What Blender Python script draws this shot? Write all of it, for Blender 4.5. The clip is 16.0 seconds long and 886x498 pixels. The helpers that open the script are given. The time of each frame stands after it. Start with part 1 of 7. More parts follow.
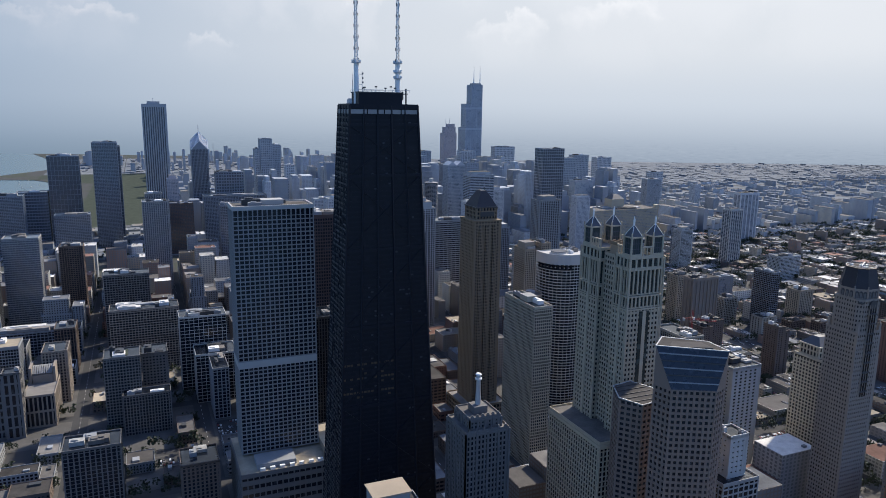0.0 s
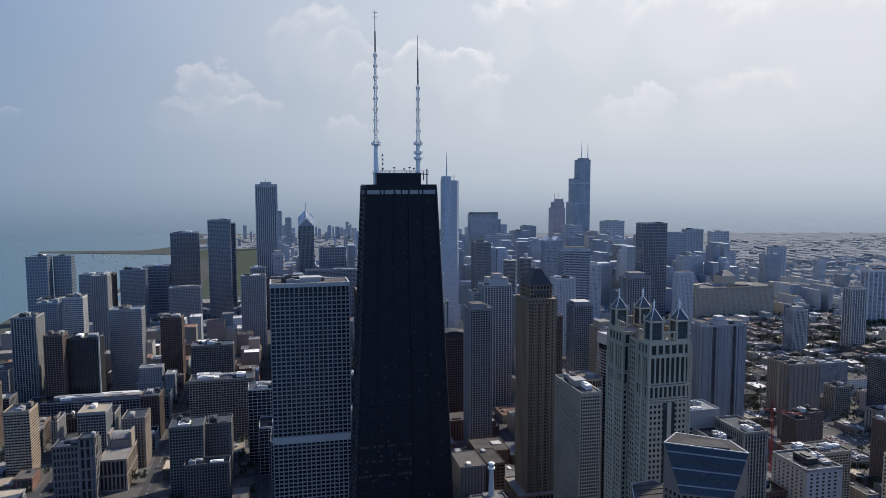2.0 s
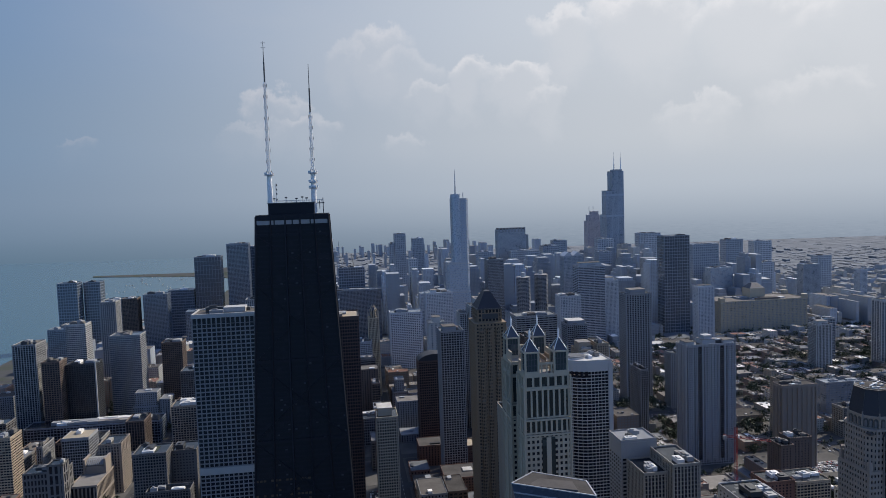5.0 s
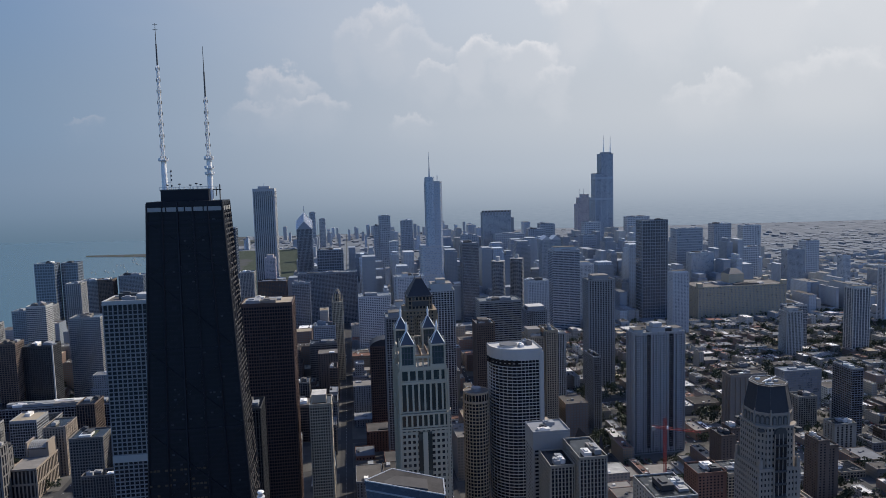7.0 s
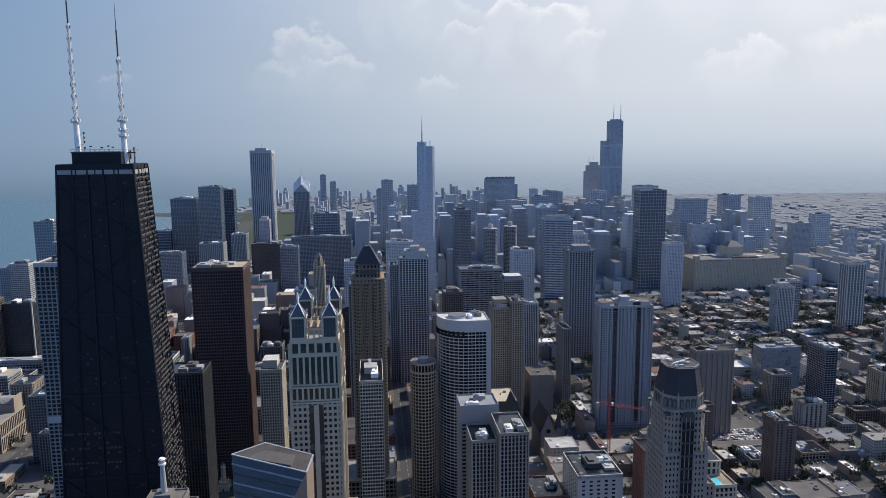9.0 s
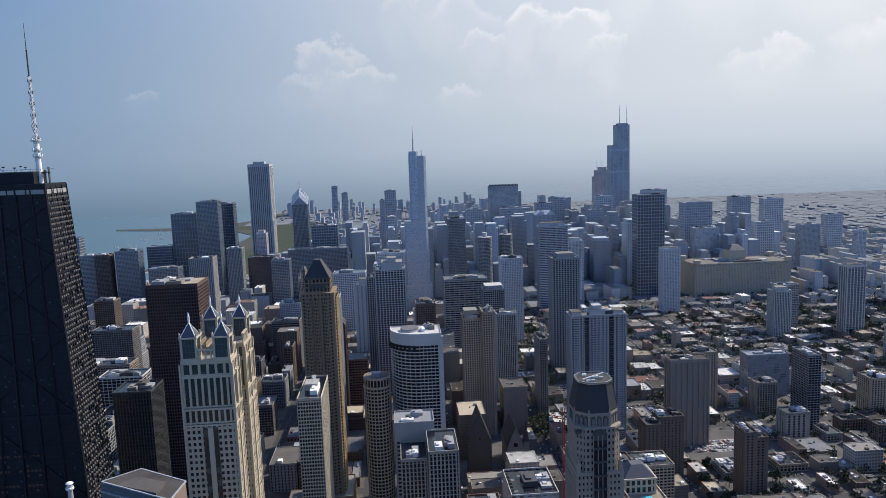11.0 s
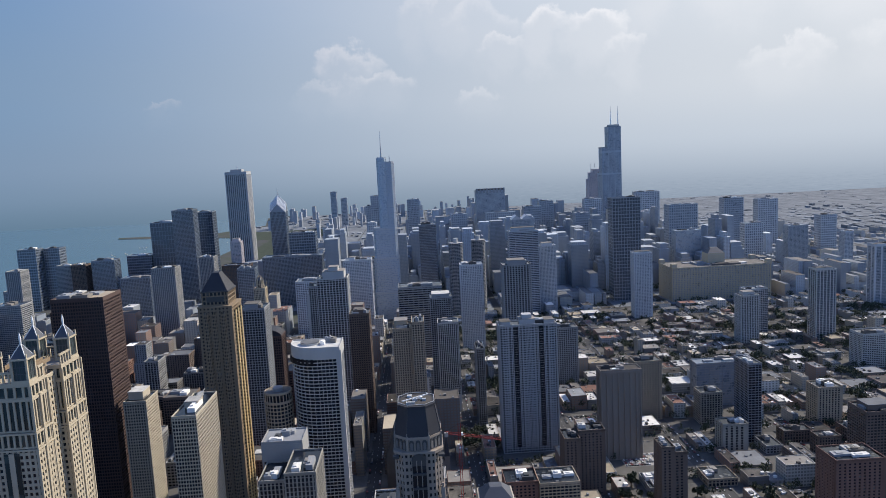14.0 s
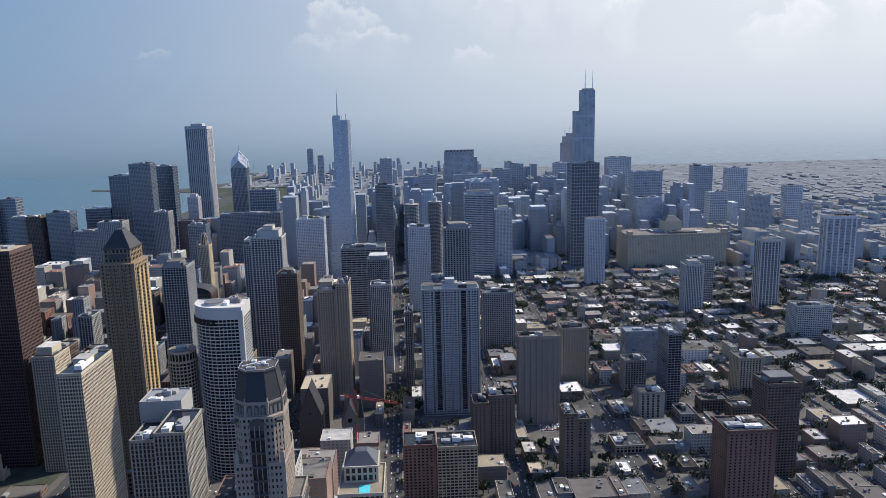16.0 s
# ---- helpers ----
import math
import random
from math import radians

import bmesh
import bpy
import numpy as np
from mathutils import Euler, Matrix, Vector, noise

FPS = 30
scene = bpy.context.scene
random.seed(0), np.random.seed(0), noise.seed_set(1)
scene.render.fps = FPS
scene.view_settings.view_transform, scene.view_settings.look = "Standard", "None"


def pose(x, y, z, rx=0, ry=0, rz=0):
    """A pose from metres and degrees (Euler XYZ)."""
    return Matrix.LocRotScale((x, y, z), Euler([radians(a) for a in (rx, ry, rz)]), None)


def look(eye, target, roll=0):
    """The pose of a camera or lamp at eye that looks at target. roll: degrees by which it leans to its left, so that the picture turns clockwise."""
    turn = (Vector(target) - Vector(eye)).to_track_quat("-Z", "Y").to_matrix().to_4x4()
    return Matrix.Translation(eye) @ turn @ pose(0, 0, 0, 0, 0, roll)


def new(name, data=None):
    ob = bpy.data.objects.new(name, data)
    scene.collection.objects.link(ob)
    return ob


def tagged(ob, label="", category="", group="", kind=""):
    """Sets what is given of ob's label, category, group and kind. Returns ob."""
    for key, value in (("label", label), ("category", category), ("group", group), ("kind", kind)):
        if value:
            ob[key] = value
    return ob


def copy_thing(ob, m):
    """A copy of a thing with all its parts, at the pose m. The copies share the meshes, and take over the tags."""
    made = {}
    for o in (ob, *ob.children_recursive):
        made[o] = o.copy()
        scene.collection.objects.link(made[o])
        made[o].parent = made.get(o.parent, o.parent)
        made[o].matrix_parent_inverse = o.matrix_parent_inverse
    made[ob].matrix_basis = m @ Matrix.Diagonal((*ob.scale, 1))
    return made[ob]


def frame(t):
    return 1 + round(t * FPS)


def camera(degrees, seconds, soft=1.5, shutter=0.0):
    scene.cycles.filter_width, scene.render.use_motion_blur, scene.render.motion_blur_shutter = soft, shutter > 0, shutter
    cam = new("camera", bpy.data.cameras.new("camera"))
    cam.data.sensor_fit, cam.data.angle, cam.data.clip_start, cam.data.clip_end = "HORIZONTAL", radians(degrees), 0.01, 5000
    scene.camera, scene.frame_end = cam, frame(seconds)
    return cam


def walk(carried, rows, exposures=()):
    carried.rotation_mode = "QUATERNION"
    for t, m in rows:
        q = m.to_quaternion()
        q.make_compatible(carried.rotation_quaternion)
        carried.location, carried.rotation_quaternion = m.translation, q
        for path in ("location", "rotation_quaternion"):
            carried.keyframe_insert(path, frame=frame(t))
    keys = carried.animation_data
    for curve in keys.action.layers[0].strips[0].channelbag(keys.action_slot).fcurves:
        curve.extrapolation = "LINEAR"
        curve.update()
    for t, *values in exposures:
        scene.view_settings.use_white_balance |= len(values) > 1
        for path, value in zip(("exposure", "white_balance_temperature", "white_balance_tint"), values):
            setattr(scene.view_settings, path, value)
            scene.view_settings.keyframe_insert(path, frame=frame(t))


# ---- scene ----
# x runs west, y runs south, z up; the origin is the foot of the black tapered tower
cam = camera(63.78, 16.0, soft=0.9)
# seconds, x, y, z, pitch, roll, yaw
PATH = [
    (0.0, -157.53, -490.82, 340.57, -11.051, -0.784, -22.925),
    (0.5, -139.42, -494.71, 341.56, -8.305, 0.769, -20.762),
    (1.0, -120.96, -498.59, 342.38, -8.971, 0.733, -18.125),
    (1.5, -102.33, -502.29, 343.10, -6.402, 1.132, -17.699),
    (2.0, -83.37, -505.63, 343.93, -5.181, 0.123, -12.958),
    (2.5, -64.13, -508.33, 344.78, -5.375, -0.582, -11.596),
    (3.0, -44.81, -510.27, 345.77, -5.573, -0.233, -11.551),
    (5.5, 52.11, -515.97, 351.38, -3.596, 2.020, -7.868),
    (6.0, 71.23, -516.19, 352.13, -3.318, 1.278, -8.200),
    (6.5, 90.19, -515.74, 352.64, -2.713, -0.226, -7.884),
    (7.0, 108.82, -514.72, 352.95, -5.454, 1.536, -7.678),
    (7.5, 127.29, -513.42, 353.32, -6.584, 1.305, -6.404),
    (8.0, 145.66, -512.02, 353.62, -7.504, 1.553, -7.275),
    (8.5, 163.81, -510.66, 353.91, -7.645, 1.573, -6.088),
    (9.0, 182.06, -509.12, 354.10, -8.264, 0.503, -5.703),
    (11.5, 273.31, -499.46, 353.80, -7.474, 2.175, -3.657),
    (12.0, 291.64, -497.19, 353.43, -7.650, 2.637, -5.436),
    (12.5, 310.41, -494.65, 353.21, -7.089, 3.262, -4.645),
    (13.0, 329.73, -492.37, 353.12, -6.903, 2.079, -3.878),
    (13.5, 348.98, -490.04, 353.19, -6.541, 2.173, -3.642),
    (14.0, 368.35, -488.20, 353.47, -7.232, 2.824, -2.332),
    (14.5, 387.75, -486.86, 353.52, -7.225, 1.018, -2.106),
    (15.0, 407.18, -485.86, 353.41, -7.581, 1.823, -0.608),
    (15.5, 426.62, -485.26, 353.31, -9.820, 1.986, 0.170),
    (16.0, 446.07, -484.71, 353.04, -10.446, 1.256, -2.900),
]
walk(cam, [(t, pose(x, y, z, 90 + pitch, roll, yaw)) for t, x, y, z, pitch, roll, yaw in PATH],
     [(0.0, 0.64, 6340, 10), (1.0, 0.58, 6340, 10), (3.0, 0.35, 6340, 10), (5.5, 0.28, 6340, 10), (7.0, 0.3, 6340, 10), (9.0, 0.6, 6340, 10), (12.5, 0.58, 6340, 10), (15.0, 0.54, 6340, 10), (15.5, 0.56, 6340, 10), (16.0, 0.7, 6340, 10)])

# ---- world, sun ----
SUN_TURN, SUN_HIGH = 62.0, 40.0
SKY_CLEAR = 0.104
to_sun = Vector((math.sin(radians(SUN_TURN)) * math.cos(radians(SUN_HIGH)), math.cos(radians(SUN_TURN)) * math.cos(radians(SUN_HIGH)), math.sin(radians(SUN_HIGH))))
world = bpy.data.worlds.new("hazy_afternoon")
scene.world = world
world.use_nodes = True


class Nodes:
    """A short way to write node trees."""

    def __init__(self, tree):
        self.tree = tree
        tree.nodes.clear()

    def add(self, kind, **values):
        node = self.tree.nodes.new(kind)
        for key, value in values.items():
            setattr(node, key, value)
        return node

    def link(self, a, b):
        self.tree.links.new(a, b)

    def put(self, socket, value):
        if isinstance(value, bpy.types.NodeSocket):
            self.link(value, socket)
        else:
            socket.default_value = value

    def math(self, operation, a, b=0.0, clamp=False):
        node = self.add("ShaderNodeMath", operation=operation, use_clamp=clamp)
        self.put(node.inputs[0], a)
        self.put(node.inputs[1], b)
        return node.outputs[0]

    def vec(self, operation, a, b=(0, 0, 0)):
        node = self.add("ShaderNodeVectorMath", operation=operation)
        self.put(node.inputs[0], a)
        self.put(node.inputs[1], b)
        return node.outputs["Value"] if operation in ("DOT_PRODUCT", "LENGTH") else node.outputs[0]

    def mix(self, fac, a, b, blend="MIX"):
        node = self.add("ShaderNodeMix", data_type="RGBA", blend_type=blend)
        self.put(node.inputs["Factor"], fac)
        self.put(node.inputs[6], a)
        self.put(node.inputs[7], b)
        return node.outputs[2]

    def span(self, value, a, b, c=0.0, d=1.0, smooth=True):
        node = self.add("ShaderNodeMapRange", interpolation_type="SMOOTHSTEP" if smooth else "LINEAR")
        for i, v in enumerate((value, a, b, c, d)):
            self.put(node.inputs[i], v)
        return node.outputs[0]

    def noise(self, vector, scale, detail=4.0, rough=0.55, distort=0.0):
        node = self.add("ShaderNodeTexNoise")
        self.put(node.inputs["Vector"], vector)
        node.inputs["Scale"].default_value = scale
        node.inputs["Detail"].default_value = detail
        node.inputs["Roughness"].default_value = rough
        node.inputs["Distortion"].default_value = distort
        return node.outputs[0]


# cumulus heaps: azimuth and height of the middle, half width, half height in degrees, and how much of each shows
HEAPS = [(-4.9, 7.2, 2.1, 1.6, 0.8), (-2.2, 5.8, 2.5, 1.3, 0.6), (-7.3, 5.7, 1.8, 1.2, 0.4), (3.9, 11.6, 2.3, 1.8, 0.75), (1.0, 11.0, 1.7, 1.4, 0.55), (6.3, 10.0, 2.2, 1.6, 0.45),
         (10.8, 9.5, 2.0, 1.5, 0.95), (14.6, 9.3, 2.1, 1.5, 0.9), (16.9, 7.8, 1.4, 1.7, 0.6), (7.6, 8.2, 1.7, 1.0, 0.55), (18.3, 12.6, 2.7, 1.7, 0.95), (24.3, 13.1, 3.5, 2.2, 1.0),
         (32.0, 12.2, 5.2, 2.3, 0.9), (41.0, 11.0, 6.5, 3.0, 0.7), (27.4, 5.6, 2.6, 1.5, 0.5), (36.0, 6.2, 4.0, 2.0, 0.45), (5.3, 4.6, 2.0, 1.0, 0.45), (-18.5, 4.5, 1.6, 0.6, 0.35), (52.0, 8.0, 6.0, 3.0, 0.6)]


def build_sky():
    n = Nodes(world.node_tree)
    way = n.add("ShaderNodeTexCoord").outputs["Generated"]
    sky = n.add("ShaderNodeTexSky", sky_type="NISHITA", sun_disc=False, sun_elevation=radians(SUN_HIGH), sun_rotation=radians(SUN_TURN), dust_density=2.0, air_density=1.0, ozone_density=1.0)
    split = n.add("ShaderNodeSeparateXYZ")
    n.link(way, split.inputs[0])
    high = n.math("MULTIPLY", n.math("ARCSINE", split.outputs[2]), 180 / math.pi)
    turn = n.math("MULTIPLY", n.math("ARCTAN2", split.outputs[0], split.outputs[1]), 180 / math.pi)
    clear = n.vec("SCALE", sky.outputs[0])
    clear.node.inputs["Scale"].default_value = SKY_CLEAR
    clear = n.vec("MULTIPLY", clear, (0.74, 0.96, 1.38))
    level = Vector((to_sun.x, to_sun.y, 0)).normalized()
    side = n.span(n.vec("DOT_PRODUCT", way, tuple(level)), -0.15, 0.98)
    low = n.mix(side, (0.142, 0.205, 0.292, 1), (0.40, 0.435, 0.48, 1))
    mid = n.mix(side, (0.136, 0.212, 0.318, 1), (0.475, 0.495, 0.52, 1))
    upper = n.mix(side, (0.112, 0.2, 0.345, 1), (0.545, 0.565, 0.59, 1))
    colour = n.mix(n.span(high, 0.0, 5.0), low, mid)
    colour = n.mix(n.span(high, 5.0, 15.0), colour, upper)
    # broad thin veil
    veil = n.math("MULTIPLY", n.span(n.noise(n.vec("MULTIPLY", way, (1.0, 1.0, 2.5)), 3.2, 5.0, 0.5), 0.42, 0.7), n.span(high, 3.0, 16.0, 0.0, 0.35))
    body = n.mix(side, (0.19, 0.245, 0.335, 1), (0.575, 0.58, 0.595, 1))
    colour = n.mix(veil, colour, body)
    # soft cumulus heaps, bright along their upper edges; billows fret the outline
    big = n.math("SUBTRACT", n.noise(way, 13.0, 9.0, 0.62), 0.5)
    other = n.math("SUBTRACT", n.noise(n.vec("ADD", way, (3.1, 0, 1.7)), 17.0, 9.0, 0.62), 0.5)
    u, v = n.math("ADD", turn, n.math("MULTIPLY", big, 7.0)), n.math("ADD", high, n.math("MULTIPLY", other, 5.0))
    cover, rim = None, None
    for cu, cv, ru, rv, much in HEAPS:
        du, dv = n.math("DIVIDE", n.math("SUBTRACT", u, cu), ru * 1.15), n.math("DIVIDE", n.math("SUBTRACT", v, cv), rv)
        sunk = n.math("ADD", n.math("MAXIMUM", dv, 0.0), n.math("MULTIPLY", n.math("MINIMUM", dv, 0.0), 0.38))
        inside = n.math("SUBTRACT", 1.0, n.math("SQRT", n.math("ADD", n.math("MULTIPLY", du, du), n.math("MULTIPLY", sunk, sunk))))
        heap = n.math("MULTIPLY", n.span(inside, -0.12, 0.6), much)
        edge = n.math("MULTIPLY", n.math("MULTIPLY", n.span(inside, -0.1, 0.2), n.span(inside, 0.85, 0.15)), n.span(dv, -0.3, 0.8, 0.0, much))
        cover = heap if cover is None else n.math("MAXIMUM", cover, heap)
        rim = edge if rim is None else n.math("MAXIMUM", rim, edge)
    crest = n.mix(side, (0.385, 0.375, 0.415, 1), (0.80, 0.77, 0.755, 1))
    fade = n.span(high, 1.5, 6.0)
    fleck = n.span(n.noise(n.vec("MULTIPLY", way, (1.0, 1.0, 1.5)), 26.0, 7.0, 0.6), 0.3, 0.7, 0.55, 1.0)
    colour = n.mix(n.math("MULTIPLY", n.math("MULTIPLY", cover, fade), 0.6), colour, body)
    colour = n.mix(n.math("MULTIPLY", n.math("MULTIPLY", rim, fleck), n.math("MULTIPLY", fade, 0.6)), colour, crest)
    # behind the camera and overhead the sky is clear and deeper blue
    colour = n.mix(n.span(split.outputs[1], 0.1, -0.45), colour, clear)
    colour = n.mix(n.span(high, 27.0, 58.0), colour, clear)
    # the far country beyond the last streets, pale with haze painted into its colours
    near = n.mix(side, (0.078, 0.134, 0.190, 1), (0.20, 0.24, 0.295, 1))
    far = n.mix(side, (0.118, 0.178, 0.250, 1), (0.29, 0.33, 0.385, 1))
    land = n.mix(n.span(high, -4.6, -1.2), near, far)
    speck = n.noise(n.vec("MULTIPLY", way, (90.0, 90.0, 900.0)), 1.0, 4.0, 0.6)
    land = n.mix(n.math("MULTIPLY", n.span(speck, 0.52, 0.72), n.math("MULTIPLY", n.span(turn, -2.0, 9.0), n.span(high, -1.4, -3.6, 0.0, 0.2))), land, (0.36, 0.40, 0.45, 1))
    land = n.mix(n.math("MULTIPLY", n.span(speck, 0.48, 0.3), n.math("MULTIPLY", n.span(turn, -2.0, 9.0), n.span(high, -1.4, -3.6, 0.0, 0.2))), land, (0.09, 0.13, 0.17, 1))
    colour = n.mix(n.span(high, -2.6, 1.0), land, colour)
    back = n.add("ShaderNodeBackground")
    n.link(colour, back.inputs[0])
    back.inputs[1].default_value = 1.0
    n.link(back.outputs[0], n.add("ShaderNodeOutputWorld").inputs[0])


build_sky()
sun = new("sun", bpy.data.lights.new("sun", "SUN"))
sun.data.energy, sun.data.angle, sun.data.color = 3.8, radians(2.5), (1.0, 0.89, 0.72)
sun.matrix_world = look(to_sun * 900, (0, 0, 0))

# ---- materials ----


def material(name, colour, rough=0.8, vary=0.18, grain=1.2, stain=0.06, metal=0.0, bump=0.25, streak=False, ior=1.45, by_piece=0.0, second=None):
    """A weathered surface: fine grain, broad stains, and for walls rain streaks."""
    m = bpy.data.materials.new(name)
    m.use_nodes = True
    n = Nodes(m.node_tree)
    out = n.add("ShaderNodeOutputMaterial")
    b = n.add("ShaderNodeBsdfPrincipled")
    where = n.add("ShaderNodeNewGeometry").outputs["Position"]
    fine = n.noise(where, grain, 5.0, 0.6)
    broad = n.noise(n.vec("MULTIPLY", where, (1, 1, 0.18 if streak else 1)), stain, 4.0, 0.6)
    tone = n.math("ADD", n.math("MULTIPLY", n.math("SUBTRACT", fine, 0.5), vary), n.math("MULTIPLY", n.math("SUBTRACT", broad, 0.5), vary * 2.2))
    if by_piece:
        rnd = n.math("FRACT", n.math("ADD", n.add("ShaderNodeObjectInfo").outputs["Random"], n.add("ShaderNodeNewGeometry").outputs["Random Per Island"]))
        tone = n.math("ADD", tone, n.math("MULTIPLY", n.math("SUBTRACT", rnd, 0.5), by_piece))
    tone = n.math("ADD", tone, 1.0)
    base = colour
    if second:
        base = n.mix(n.span(broad, 0.42, 0.6), (*colour, 1), (*second, 1))
        shade = n.vec("SCALE", base)
    else:
        shade = n.vec("SCALE", colour)
    n.link(tone, shade.node.inputs["Scale"])
    n.link(shade, b.inputs["Base Color"])
    n.put(b.inputs["Roughness"], n.span(fine, 0.3, 0.7, rough - 0.08, min(1.0, rough + 0.08)))
    b.inputs["Metallic"].default_value = metal
    b.inputs["IOR"].default_value = ior
    if bump:
        bp = n.add("ShaderNodeBump")
        bp.inputs["Strength"].default_value = bump
        bp.inputs["Distance"].default_value = 0.15
        n.link(fine, bp.inputs["Height"])
        n.link(bp.outputs[0], b.inputs["Normal"])
    n.link(b.outputs[0], out.inputs[0])
    return m


def glass(name, dark, light, cell=(3.0, 3.0, 3.6), rough=0.12, ior=1.6, share=0.16, tilt=0.12):
    """Window glass seen from outside: each pane has its own tone, blinds and tilt."""
    m = bpy.data.materials.new(name)
    m.use_nodes = True
    n = Nodes(m.node_tree)
    out = n.add("ShaderNodeOutputMaterial")
    b = n.add("ShaderNodeBsdfPrincipled")
    where = n.add("ShaderNodeNewGeometry").outputs["Position"]
    pane = n.vec("FLOOR", n.vec("DIVIDE", where, cell))
    white = n.add("ShaderNodeTexWhiteNoise", noise_dimensions="3D")
    n.link(pane, white.inputs["Vector"])
    blind = n.span(white.outputs["Value"], 1.0 - share, 1.0)
    grime = n.noise(where, 0.09, 4.0)
    base = n.mix(n.math("MULTIPLY", blind, n.span(grime, 0.3, 0.7, 0.4, 1.0)), (*dark, 1), (*light, 1))
    n.link(base, b.inputs["Base Color"])
    n.put(b.inputs["Roughness"], n.span(grime, 0.3, 0.7, rough, rough + 0.14))
    b.inputs["IOR"].default_value = ior
    bp = n.add("ShaderNodeBump")
    bp.inputs["Strength"].default_value = tilt
    n.link(n.math("ADD", white.outputs["Value"], n.noise(where, 0.35, 2.0)), bp.inputs["Height"])
    n.link(bp.outputs[0], b.inputs["Normal"])
    n.link(b.outputs[0], out.inputs[0])
    return m


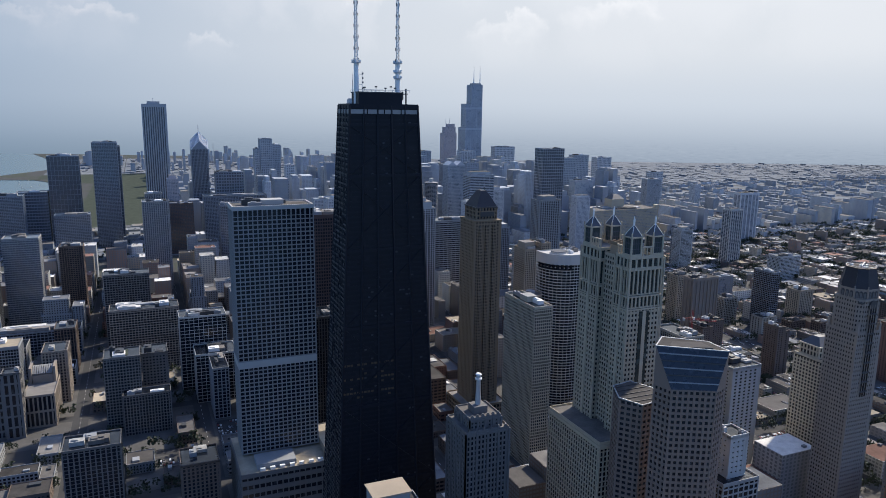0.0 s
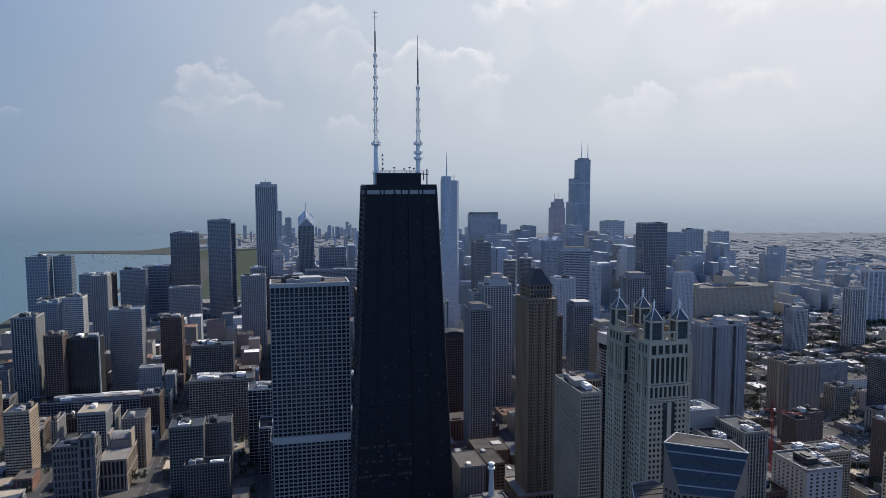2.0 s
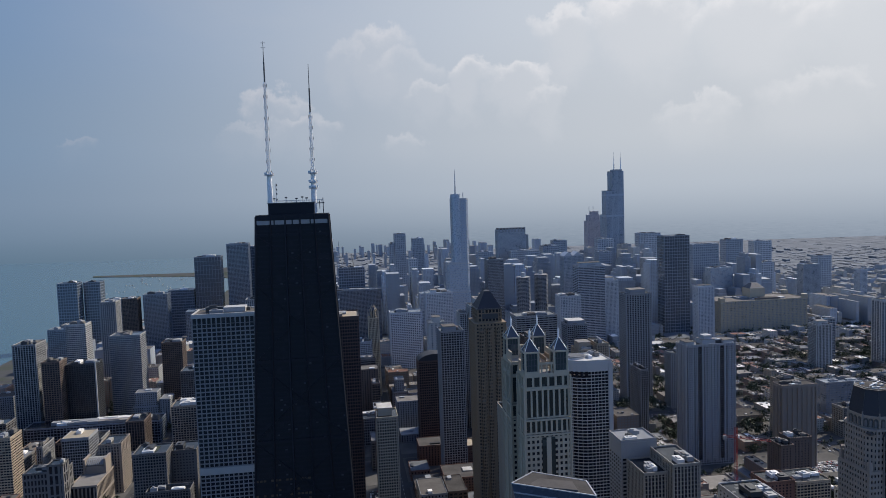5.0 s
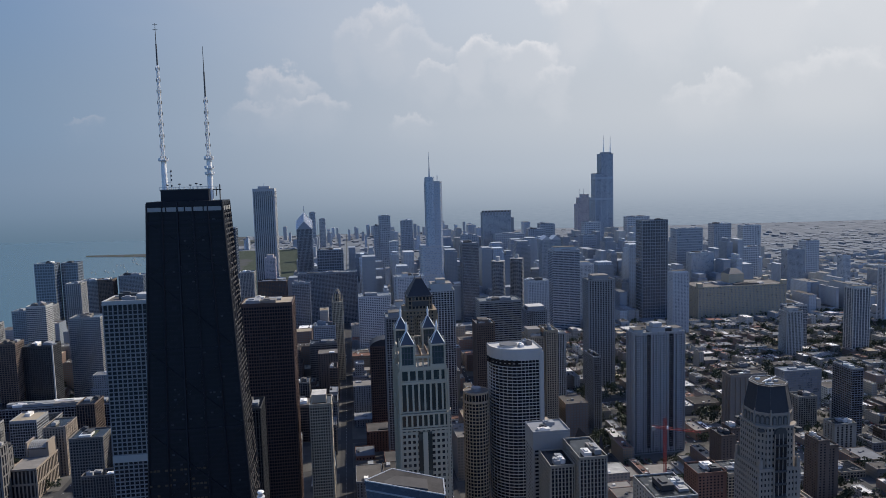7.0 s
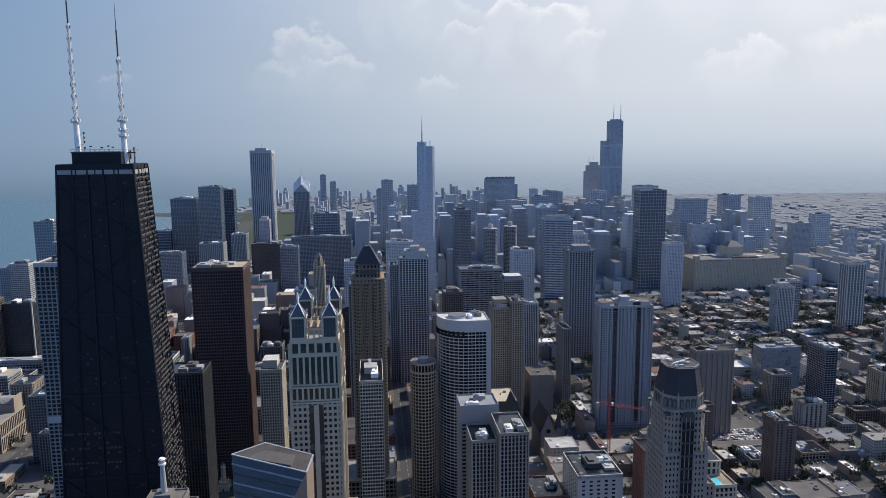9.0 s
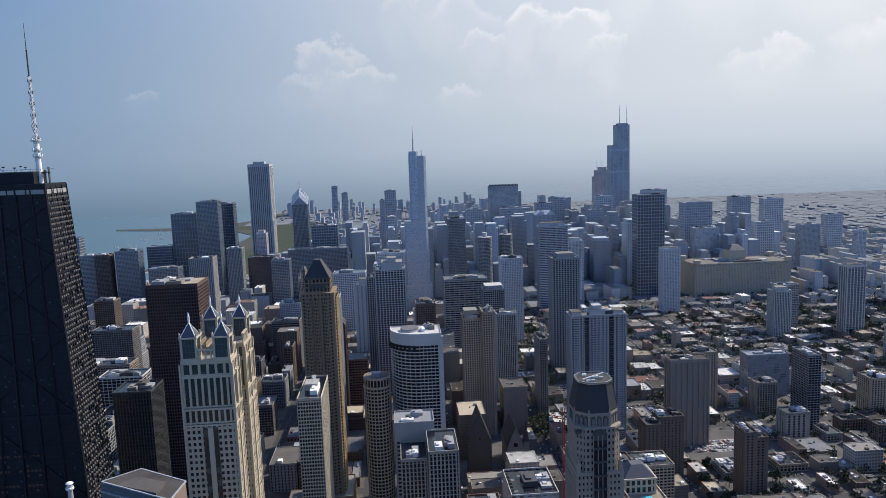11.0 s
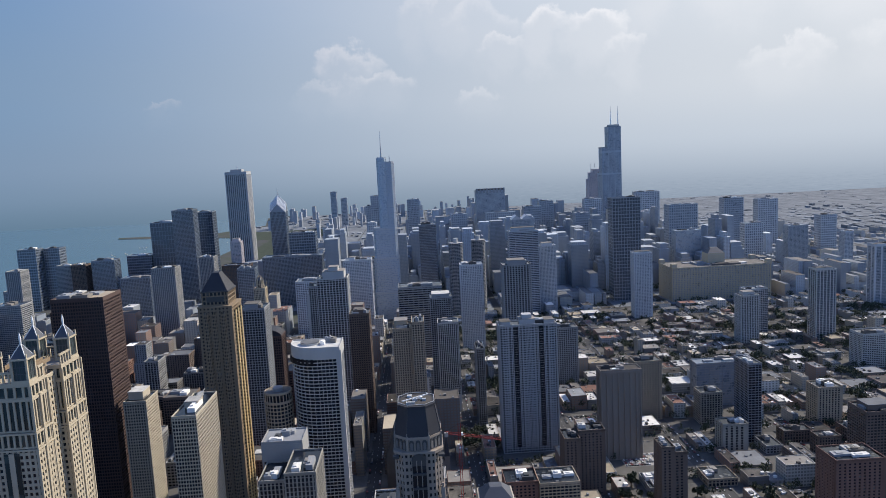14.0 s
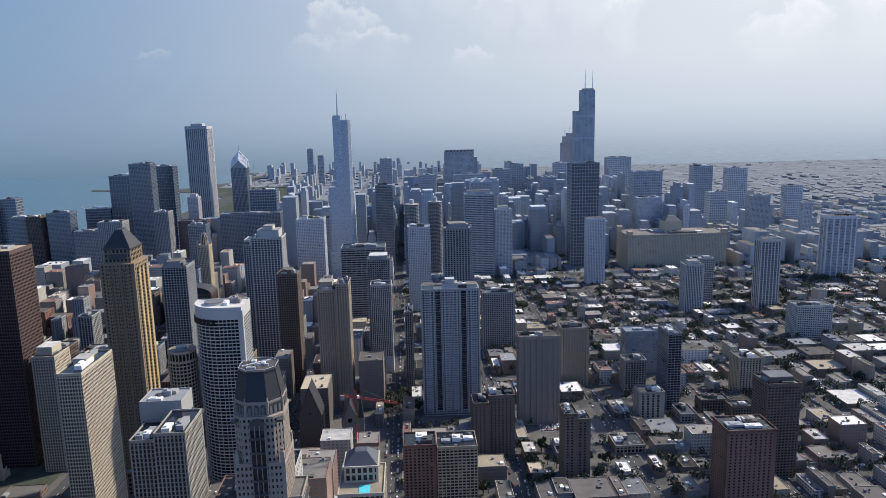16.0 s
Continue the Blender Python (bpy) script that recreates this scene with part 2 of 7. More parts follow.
M = {
    "asphalt": material("asphalt", (0.062, 0.062, 0.064), 0.9, 0.3, 0.6, 0.02, ior=1.2),
    "ground": material("ground", (0.085, 0.087, 0.09), 0.95, 0.5, 0.25, 0.012, ior=1.12, second=(0.06, 0.068, 0.055)),
    "pavement": material("pavement", (0.098, 0.095, 0.092), 0.9, 0.5, 0.3, 0.04, ior=1.2),
    # paler and bluer than the near pavement: distance haze put into the colour
    "hazed_pavement": material("hazed_pavement", (0.15, 0.165, 0.185), 0.95, 0.25, 0.05, 0.012, second=(0.18, 0.195, 0.217), ior=1.12),
    "pale_lot": material("pale_lot", (0.30, 0.29, 0.27), 0.9, 0.4, 0.4, 0.05, ior=1.2),
    "grass": material("grass", (0.055, 0.066, 0.052), 0.95, 0.6, 0.5, 0.05, ior=1.12),
    "gravel_roof": material("gravel_roof", (0.17, 0.16, 0.15), 0.95, 0.5, 0.8, 0.08, by_piece=0.9, ior=1.12),
    "white_roof": material("white_roof", (0.56, 0.55, 0.53), 0.85, 0.4, 0.6, 0.12, by_piece=0.9, ior=1.12),
    "dark_roof": material("dark_roof", (0.085, 0.08, 0.077), 0.9, 0.5, 0.6, 0.08, by_piece=0.9, ior=1.12),
    "white_concrete": material("white_concrete", (0.42, 0.42, 0.41), 0.8, 0.14, 0.7, 0.05, streak=True),
    "concrete": material("concrete", (0.27, 0.27, 0.27), 0.85, 0.2, 0.7, 0.05, streak=True),
    "grey_concrete": material("grey_concrete", (0.25, 0.26, 0.275), 0.85, 0.2, 0.7, 0.05, streak=True),
    "tan_stone": material("tan_stone", (0.46, 0.38, 0.27), 0.8, 0.16, 0.7, 0.05, streak=True),
    "pale_stone": material("pale_stone", (0.41, 0.355, 0.265), 0.8, 0.16, 0.7, 0.05, streak=True),
    # one stone in two tones: darker for shaded sides, brighter for sunlit west bays
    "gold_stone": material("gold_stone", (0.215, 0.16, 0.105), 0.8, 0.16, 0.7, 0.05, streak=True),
    "sunlit_bay": material("sunlit_bay", (0.50, 0.38, 0.20), 0.8, 0.16, 0.7, 0.05, streak=True),
    "brown_stone": material("brown_stone", (0.08, 0.052, 0.047), 0.75, 0.16, 0.7, 0.05, streak=True),
    "red_brick": material("red_brick", (0.175, 0.10, 0.08), 0.9, 0.3, 1.5, 0.06, streak=True),
    "brown_brick": material("brown_brick", (0.14, 0.107, 0.09), 0.9, 0.3, 1.5, 0.06, streak=True),
    "buff_brick": material("buff_brick", (0.34, 0.28, 0.21), 0.9, 0.25, 1.5, 0.06, streak=True),
    "black_metal": material("black_metal", (0.012, 0.014, 0.021), 0.5, 0.2, 0.6, 0.05, metal=0.0, bump=0.1, ior=1.3),
    "dark_metal": material("dark_metal", (0.05, 0.052, 0.056), 0.5, 0.2, 0.6, 0.05, bump=0.1),
    "steel": material("steel", (0.42, 0.43, 0.45), 0.45, 0.15, 0.6, 0.05, metal=0.3, bump=0.1),
    "white_paint": material("white_paint", (0.78, 0.78, 0.77), 0.55, 0.1, 0.8, 0.1, bump=0.05),
    # far black steel lifted to pale blue: distance haze painted into the colour
    "hazed_metal": material("hazed_metal", (0.36, 0.40, 0.46), 0.4, 0.15, 0.6, 0.05, bump=0.1),
    "white_granite": material("white_granite", (0.36, 0.37, 0.385), 0.7, 0.1, 0.7, 0.05, streak=True),
    "grey_granite": material("grey_granite", (0.32, 0.35, 0.395), 0.6, 0.15, 0.7, 0.05, streak=True),
    "pink_granite": material("pink_granite", (0.44, 0.40, 0.42), 0.7, 0.15, 0.7, 0.05, streak=True),
    # far roofs greyed towards blue, with haze painted into the tone
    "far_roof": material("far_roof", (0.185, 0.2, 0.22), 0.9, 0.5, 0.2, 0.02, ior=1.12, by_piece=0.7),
    "red_roof": material("red_roof", (0.19, 0.115, 0.095), 0.9, 0.35, 0.5, 0.08, ior=1.12, by_piece=0.7),
    "crane_red": material("crane_red", (0.30, 0.035, 0.03), 0.6, 0.15, 0.8, 0.2, bump=0.0),
    "car_red": material("car_red", (0.22, 0.02, 0.02), 0.3, 0.05, 0.8, 0.2, bump=0.0),
    "car_blue": material("car_blue", (0.03, 0.05, 0.14), 0.3, 0.05, 0.8, 0.2, bump=0.0),
    "white_stone": material("white_stone", (0.40, 0.40, 0.395), 0.7, 0.12, 0.7, 0.05, streak=True, by_piece=0.06),
    "rib_brown": material("rib_brown", (0.23, 0.195, 0.165), 0.85, 0.2, 0.7, 0.05, streak=True),
    "rib_stone": material("rib_stone", (0.29, 0.275, 0.245), 0.8, 0.16, 0.7, 0.05, streak=True, by_piece=0.06),
    "grid_stone": material("grid_stone", (0.245, 0.25, 0.26), 0.7, 0.12, 0.7, 0.05, streak=True, by_piece=0.06),
    "grey_stone": material("grey_stone", (0.145, 0.14, 0.138), 0.8, 0.18, 0.7, 0.05, streak=True, by_piece=0.06),
    "warm_stone": material("warm_stone", (0.265, 0.225, 0.19), 0.8, 0.16, 0.7, 0.05, streak=True, by_piece=0.06),
    "cream_stone": material("cream_stone", (0.42, 0.375, 0.30), 0.8, 0.16, 0.7, 0.05, streak=True, by_piece=0.06),
    "brown_granite": material("brown_granite", (0.20, 0.15, 0.125), 0.5, 0.16, 0.9, 0.05, streak=True, by_piece=0.08),
    "slate": material("slate", (0.024, 0.025, 0.033), 0.6, 0.3, 0.9, 0.1),
    "slate_metal": material("slate_metal", (0.07, 0.077, 0.095), 0.55, 0.25, 0.9, 0.1, metal=0.2),
    "tan_roof": material("tan_roof", (0.33, 0.285, 0.22), 0.95, 0.35, 0.5, 0.08, ior=1.12, by_piece=0.7),
    "grey_roof": material("grey_roof", (0.17, 0.177, 0.19), 0.9, 0.35, 0.5, 0.08, ior=1.12, by_piece=0.7),
    "pool_water": material("pool_water", (0.10, 0.50, 0.60), 0.15, 0.1, 0.9, 0.2),
    "leaf": material("leaf", (0.034, 0.046, 0.027), 0.8, 0.8, 0.35, 0.04, bump=0.0),
    "bark": material("bark", (0.09, 0.07, 0.05), 0.9, 0.3, 2.0, 0.3),
    "spire_glass": material("spire_glass", (0.28, 0.345, 0.43), 0.3, 0.05, 0.3, 0.02, bump=0.0, ior=2.2),
    # window panel tones: pale and amber are reflections put into base colour
    "glint_pale": material("glint_pale", (0.105, 0.10, 0.098), 0.8, 0.5, 1.2, 0.3),
    "panel_dim": material("panel_dim", (0.055, 0.058, 0.066), 0.8, 0.4, 1.2, 0.3),
    "glint_warm": material("glint_warm", (0.085, 0.06, 0.038), 0.8, 0.4, 1.2, 0.3),
    "green_glass": glass("green_glass", (0.018, 0.028, 0.030), (0.07, 0.095, 0.095), ior=1.5),
    "lantern_pane": glass("lantern_pane", (0.05, 0.068, 0.07), (0.12, 0.145, 0.145), ior=1.35),
    "blue_pane": glass("blue_pane", (0.018, 0.024, 0.034), (0.04, 0.05, 0.065), (2.0, 2.0, 2.0), 0.2, 1.45),
    "dark_glass": glass("dark_glass", (0.007, 0.010, 0.017), (0.045, 0.05, 0.06), ior=1.4),
    "window": glass("window", (0.009, 0.012, 0.018), (0.15, 0.15, 0.145), ior=1.42, share=0.13),
    "navy_glass": glass("navy_glass", (0.04, 0.055, 0.08), (0.12, 0.14, 0.165), ior=1.9),
    # pale and bluish tones of the far towers: distance haze mixed into base colours
    "hazed_window": glass("hazed_window", (0.10, 0.125, 0.16), (0.22, 0.25, 0.29), ior=2.2, rough=0.25, tilt=0.02),
    "hazed_panel": material("hazed_panel", (0.50, 0.515, 0.54), 0.5, 0.12, 0.7, 0.05, streak=True),
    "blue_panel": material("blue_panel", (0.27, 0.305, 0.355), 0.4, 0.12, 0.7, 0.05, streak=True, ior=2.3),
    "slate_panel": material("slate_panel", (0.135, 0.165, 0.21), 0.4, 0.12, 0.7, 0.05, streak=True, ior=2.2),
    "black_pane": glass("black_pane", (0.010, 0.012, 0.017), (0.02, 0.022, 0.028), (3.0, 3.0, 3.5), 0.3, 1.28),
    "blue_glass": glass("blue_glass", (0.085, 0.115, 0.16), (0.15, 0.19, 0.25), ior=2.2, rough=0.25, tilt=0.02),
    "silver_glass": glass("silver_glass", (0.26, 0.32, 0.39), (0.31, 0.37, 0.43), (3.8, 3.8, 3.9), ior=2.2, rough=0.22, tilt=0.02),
}


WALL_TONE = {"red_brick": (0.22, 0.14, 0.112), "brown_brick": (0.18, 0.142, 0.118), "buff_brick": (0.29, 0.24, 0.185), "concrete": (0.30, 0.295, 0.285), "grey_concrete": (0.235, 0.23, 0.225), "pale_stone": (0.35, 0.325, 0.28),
             "white_concrete": (0.43, 0.43, 0.42), "grey_granite": (0.37, 0.40, 0.44), "tan_stone": (0.44, 0.415, 0.375), "slate_panel": (0.20, 0.23, 0.275), "hazed_panel": (0.48, 0.495, 0.52), "blue_panel": (0.31, 0.345, 0.395)}
# walls of the far city, tones paled and mostly blued as painted haze
HAZED_WALLS = ("grey_granite", "tan_stone", "slate_panel", "hazed_panel", "blue_panel")


def facade(name, wall):
    """Walls of houses too far off to build each window: rows of panes in the wall, both at true size."""
    m = bpy.data.materials.new(name)
    m.use_nodes = True
    n = Nodes(m.node_tree)
    b = n.add("ShaderNodeBsdfPrincipled")
    geo = n.add("ShaderNodeNewGeometry")
    where = geo.outputs["Position"]
    own = n.math("FRACT", n.math("ADD", geo.outputs["Random Per Island"], n.add("ShaderNodeObjectInfo").outputs["Random"]))
    part = n.add("ShaderNodeSeparateXYZ")
    n.link(where, part.inputs[0])
    up = n.add("ShaderNodeSeparateXYZ")
    n.link(geo.outputs["Normal"], up.inputs[0])
    side = n.math("ADD", part.outputs[0], part.outputs[1])
    bay = n.math("ADD", 2.6, n.math("MULTIPLY", own, 2.2))
    row = n.math("FRACT", n.math("DIVIDE", part.outputs[2], 3.5))
    col = n.math("FRACT", n.math("DIVIDE", side, bay))
    pane = n.math("MULTIPLY", n.math("GREATER_THAN", row, 0.42), n.math("GREATER_THAN", col, n.math("ADD", 0.2, n.math("MULTIPLY", own, 0.3))))
    pane = n.math("MULTIPLY", pane, n.math("LESS_THAN", n.math("ABSOLUTE", up.outputs[2]), 0.5))
    tone = n.math("ADD", 0.7, n.math("MULTIPLY", own, 0.6))
    stain = n.noise(n.vec("MULTIPLY", where, (1, 1, 0.2)), 0.06, 4.0)
    base = n.vec("SCALE", WALL_TONE[wall])
    n.link(n.math("MULTIPLY", tone, n.span(stain, 0.2, 0.8, 0.8, 1.2)), base.node.inputs["Scale"])
    # far walls get paler panes: haze in the colour lowers their contrast
    n.link(n.mix(pane, base, (0.18, 0.205, 0.24, 1) if wall in HAZED_WALLS else (0.075, 0.083, 0.095, 1)), b.inputs["Base Color"])
    n.put(b.inputs["Roughness"], n.span(pane, 0.0, 1.0, 0.6, 0.3))
    n.put(b.inputs["IOR"], n.span(pane, 0.0, 1.0, 1.7, 2.3))
    n.link(b.outputs[0], n.add("ShaderNodeOutputMaterial").inputs[0])
    return m


# ---- helpers for geometry ----


def boxes_mesh(name, boxes):
    """One mesh of many upright boxes, each (x0, x1, y0, y1, z0, z1)."""
    a = np.array(boxes, float).reshape(-1, 6)
    pick = [(0, 2, 4), (1, 2, 4), (1, 3, 4), (0, 3, 4), (0, 2, 5), (1, 2, 5), (1, 3, 5), (0, 3, 5)]
    verts = np.stack([a[:, p] for p in pick], 1).reshape(-1, 3)
    quad = np.array([(0, 3, 2, 1), (4, 5, 6, 7), (0, 1, 5, 4), (1, 2, 6, 5), (2, 3, 7, 6), (3, 0, 4, 7)])
    faces = (quad[None] + 8 * np.arange(len(a))[:, None, None]).reshape(-1, 4)
    me = bpy.data.meshes.new(name)
    me.vertices.add(len(verts))
    me.vertices.foreach_set("co", verts.ravel())
    me.loops.add(faces.size)
    me.loops.foreach_set("vertex_index", faces.ravel())
    me.polygons.add(len(faces))
    me.polygons.foreach_set("loop_start", np.arange(0, faces.size, 4))
    me.polygons.foreach_set("use_smooth", np.zeros(len(faces), bool))
    me.update(calc_edges=True)
    me.validate()
    return me


def mesh_of(name, verts, faces):
    me = bpy.data.meshes.new(name)
    me.from_pydata([tuple(v) for v in verts], [], faces)
    me.polygons.foreach_set("use_smooth", np.zeros(len(me.polygons), bool))
    me.update()
    return me


def hang(name, me, mat, parent=None, at=(0, 0, 0), label=""):
    """A mesh object as a part of its parent."""
    if mat is not None and not me.materials:
        me.materials.append(M[mat] if isinstance(mat, str) else mat)
    ob = new(name, me)
    ob.location = at
    if parent is not None:
        ob.parent = parent
    if label:
        tagged(ob, label)
    return ob


def part_boxes(name, boxes, mat, parent, label=""):
    return hang(name, boxes_mesh(name, boxes), mat, parent, label=label)


def prism(name, ring, z0, z1, mat, parent=None, top=None, label="", at=(0, 0, 0)):
    """An upright prism over a ring of (x, y); top: another ring of the same length for a tapered one, or a point."""
    n = len(ring)
    top = top or ring
    v = [(x, y, z0) for x, y in ring] + [(p[0], p[1], p[2] if len(p) > 2 else z1) for p in top]
    f = [tuple(range(n - 1, -1, -1)), tuple(range(n, 2 * n))] + [(i, (i + 1) % n, n + (i + 1) % n, n + i) for i in range(n)]
    me = mesh_of(name, v, f)
    bm = bmesh.new()
    bm.from_mesh(me)
    bmesh.ops.recalc_face_normals(bm, faces=bm.faces)
    bm.to_mesh(me)
    bm.free()
    return hang(name, me, mat, parent, at, label)


def thing(name, label, category, x=0, y=0, z=0, group="", kind=""):
    ob = new(name)
    ob.location = (x, y, z)
    ob.empty_display_size = 5
    return tagged(ob, label, category, group, kind)


FOOT = []  # footprints of the towers, kept free of low houses


def keep(x0, x1, y0, y1, m=3):
    FOOT.append((x0 - m, x1 + m, y0 - m, y1 + m))


def rect(x0, x1, y0, y1):
    return [(x0, y0), (x1, y0), (x1, y1), (x0, y1)]


def inset(ring, d):
    """The ring moved inwards by d metres (ring counter-clockwise, convex)."""
    out, n = [], len(ring)
    for i in range(n):
        a, b, c = Vector(ring[i - 1]), Vector(ring[i]), Vector(ring[(i + 1) % n])
        e, f = (b - a).normalized(), (c - b).normalized()
        ne, nf = Vector((-e.y, e.x)), Vector((-f.y, f.x))
        m = ne + nf
        m = m / max(0.2, 1 + ne.dot(nf))
        out.append(tuple(b + d * m))
    return out


def shaft(t, ring, z0, z1, wall="concrete", pane="window", storey=3.4, bay=4.0, pier=0.9, band=1.1, proud=0.35, split=False, every=1, deep=None):
    """Walls of one straight stretch of a tower: a glass core behind real piers and floor bands."""
    prism("core", inset(ring, proud), z0, z1, pane, t)
    levels = max(1, round((z1 - z0) / storey))
    step = (z1 - z0) / levels
    n = len(ring)
    if band > 0:
        rim = inset(ring, 0.12)
        zs = [z0 + i * step for i in range(levels)]
        if split:
            first = prism("floor_band", rim, 0, band, wall, t, at=(0, 0, zs[0]))
            for z in zs[1:]:
                hang("floor_band", first.data, None, t, (0, 0, z))
        else:
            v, f = [], []
            for z in zs:
                o = len(v)
                v += [(x, y, z) for x, y in rim] + [(x, y, z + band) for x, y in rim]
                f += [tuple(o + i for i in range(n - 1, -1, -1)), tuple(o + n + i for i in range(n))] + [(o + i, o + (i + 1) % n, o + n + (i + 1) % n, o + n + i) for i in range(n)]
            tagged(hang("floor_banding", mesh_of("floor_banding", v, f), wall, t), kind="stuff")
    if pier > 0:
        deep = deep or pier
        spots = []
        for i in range(n):
            a, b = Vector(ring[i]), Vector(ring[(i + 1) % n])
            e = (b - a).normalized()
            k = max(1, round((b - a).length / bay))
            for j in range(0, k, every):
                spots.append((a + (b - a) * (j / k), math.atan2(e.y, e.x)))
        one = boxes_mesh("pier", [(0, pier, 0, deep, 0, z1 - z0)])
        if split:
            for p, r in spots:
                ob = hang("pier", one, wall, t, (p.x, p.y, z0))
                ob.rotation_euler = (0, 0, r)
        else:
            v, f = [], []
            for p, r in spots:
                m, o = Matrix.Translation((p.x, p.y, z0)) @ Matrix.Rotation(r, 4, "Z"), len(v)
                v += [tuple(m @ q.co) for q in one.vertices]
                f += [tuple(o + k for k in q.vertices) for q in one.polygons]
            tagged(hang("pier_grid", mesh_of("pier_grid", v, f), wall, t), kind="stuff")


def cap(t, ring, h, wall, roof="gravel_roof", rise=1.1, thick=0.5):
    """A flat roof deck behind a parapet."""
    prism("roof_deck", inset(ring, thick - 0.05), h - 0.7, h - 0.05, roof, t)
    n, inner = len(ring), inset(ring, thick)
    v = [(x, y, h - 1.3) for x, y in ring] + [(x, y, h + rise) for x, y in ring] + [(x, y, h + rise) for x, y in inner] + [(x, y, h - 1.3) for x, y in inner]
    f = []
    for i in range(n):
        j = (i + 1) % n
        f += [(i, j, n + j, n + i), (n + i, n + j, 2 * n + j, 2 * n + i), (2 * n + i, 2 * n + j, 3 * n + j, 3 * n + i), (3 * n + i, 3 * n + j, j, i)]
    hang("parapet", mesh_of("parapet", v, f), wall, t)


def roof_units(t, x0, x1, y0, y1, h, rng, count=3, mat="grey_concrete"):
    """Lift house, tanks and fans on a flat roof."""
    w, d = x1 - x0, y1 - y0
    for i in range(count):
        uw, ud, uh = rng.uniform(0.14, 0.36) * w, rng.uniform(0.16, 0.42) * d, rng.uniform(1.6, 4.6)
        ux, uy = x0 + rng.uniform(0.08, 0.9) * (w - uw), y0 + rng.uniform(0.08, 0.9) * (d - ud)
        part_boxes("roof_unit", [(ux, ux + uw, uy, uy + ud, h - 0.1, h + uh), (ux + 0.2 * uw, ux + 0.6 * uw, uy + 0.2 * ud, uy + 0.7 * ud, h + uh, h + uh * 1.3)],
                   rng.choice([mat, "white_roof", "dark_metal", "grey_concrete", "gravel_roof"]), t)


def tower(label, x0, x1, y0, y1, h, wall="concrete", pane="window", storey=3.3, bay=3.6, pier=0.8, band=1.0, proud=0.35, split=None, top=0.0, units=3, name="apartment_tower", category="tower",
          belts=(), roof="gravel_roof", base=0.0, every=1, crown=(), group=""):
    """A straight tower with roof, parapet and plant. top: a blind strip under the roof; crown: penthouses as shares of the plan and a height."""
    rng = random.Random(int(abs(x0 * 7 + y0 * 3 + h)))
    t = thing(name, label, category, group=group)
    t.location = (x0, y0, 0)
    keep(x0, x1, y0, y1)
    w, d = x1 - x0, y1 - y0
    ring = rect(0, w, 0, d)
    if split is None:
        split = y0 < 260 and h > 60
    shaft(t, ring, base, h - top, wall, pane, storey, bay, pier, band, proud, split, every)
    if base:
        prism("podium_wall", inset(ring, -0.12), 0, base - 0.3, wall, t)
    if top:
        prism("top_wall", inset(ring, -0.06), h - top, h - 1.35, wall, t)
    for z, hh in belts:
        prism("belt", inset(ring, -0.18), z, z + hh, wall, t)
    cap(t, ring, h, wall, roof)
    roof_units(t, 0, w, 0, d, h, rng, units)
    for a, b, c, e, hh in crown:
        r = rect(a * w, b * w, c * d, e * d)
        prism("penthouse", r, h - 0.1, h + hh, wall, t)
        prism("penthouse_roof", inset(r, -0.3), h + hh, h + hh + 0.5, roof, t)
    return t


def cylinder(name, r, z0, z1, mat, parent, x=0.0, y=0.0, r2=None, sides=14):
    ring = [(x + r * math.cos(2 * math.pi * i / sides), y + r * math.sin(2 * math.pi * i / sides)) for i in range(sides)]
    q = r if r2 is None else r2
    top = [(x + q * math.cos(2 * math.pi * i / sides), y + q * math.sin(2 * math.pi * i / sides)) for i in range(sides)]
    return prism(name, ring, z0, z1, mat, parent, top)


def bar(name, a, b, r, mat, parent):
    """A square bar from a to b."""
    a, b = Vector(a), Vector(b)
    m = (b - a).to_track_quat("Z", "Y").to_matrix().to_4x4()
    m.translation = a
    me = boxes_mesh(name, [(-r, r, -r, r, 0, (b - a).length)])
    me.transform(m)
    return hang(name, me, mat, parent)
# ---- ground and water ----
SHORE = [(700, -3000), (250, -900), (-60, -330), (-330, -190), (-480, 0), (-590, 250), (-660, 600), (-760, 1000), (-770, 1560), (-480, 1720), (-440, 2950), (-600, 3230), (-1290, 3500), (-1310, 3570), (-780, 3500), (-560, 3900),
         (-700, 4700), (-1800, 9000), (-5000, 20000)]


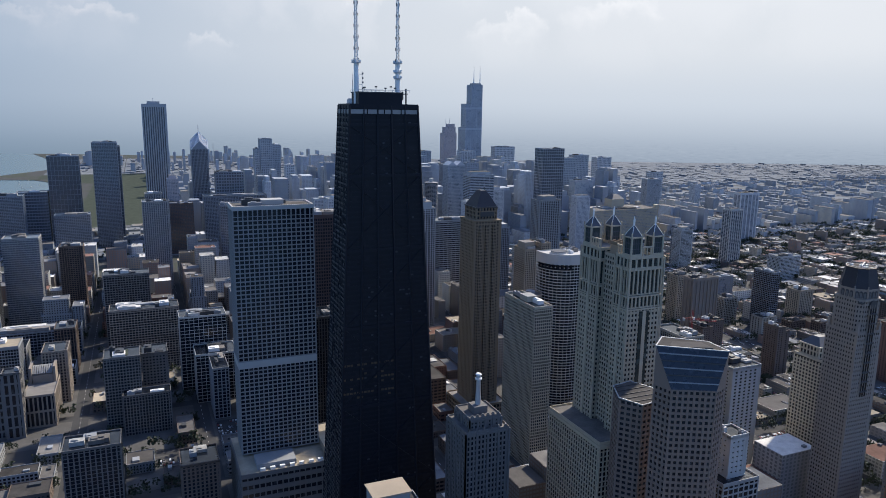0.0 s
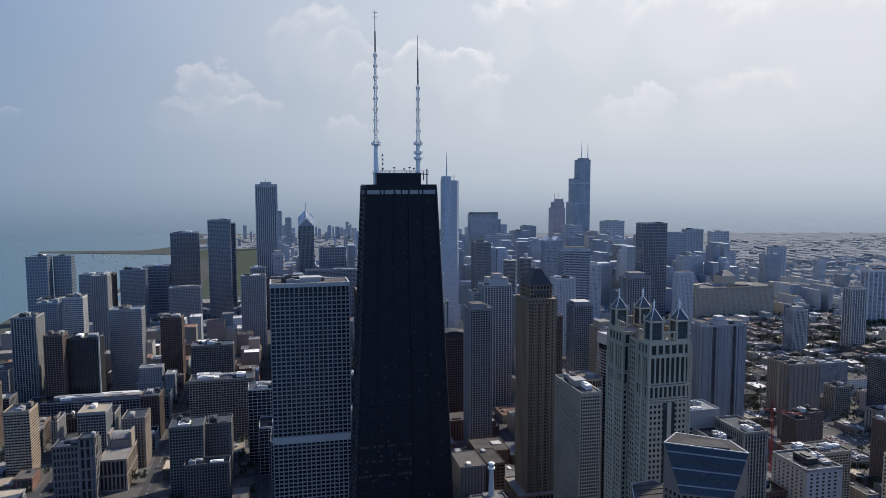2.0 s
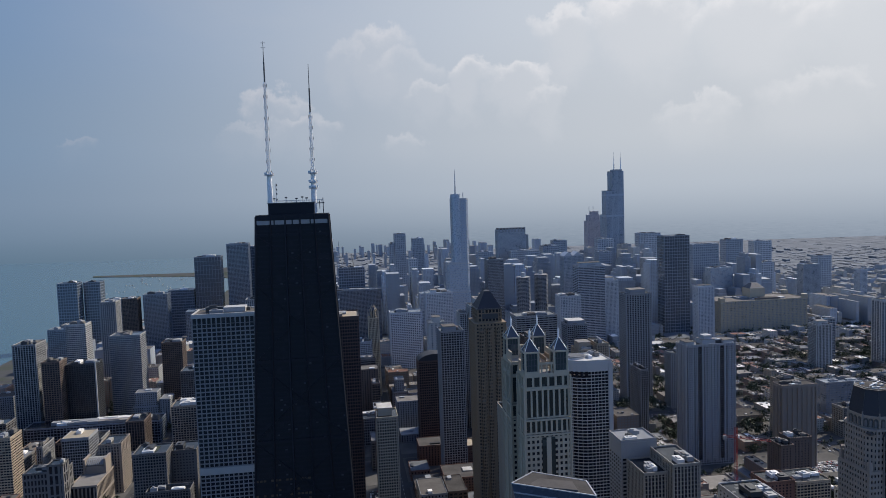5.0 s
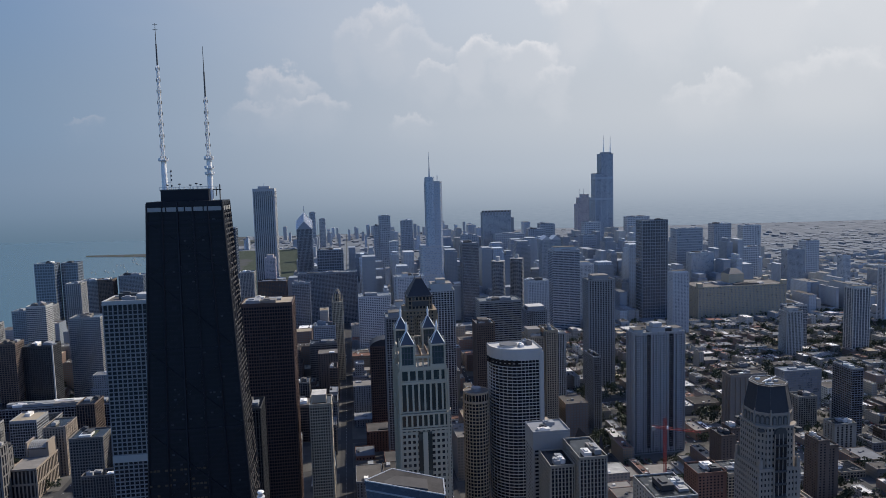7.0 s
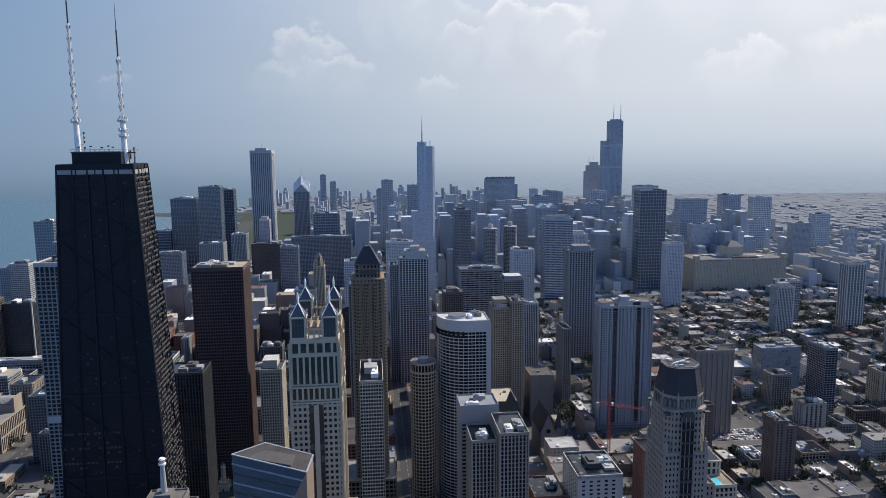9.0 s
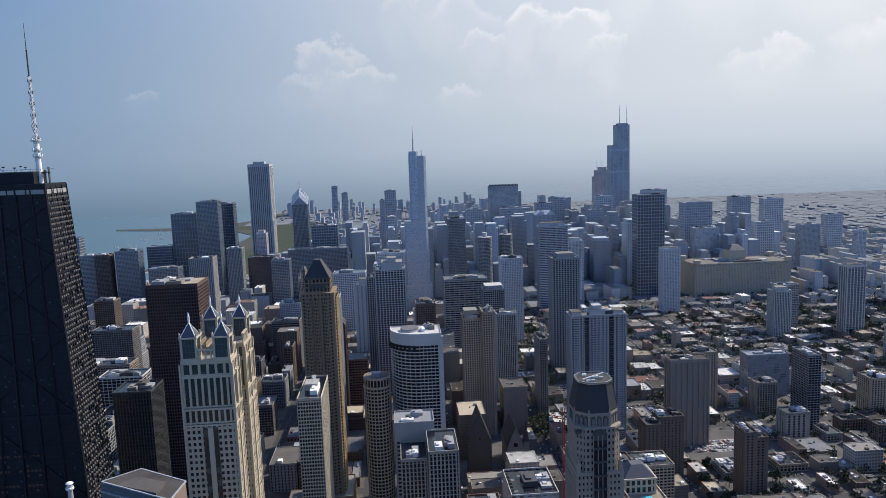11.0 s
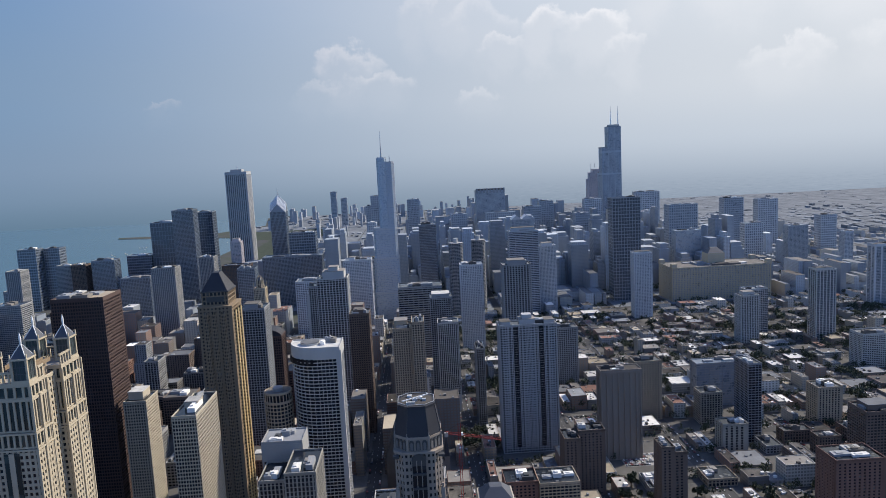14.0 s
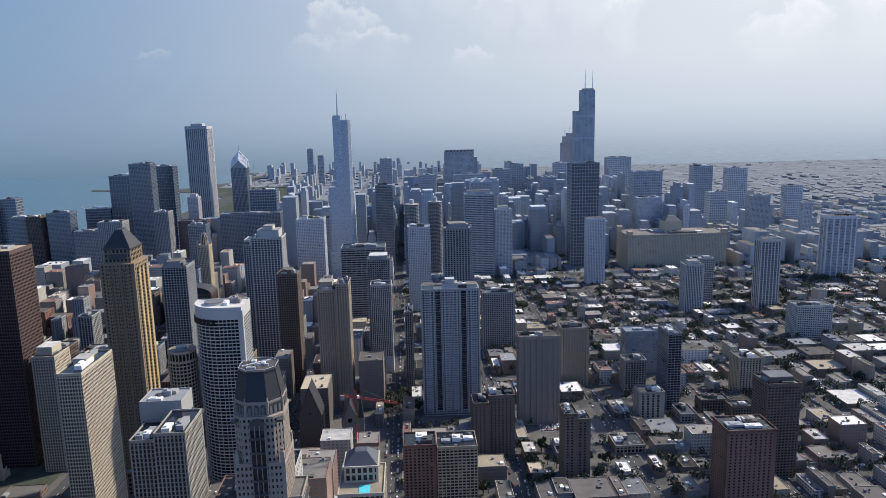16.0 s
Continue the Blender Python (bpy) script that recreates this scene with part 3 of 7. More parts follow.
def build_ground():
    ring = SHORE + [(26000, 20000), (26000, -3000)]
    n = len(ring)
    me = mesh_of("ground", [(x, y, 0) for x, y in ring] + [(x, y, -4) for x, y in ring], [tuple(range(n))] + [(i, n + i, n + (i + 1) % n, (i + 1) % n) for i in range(n)])
    bm = bmesh.new()
    bm.from_mesh(me)
    bmesh.ops.recalc_face_normals(bm, faces=bm.faces)
    bm.to_mesh(me)
    bm.free()
    tagged(hang("ground", me, "ground"), "dark city ground with asphalt and soil", "ground", kind="structure")
    water = bpy.data.materials.new("lake_water")
    water.use_nodes = True
    nn = Nodes(water.node_tree)
    b = nn.add("ShaderNodeBsdfPrincipled")
    where = nn.add("ShaderNodeNewGeometry").outputs["Position"]
    b.inputs["Base Color"].default_value = (0.05, 0.105, 0.135, 1)
    b.inputs["Roughness"].default_value = 0.25
    b.inputs["IOR"].default_value = 1.33
    bp = nn.add("ShaderNodeBump")
    bp.inputs["Strength"].default_value = 0.25
    bp.inputs["Distance"].default_value = 1.0
    nn.link(nn.noise(where, 0.08, 6.0, 0.65), bp.inputs["Height"])
    nn.link(bp.outputs[0], b.inputs["Normal"])
    nn.link(b.outputs[0], nn.add("ShaderNodeOutputMaterial").inputs[0])
    me = mesh_of("lake", [(-26000, -4000, -1.5), (26000, -4000, -1.5), (26000, 21000, -1.5), (-26000, 21000, -1.5)], [(0, 1, 2, 3)])
    tagged(hang("water", me, water), "blue-grey lake water under haze", "lake", kind="structure")


build_ground()
# ---- the black tapered tower ----


def black_tower():
    t = thing("skyscraper", "black tapered steel skyscraper with cross-bracing and two white antennas", "skyscraper")
    H = 344.0
    keep(-42, 42, -27, 27)

    def half(z):
        k = z / H
        return 40.4 + (24.5 - 40.4) * k, 25.2 + (15.0 - 25.2) * k

    def ring(z, d=0.0):
        a, b = half(z)
        return rect(-a - d, a + d, -b - d, b + d)

    prism("core", ring(0, -0.5), 0, H - 0.5, "black_pane", t, ring(H, -0.5))
    # floor bands: one mesh, scaled to the taper
    unit = boxes_mesh("floor_band", [(-1, 1, -1, 1, 0, 1.25)])
    for i in range(1, 97):
        z = i * 3.5
        a, b = half(z + 0.6)
        ob = hang("floor_band", unit, "black_metal", t, (0, 0, z))
        ob.scale = (a + 0.02, b - 0.42, 1)
    # columns lean with the walls
    for k in range(6):
        s = -1 + 2 * k / 5
        for side in (-1, 1):
            a0, b0 = half(0)
            a1, b1 = half(H - 1)
            bar("column", (s * a0, side * b0, 0), (s * a1, side * b1, H - 1), 0.55, "black_metal", t)
    for k in range(1, 4):
        s = -1 + 2 * k / 4
        for side in (-1, 1):
            a0, b0 = half(0)
            a1, b1 = half(H - 1)
            bar("column", (side * a0, s * b0, 0), (side * a1, s * b1, H - 1), 0.55, "black_metal", t)
    # slim mullions on the short sides
    for k in range(13):
        s = -1 + 2 * (k + 0.5) / 13
        a0, b0 = half(0)
        a1, b1 = half(H - 12)
        for side in (-1, 1):
            bar("mullion", (side * (a0 - 0.1), s * b0, 0), (side * (a1 - 0.1), s * b1, H - 12), 0.34, "black_metal", t)
    # the crossed braces, five and a half tiers
    tiers = [0, 66, 128, 187, 243, 295, 330]
    for z0, z1 in zip(tiers, tiers[1:]):
        a0, b0 = half(z0)
        a1, b1 = half(z1)
        for side in (-1, 1):
            bar("brace", (-a0, side * b0, z0), (a1, side * b1, z1), 0.32, "black_metal", t)
            bar("brace", (a0, side * b0, z0), (-a1, side * b1, z1), 0.32, "black_metal", t)
            bar("brace", (side * a0, -b0, z0), (side * a1, b1, z1), 0.32, "black_metal", t)
            bar("brace", (side * a0, b0, z0), (side * a1, -b1, z1), 0.32, "black_metal", t)
        prism("tie", ring(z1, 0.25), z1 - 1.0, z1 + 1.0, "black_metal", t)
    # panels over single panes: painted reflections, pale on the short sides, amber on the broad; others dim grey
    rng = random.Random(92)
    short, broad, warm = [], [], []
    for i in range(2, 96):
        z = i * 3.5 + 1.5
        a, b = half(z + 0.8)
        tier = rng.random()
        for k in range(12):
            y = -b + 2 * b * (k + 0.5) / 12
            if rng.random() < 0.6 + 0.4 * tier:
                for side in (-1, 1):
                    short.append((side * a - 0.42, side * a + 0.42, y - 0.09 * b / 3, y + 0.25 * b / 4, z, z + 1.2))
        busy = 0.5 if z in (306.5, 320.5) else 0.10 if tier > 0.7 else 0.02
        for k in range(26):
            x = -a + 2 * a * (k + 0.5) / 26
            if rng.random() < busy and k > 5:
                broad.append((x - 0.75, x + 0.75, -b - 0.02, -b + 0.5, z + 0.4, z + 1.5))
            elif 128 < z < 166 and k < 15 and rng.random() < 0.12 + 0.6 * (i % 3 == 0):
                warm.append((x - 0.9, x + 0.9, -b - 0.02, -b + 0.5, z + 0.2, z + 1.6))
    tagged(part_boxes("window_blind", short, "glint_pale", t, "pale painted window reflections"), kind="stuff")
    tagged(part_boxes("window_blind", broad, "panel_dim", t, "dim grey window panels"), kind="stuff")
    tagged(part_boxes("window_blind", warm, "glint_warm", t, "dim amber painted window reflections"), kind="stuff")
    # louvred strip below the roof
    for k in range(4):
        a, b = half(340)
        x0, x1 = -a + 0.6 + k * (2 * a - 0.6) / 4, -a + 0.6 + (k + 1) * (2 * a - 0.6) / 4 - 0.9
        for side in (-1, 1):
            y = side * b
            part_boxes("louvre", [(x0, x1, min(y, y + side * 0.35), max(y, y + side * 0.35), 337.3, 340.2)], "concrete", t, "pale grey louvre strip")
    for k in range(3):
        a, b = half(340)
        y0 = -b + 0.8 + k * (2 * b - 0.8) / 3
        for side in (-1, 1):
            x = side * a
            part_boxes("louvre", [(min(x, x + side * 0.35), max(x, x + side * 0.35), y0, y0 + (2 * b) / 3 - 1.6, 337.3, 340.2)], "concrete", t)
    prism("roof_deck", ring(H, 0.3), H - 3.2, H, "black_metal", t)
    prism("plant_room", rect(-16.5, 15, -9, 9), H, H + 7.5, "black_metal", t)
    prism("plant_roof", rect(-16.9, 15.4, -9.4, 9.4), H + 7.5, H + 8.2, "dark_metal", t)
    for y in (-9.2, 9.2):
        bar("roof_rail", (-17, y, H + 9.6), (21, y, H + 9.6), 0.12, "steel", t)
        for k in range(13):
            bar("rail_post", (-17 + 3.1 * k, y, H + 8.2), (-17 + 3.1 * k, y, H + 9.6), 0.1, "steel", t)
    for x, y, hh in ((-12, -8, 2.5), (-4, -8.5, 3), (3, -8.3, 2.2), (7, -8, 3.2), (10, -8, 2.4)):
        cylinder("dish_mast", 0.15, H + 8.2, H + 8.2 + hh, "steel", t, x, y, sides=6)
        cylinder("dish", 0.9, H + 8.2 + hh, H + 9.0 + hh, "dark_metal", t, x, y, sides=10)
    part_boxes("gantry", [(15.5, 22, -1, 1, H + 7, H + 7.6), (16, 16.5, -1, 1, H, H + 7), (20.8, 21.3, -1, 1, H, H + 11), (18.4, 18.8, -1, 1, H + 3, H + 9)], "dark_metal", t)
    for x, trunk, lattice, tip in ((-15.5, 373.0, 436.5, 464.5), (14.8, 373.5, 415.0, 449.0)):
        cylinder("antenna_base", 2.0, H, trunk, "white_paint", t, x, 0, 1.7, 18)
        for z in (trunk - 1.4, trunk - 12, trunk - 8) if x > 0 else (trunk - 1.4,):
            cylinder("antenna_platform", 3.3 if z > trunk - 3 else 2.9, z, z + 0.8, "steel", t, x, 0, sides=16)
            for a in range(6):
                ca, sa = math.cos(a * 1.047), math.sin(a * 1.047)
                cylinder("drum", 0.65, z + 0.8, z + 2.2, "white_paint", t, x + 2.7 * ca, 2.7 * sa, sides=8)
        legs = []
        for a in range(4):
            ca, sa = math.cos(a * 1.5708 + 0.785), math.sin(a * 1.5708 + 0.785)
            legs.append((x + 1.25 * ca, 1.25 * sa))
            bar("mast_leg", (x + 1.25 * ca, 1.25 * sa, trunk), (x + 0.75 * ca, 0.75 * sa, lattice), 0.2, "white_paint", t)
        k, z = 0, trunk
        while z < lattice - 2.5:
            s = 1.25 - 0.5 * (z - trunk) / (lattice - trunk)
            for a in range(4):
                c0, s0 = math.cos(a * 1.5708 + 0.785), math.sin(a * 1.5708 + 0.785)
                c1, s1 = math.cos(a * 1.5708 + 2.356), math.sin(a * 1.5708 + 2.356)
                bar("mast_lace", (x + s * c0, s * s0, z), (x + s * c1, s * s1, z + 2.5), 0.13, "steel", t)
            if k % 3 == 0:
                part_boxes("aerial_panel", [(x - s - 0.55, x - s - 0.2, -0.4, 0.4, z, z + 2.0)], "dark_metal", t)
                part_boxes("aerial_panel", [(x + s + 0.2, x + s + 0.55, -0.4, 0.4, z, z + 2.0)], "dark_metal", t)
            z, k = z + 2.5, k + 1
        cylinder("aerial_rod", 0.55, lattice, lattice + (tip - lattice) * 0.5, "dark_metal", t, x, 0, 0.5, 8)
        cylinder("aerial_tip", 0.3, lattice + (tip - lattice) * 0.5, tip, "dark_metal", t, x, 0, 0.15, 8)
        if x < 0:
            part_boxes("aerial_outrigger", [(x + 1.8, x + 4.2, -0.12, 0.12, z, z + 0.25) for z in (350, 357, 364)] + [(x + 4.0, x + 4.3, -0.15, 0.15, 349, 366)], "steel", t)
            part_boxes("aerial_panel", [(x + 4.2, x + 5.0, -0.4, 0.4, z, z + 1.3) for z in (350, 354, 358, 361, 364)], "dark_metal", t)
            for z in (tip - 4.5, tip - 1.2):
                bar("aerial_cross", (x - 1.6, 0, z), (x + 1.6, 0, z), 0.14, "dark_metal", t)
    return t


black_tower()

# ---- the white gridded tower behind it, on its mall ----


def white_grid_tower():
    t = thing("apartment_tower", "tall white stone tower with a regular grid of dark square windows", "tower")
    x0, x1, y0, y1, h = -92.5, -27, 90, 122, 262
    keep(-100, 0, 55, 135)
    ring = rect(x0, x1, y0, y1)
    shaft(t, ring, 132.5, h - 8, "grid_stone", "dark_glass", 3.55, 3.85, 0.8, 0.95, 0.7, True)
    shaft(t, ring, 50, 127, "grid_stone", "dark_glass", 3.55, 3.85, 0.8, 0.95, 0.7, True)
    prism("belt", inset(ring, -0.15), 126.7, 132.5, "white_stone", t)
    shaft(t, ring, h - 8, h - 2.4, "grid_stone", "dark_glass", 5.6, 3.85, 0.95, 0.4, 0.8, True)
    prism("cornice", inset(ring, -0.2), h - 2.6, h - 1.25, "white_stone", t)
    cap(t, ring, h, "white_stone", "gravel_roof", 0.8, 1.2)
    rng = random.Random(4)
    prism("lift_house", rect(-68, -50, 100, 113), h, h + 4.2, "white_stone", t)
    roof_units(t, x0 + 4, x1 - 4, y0 + 4, y1 - 4, h, rng, 4, "buff_brick")
    p = thing("shopping_mall", "grey stone mall block with strip windows and tan roof decks", "mall")
    lower = rect(-98, -4, 58, 132)
    shaft(p, lower, 0, 46, "grey_stone", "dark_glass", 7.5, 4.6, 0.9, 4.2, 0.5, True)
    prism("cornice", inset(lower, -0.3), 45, 47.2, "grey_stone", p)
    cap(p, lower, 48, "grey_stone", "tan_roof", 0.8)
    prism("roof_terrace", rect(-26, -6, 62, 100), 48, 55, "buff_brick", p)
    prism("terrace_roof", rect(-26.6, -5.4, 61.4, 100.6), 55, 55.6, "tan_roof", p)
    prism("roof_house", rect(-84, -52, 64, 84), 48, 52.5, "grey_concrete", p)
    for k in range(7):
        part_boxes("roof_unit", [(-82 + 8 * k, -78 + 8 * k, 60.5, 63, 48, 50.2)], "white_paint", p)


white_grid_tower()

# ---- the pale tower with four lanterns ----


def lantern_tower():
    t = thing("office_tower", "pale limestone tower with four glazed lantern turrets on its roof", "tower")
    x0, x1, y0, y1 = 134.0, 162.0, -119.5, -63.0
    keep(110, 175, -126, -55)
    lower = rect(116, 168, -123, -58)
    shaft(t, lower, 0, 118, "pale_stone", "dark_glass", 3.7, 3.0, 1.1, 0.9, 0.5)
    prism("cornice", inset(lower, -0.5), 117, 119.5, "pale_stone", t)
    cap(t, lower, 121, "pale_stone")
    # two wings with a deep recess between them
    link = rect(x0 + 4.5, x1 - 4.5, -104, -85)
    shaft(t, link, 119, 243, "pale_stone", "window", 3.5, 2.6, 1.1, 1.5, 0.45)
    cap(t, link, 244, "pale_stone", "tan_roof", 0.9)
    for ya, yb in ((y0, -103.0), (-86.0, y1)):
        ring = rect(x0, x1, ya, yb)
        shaft(t, ring, 119, 212, "pale_stone", "window", 3.5, 2.75, 1.2, 1.55, 0.45, True)
        for x in (x0, x1):
            for y in (ya, yb):
                part_boxes("corner_pier", [(x - 0.45, x + 0.45, y - 0.45, y + 0.45, 119, 246)], "pale_stone", t)
        front = ya if ya == y0 else yb
        for p, q in ((0.36, 0.45), (0.55, 0.64)):
            part_boxes("glass_bay", [(x0 + p * 28, x0 + q * 28, front - 0.45, front + 0.45, 119, 210)], "green_glass", t)
        part_boxes("bay_pier", [(x0 + 0.45 * 28, x0 + 0.55 * 28, front - 0.7, front + 0.7, 119, 210)], "pale_stone", t)
        for x in (x0, x1):
            m = (ya + yb) / 2
            part_boxes("side_pier", [(x - 0.6, x + 0.6, m - 0.9, m + 0.9, 119, 240)], "pale_stone", t)
        for z in (211, 220):
            prism("cornice", inset(ring, -0.5), z, z + 0.9, "pale_stone", t)
        shaft(t, ring, 212.3, 220, "pale_stone", "green_glass", 7.7, 3.1, 1.1, 0.9, 0.7, True)
        upper = inset(ring, 0.5)
        shaft(t, upper, 221.3, 238, "pale_stone", "green_glass", 16.7, 3.2, 1.1, 0.8, 0.8, True)
        prism("cornice", inset(upper, -0.4), 238, 239.4, "pale_stone", t)
        shaft(t, upper, 239.4, 246, "pale_stone", "green_glass", 6.6, 4.2, 1.3, 0.7, 0.7, True)
        cap(t, upper, 247, "pale_stone", "gravel_roof", 0.9)
    prism("attic", rect(142, 154, -102.5, -86.5), 244, 251, "buff_brick", t)
    for k in range(5):
        part_boxes("attic_rail", [(140 + 4 * k, 140.4 + 4 * k, -102.6, -86.4, 251, 253.5)], "gold_stone", t)
    # open colonnade along the roof edge between the turrets
    for y in (-118.4, -64.1):
        for x in (145, 148, 151):
            part_boxes("column", [(x - 0.4, x + 0.4, y - 0.4, y + 0.4, 247, 253)], "pale_stone", t)
        part_boxes("lintel", [(143.6, 152.4, y - 0.5, y + 0.5, 253, 254)], "pale_stone", t)
    for x in (135.2, 160.8):
        for y in (-107.5, -104.5, -84.5, -81.5, -78.5, -75.5):
            part_boxes("column", [(x - 0.4, x + 0.4, y - 0.4, y + 0.4, 247, 253)], "pale_stone", t)
        for a, b in ((-109, -103.6), (-85.4, -73.6)):
            part_boxes("lintel", [(x - 0.5, x + 0.5, a, b, 253, 254)], "pale_stone", t)
    for cx in (139.3, 156.7):
        for cy in (-114.2, -68.4):
            turret = part_boxes("turret", [(cx - 4.6, cx + 4.6, cy - 4.6, cy + 4.6, 247, 249)], "pale_stone", t)
            part_boxes("lantern_glass", [(cx - 3.6, cx + 3.6, cy - 3.6, cy + 3.6, 249, 259.5)], "lantern_pane", turret)
            posts = [(cx + sx * 3.9 - 0.55, cx + sx * 3.9 + 0.55, cy + sy * 3.9 - 0.55, cy + sy * 3.9 + 0.55, 249, 259.8) for sx in (-1, 1) for sy in (-1, 1)]
            for q in posts:
                part_boxes("corner_post", [q], "pale_stone", turret)
            bars = [(cx + d - 0.14, cx + d + 0.14, cy - 3.75, cy + 3.75, 249, 259.6) for d in (-1.8, 0, 1.8)] + [(cx - 3.75, cx + 3.75, cy + d - 0.14, cy + d + 0.14, 249, 259.6) for d in (-1.8, 0, 1.8)]
            bars += [(cx - 3.75, cx + 3.75, cy - 3.75, cy + 3.75, z, z + 0.35) for z in (252.2, 255.8)]
            for q in bars:
                part_boxes("lantern_bar", [q], "slate_metal", turret)
            part_boxes("eave", [(cx - 4.8, cx + 4.8, cy - 4.7, cy + 4.7, 259.8, 260.7)], "pale_stone", turret)
            prism("pyramid_roof", rect(cx - 4.1, cx + 4.1, cy - 4.1, cy + 4.1), 260.7, 267.5, "slate_metal", turret, rect(cx - 0.5, cx + 0.5, cy - 0.5, cy + 0.5))
            for sx in (-1, 1):
                for sy in (-1, 1):
                    bar("hip", (cx + sx * 4.1, cy + sy * 4.1, 260.8), (cx + sx * 0.4, cy + sy * 0.4, 267.6), 0.18, "white_paint", turret)
                    part_boxes("corner_pinnacle", [(cx + sx * 4.3 - 0.35, cx + sx * 4.3 + 0.35, cy + sy * 4.2 - 0.35, cy + sy * 4.2 + 0.35, 260.7, 263.2)], "pale_stone", turret)
            cylinder("finial", 0.5, 267.5, 271.5, "white_paint", turret, cx, cy, 0.7, 8)
            cylinder("finial_tip", 0.6, 271.5, 274, "white_paint", turret, cx, cy, 0.1, 8)


lantern_tower()

# ---- the pair of six-sided towers with sloping glass roofs ----


def slant_tower(label, cx, cy, r, low, high, turn, wall="brown_granite", roof="blue_pane"):
    """A six-sided tower cut by a sloping glazed roof that faces north."""
    t = thing("office_tower", label, "tower")
    ring = [(cx + r * math.cos(radians(turn + 60 * i)), cy + r * math.sin(radians(turn + 60 * i))) for i in range(6)]
    keep(cx - r, cx + r, cy - r, cy + r)
    shaft(t, ring, 0, low, wall, "dark_glass", 3.6, 3.4, 1.35, 1.7, 0.5, True)
    ys = [p[1] for p in ring]
    y_min, y_max = min(ys), max(ys)
    tops = [(x, y, low + (high - low) * (y - y_min) / (y_max - y_min)) for x, y in ring]
    prism("sloping_roof", inset(ring, 0.1), low, low, roof, t, [(x, y, z + 0.01) for x, y, z in tops])
    for i in range(6):
        bar("roof_edge", tops[i], tops[(i + 1) % 6], 0.3, "steel", t)
    for k in range(1, 6):
        f = k / 6
        y = y_min + (y_max - y_min) * f
        z = low + (high - low) * f
        bar("roof_rib", (cx - r * 0.72, y, z + 0.15), (cx + r * 0.72, y, z + 0.15), 0.3, "dark_metal", t)
    return t




def glass_front_tower():
    """Brown granite tower whose north front leans back as steep glass under a flat roof."""
    t = thing("office_tower", "brown granite tower with a steep blue glass front below its roof", "tower")
    a, b = Vector((112, -176)), Vector((149, -195))
    d = (b - a).normalized()
    out = Vector((d.y, -d.x))
    ring = [a, a + out * 9 + d * 8, b + out * 9 - d * 8, b, b - out * 17 - d * 7, a - out * 17 + d * 7]
    ring = [tuple(p) for p in ring]
    keep(100, 160, -215, -160)
    shaft(t, ring, 0, 184, "brown_granite", "dark_glass", 3.6, 3.3, 1.35, 1.7, 0.5, True)
    tops = [208, 185, 185, 206, 206, 208]
    v = [(x, y, 184) for x, y in ring] + [(x, y, z) for (x, y), z in zip(ring, tops)]
    f = [(0, 1, 7, 6), (2, 3, 9, 8), (3, 4, 10, 9), (4, 5, 11, 10), (5, 0, 6, 11), (1, 2, 8, 7), (6, 9, 10, 11), (5, 4, 3, 2, 1, 0)]
    hang("upper_wall", mesh_of("upper_wall", v, f), "brown_granite", t)
    corner = [Vector(v[k]) for k in (6, 7, 8, 9)]
    lift = Vector((out.x, out.y, 0.4)).normalized() * 0.25
    me = mesh_of("glass_front", [c + lift for c in corner] + [c - lift for c in corner], [(0, 1, 2, 3), (7, 6, 5, 4), (0, 4, 5, 1), (1, 5, 6, 2), (2, 6, 7, 3), (3, 7, 4, 0)])
    hang("glass_front", me, "blue_pane", t, label="steep blue glass front")
    for k in range(1, 6):
        p = corner[1] + (corner[0] - corner[1]) * k / 6
        q = corner[2] + (corner[3] - corner[2]) * k / 6
        bar("glass_rib", p + lift * 1.5, q + lift * 1.5, 0.32, "grey_concrete" if k % 2 else "dark_metal", t)
    deck = [v[k] for k in (6, 9, 10, 11)]
    prism("roof_deck", inset([p[:2] for p in deck], 0.4), 203, 206, "dark_roof", t, [(p[0], p[1], q[2] + 0.08) for p, q in zip(inset([p[:2] for p in deck], 0.4), deck)])
    for p, q in ((6, 9), (9, 10), (10, 11), (11, 6)):
        bar("roof_edge", v[p], v[q], 0.32, "steel", t)
    prism("roof_house", [tuple(Vector(v[k][:2]) * 0.6 + Vector((130, -183)) * 0.4) for k in (6, 9, 10, 11)], 205, 207.6, "dark_roof", t)


glass_front_tower()
slant_tower("lower brown granite six-sided tower with a sloping roof", 127, -143, 15, 162, 166, 8, roof="dark_roof")

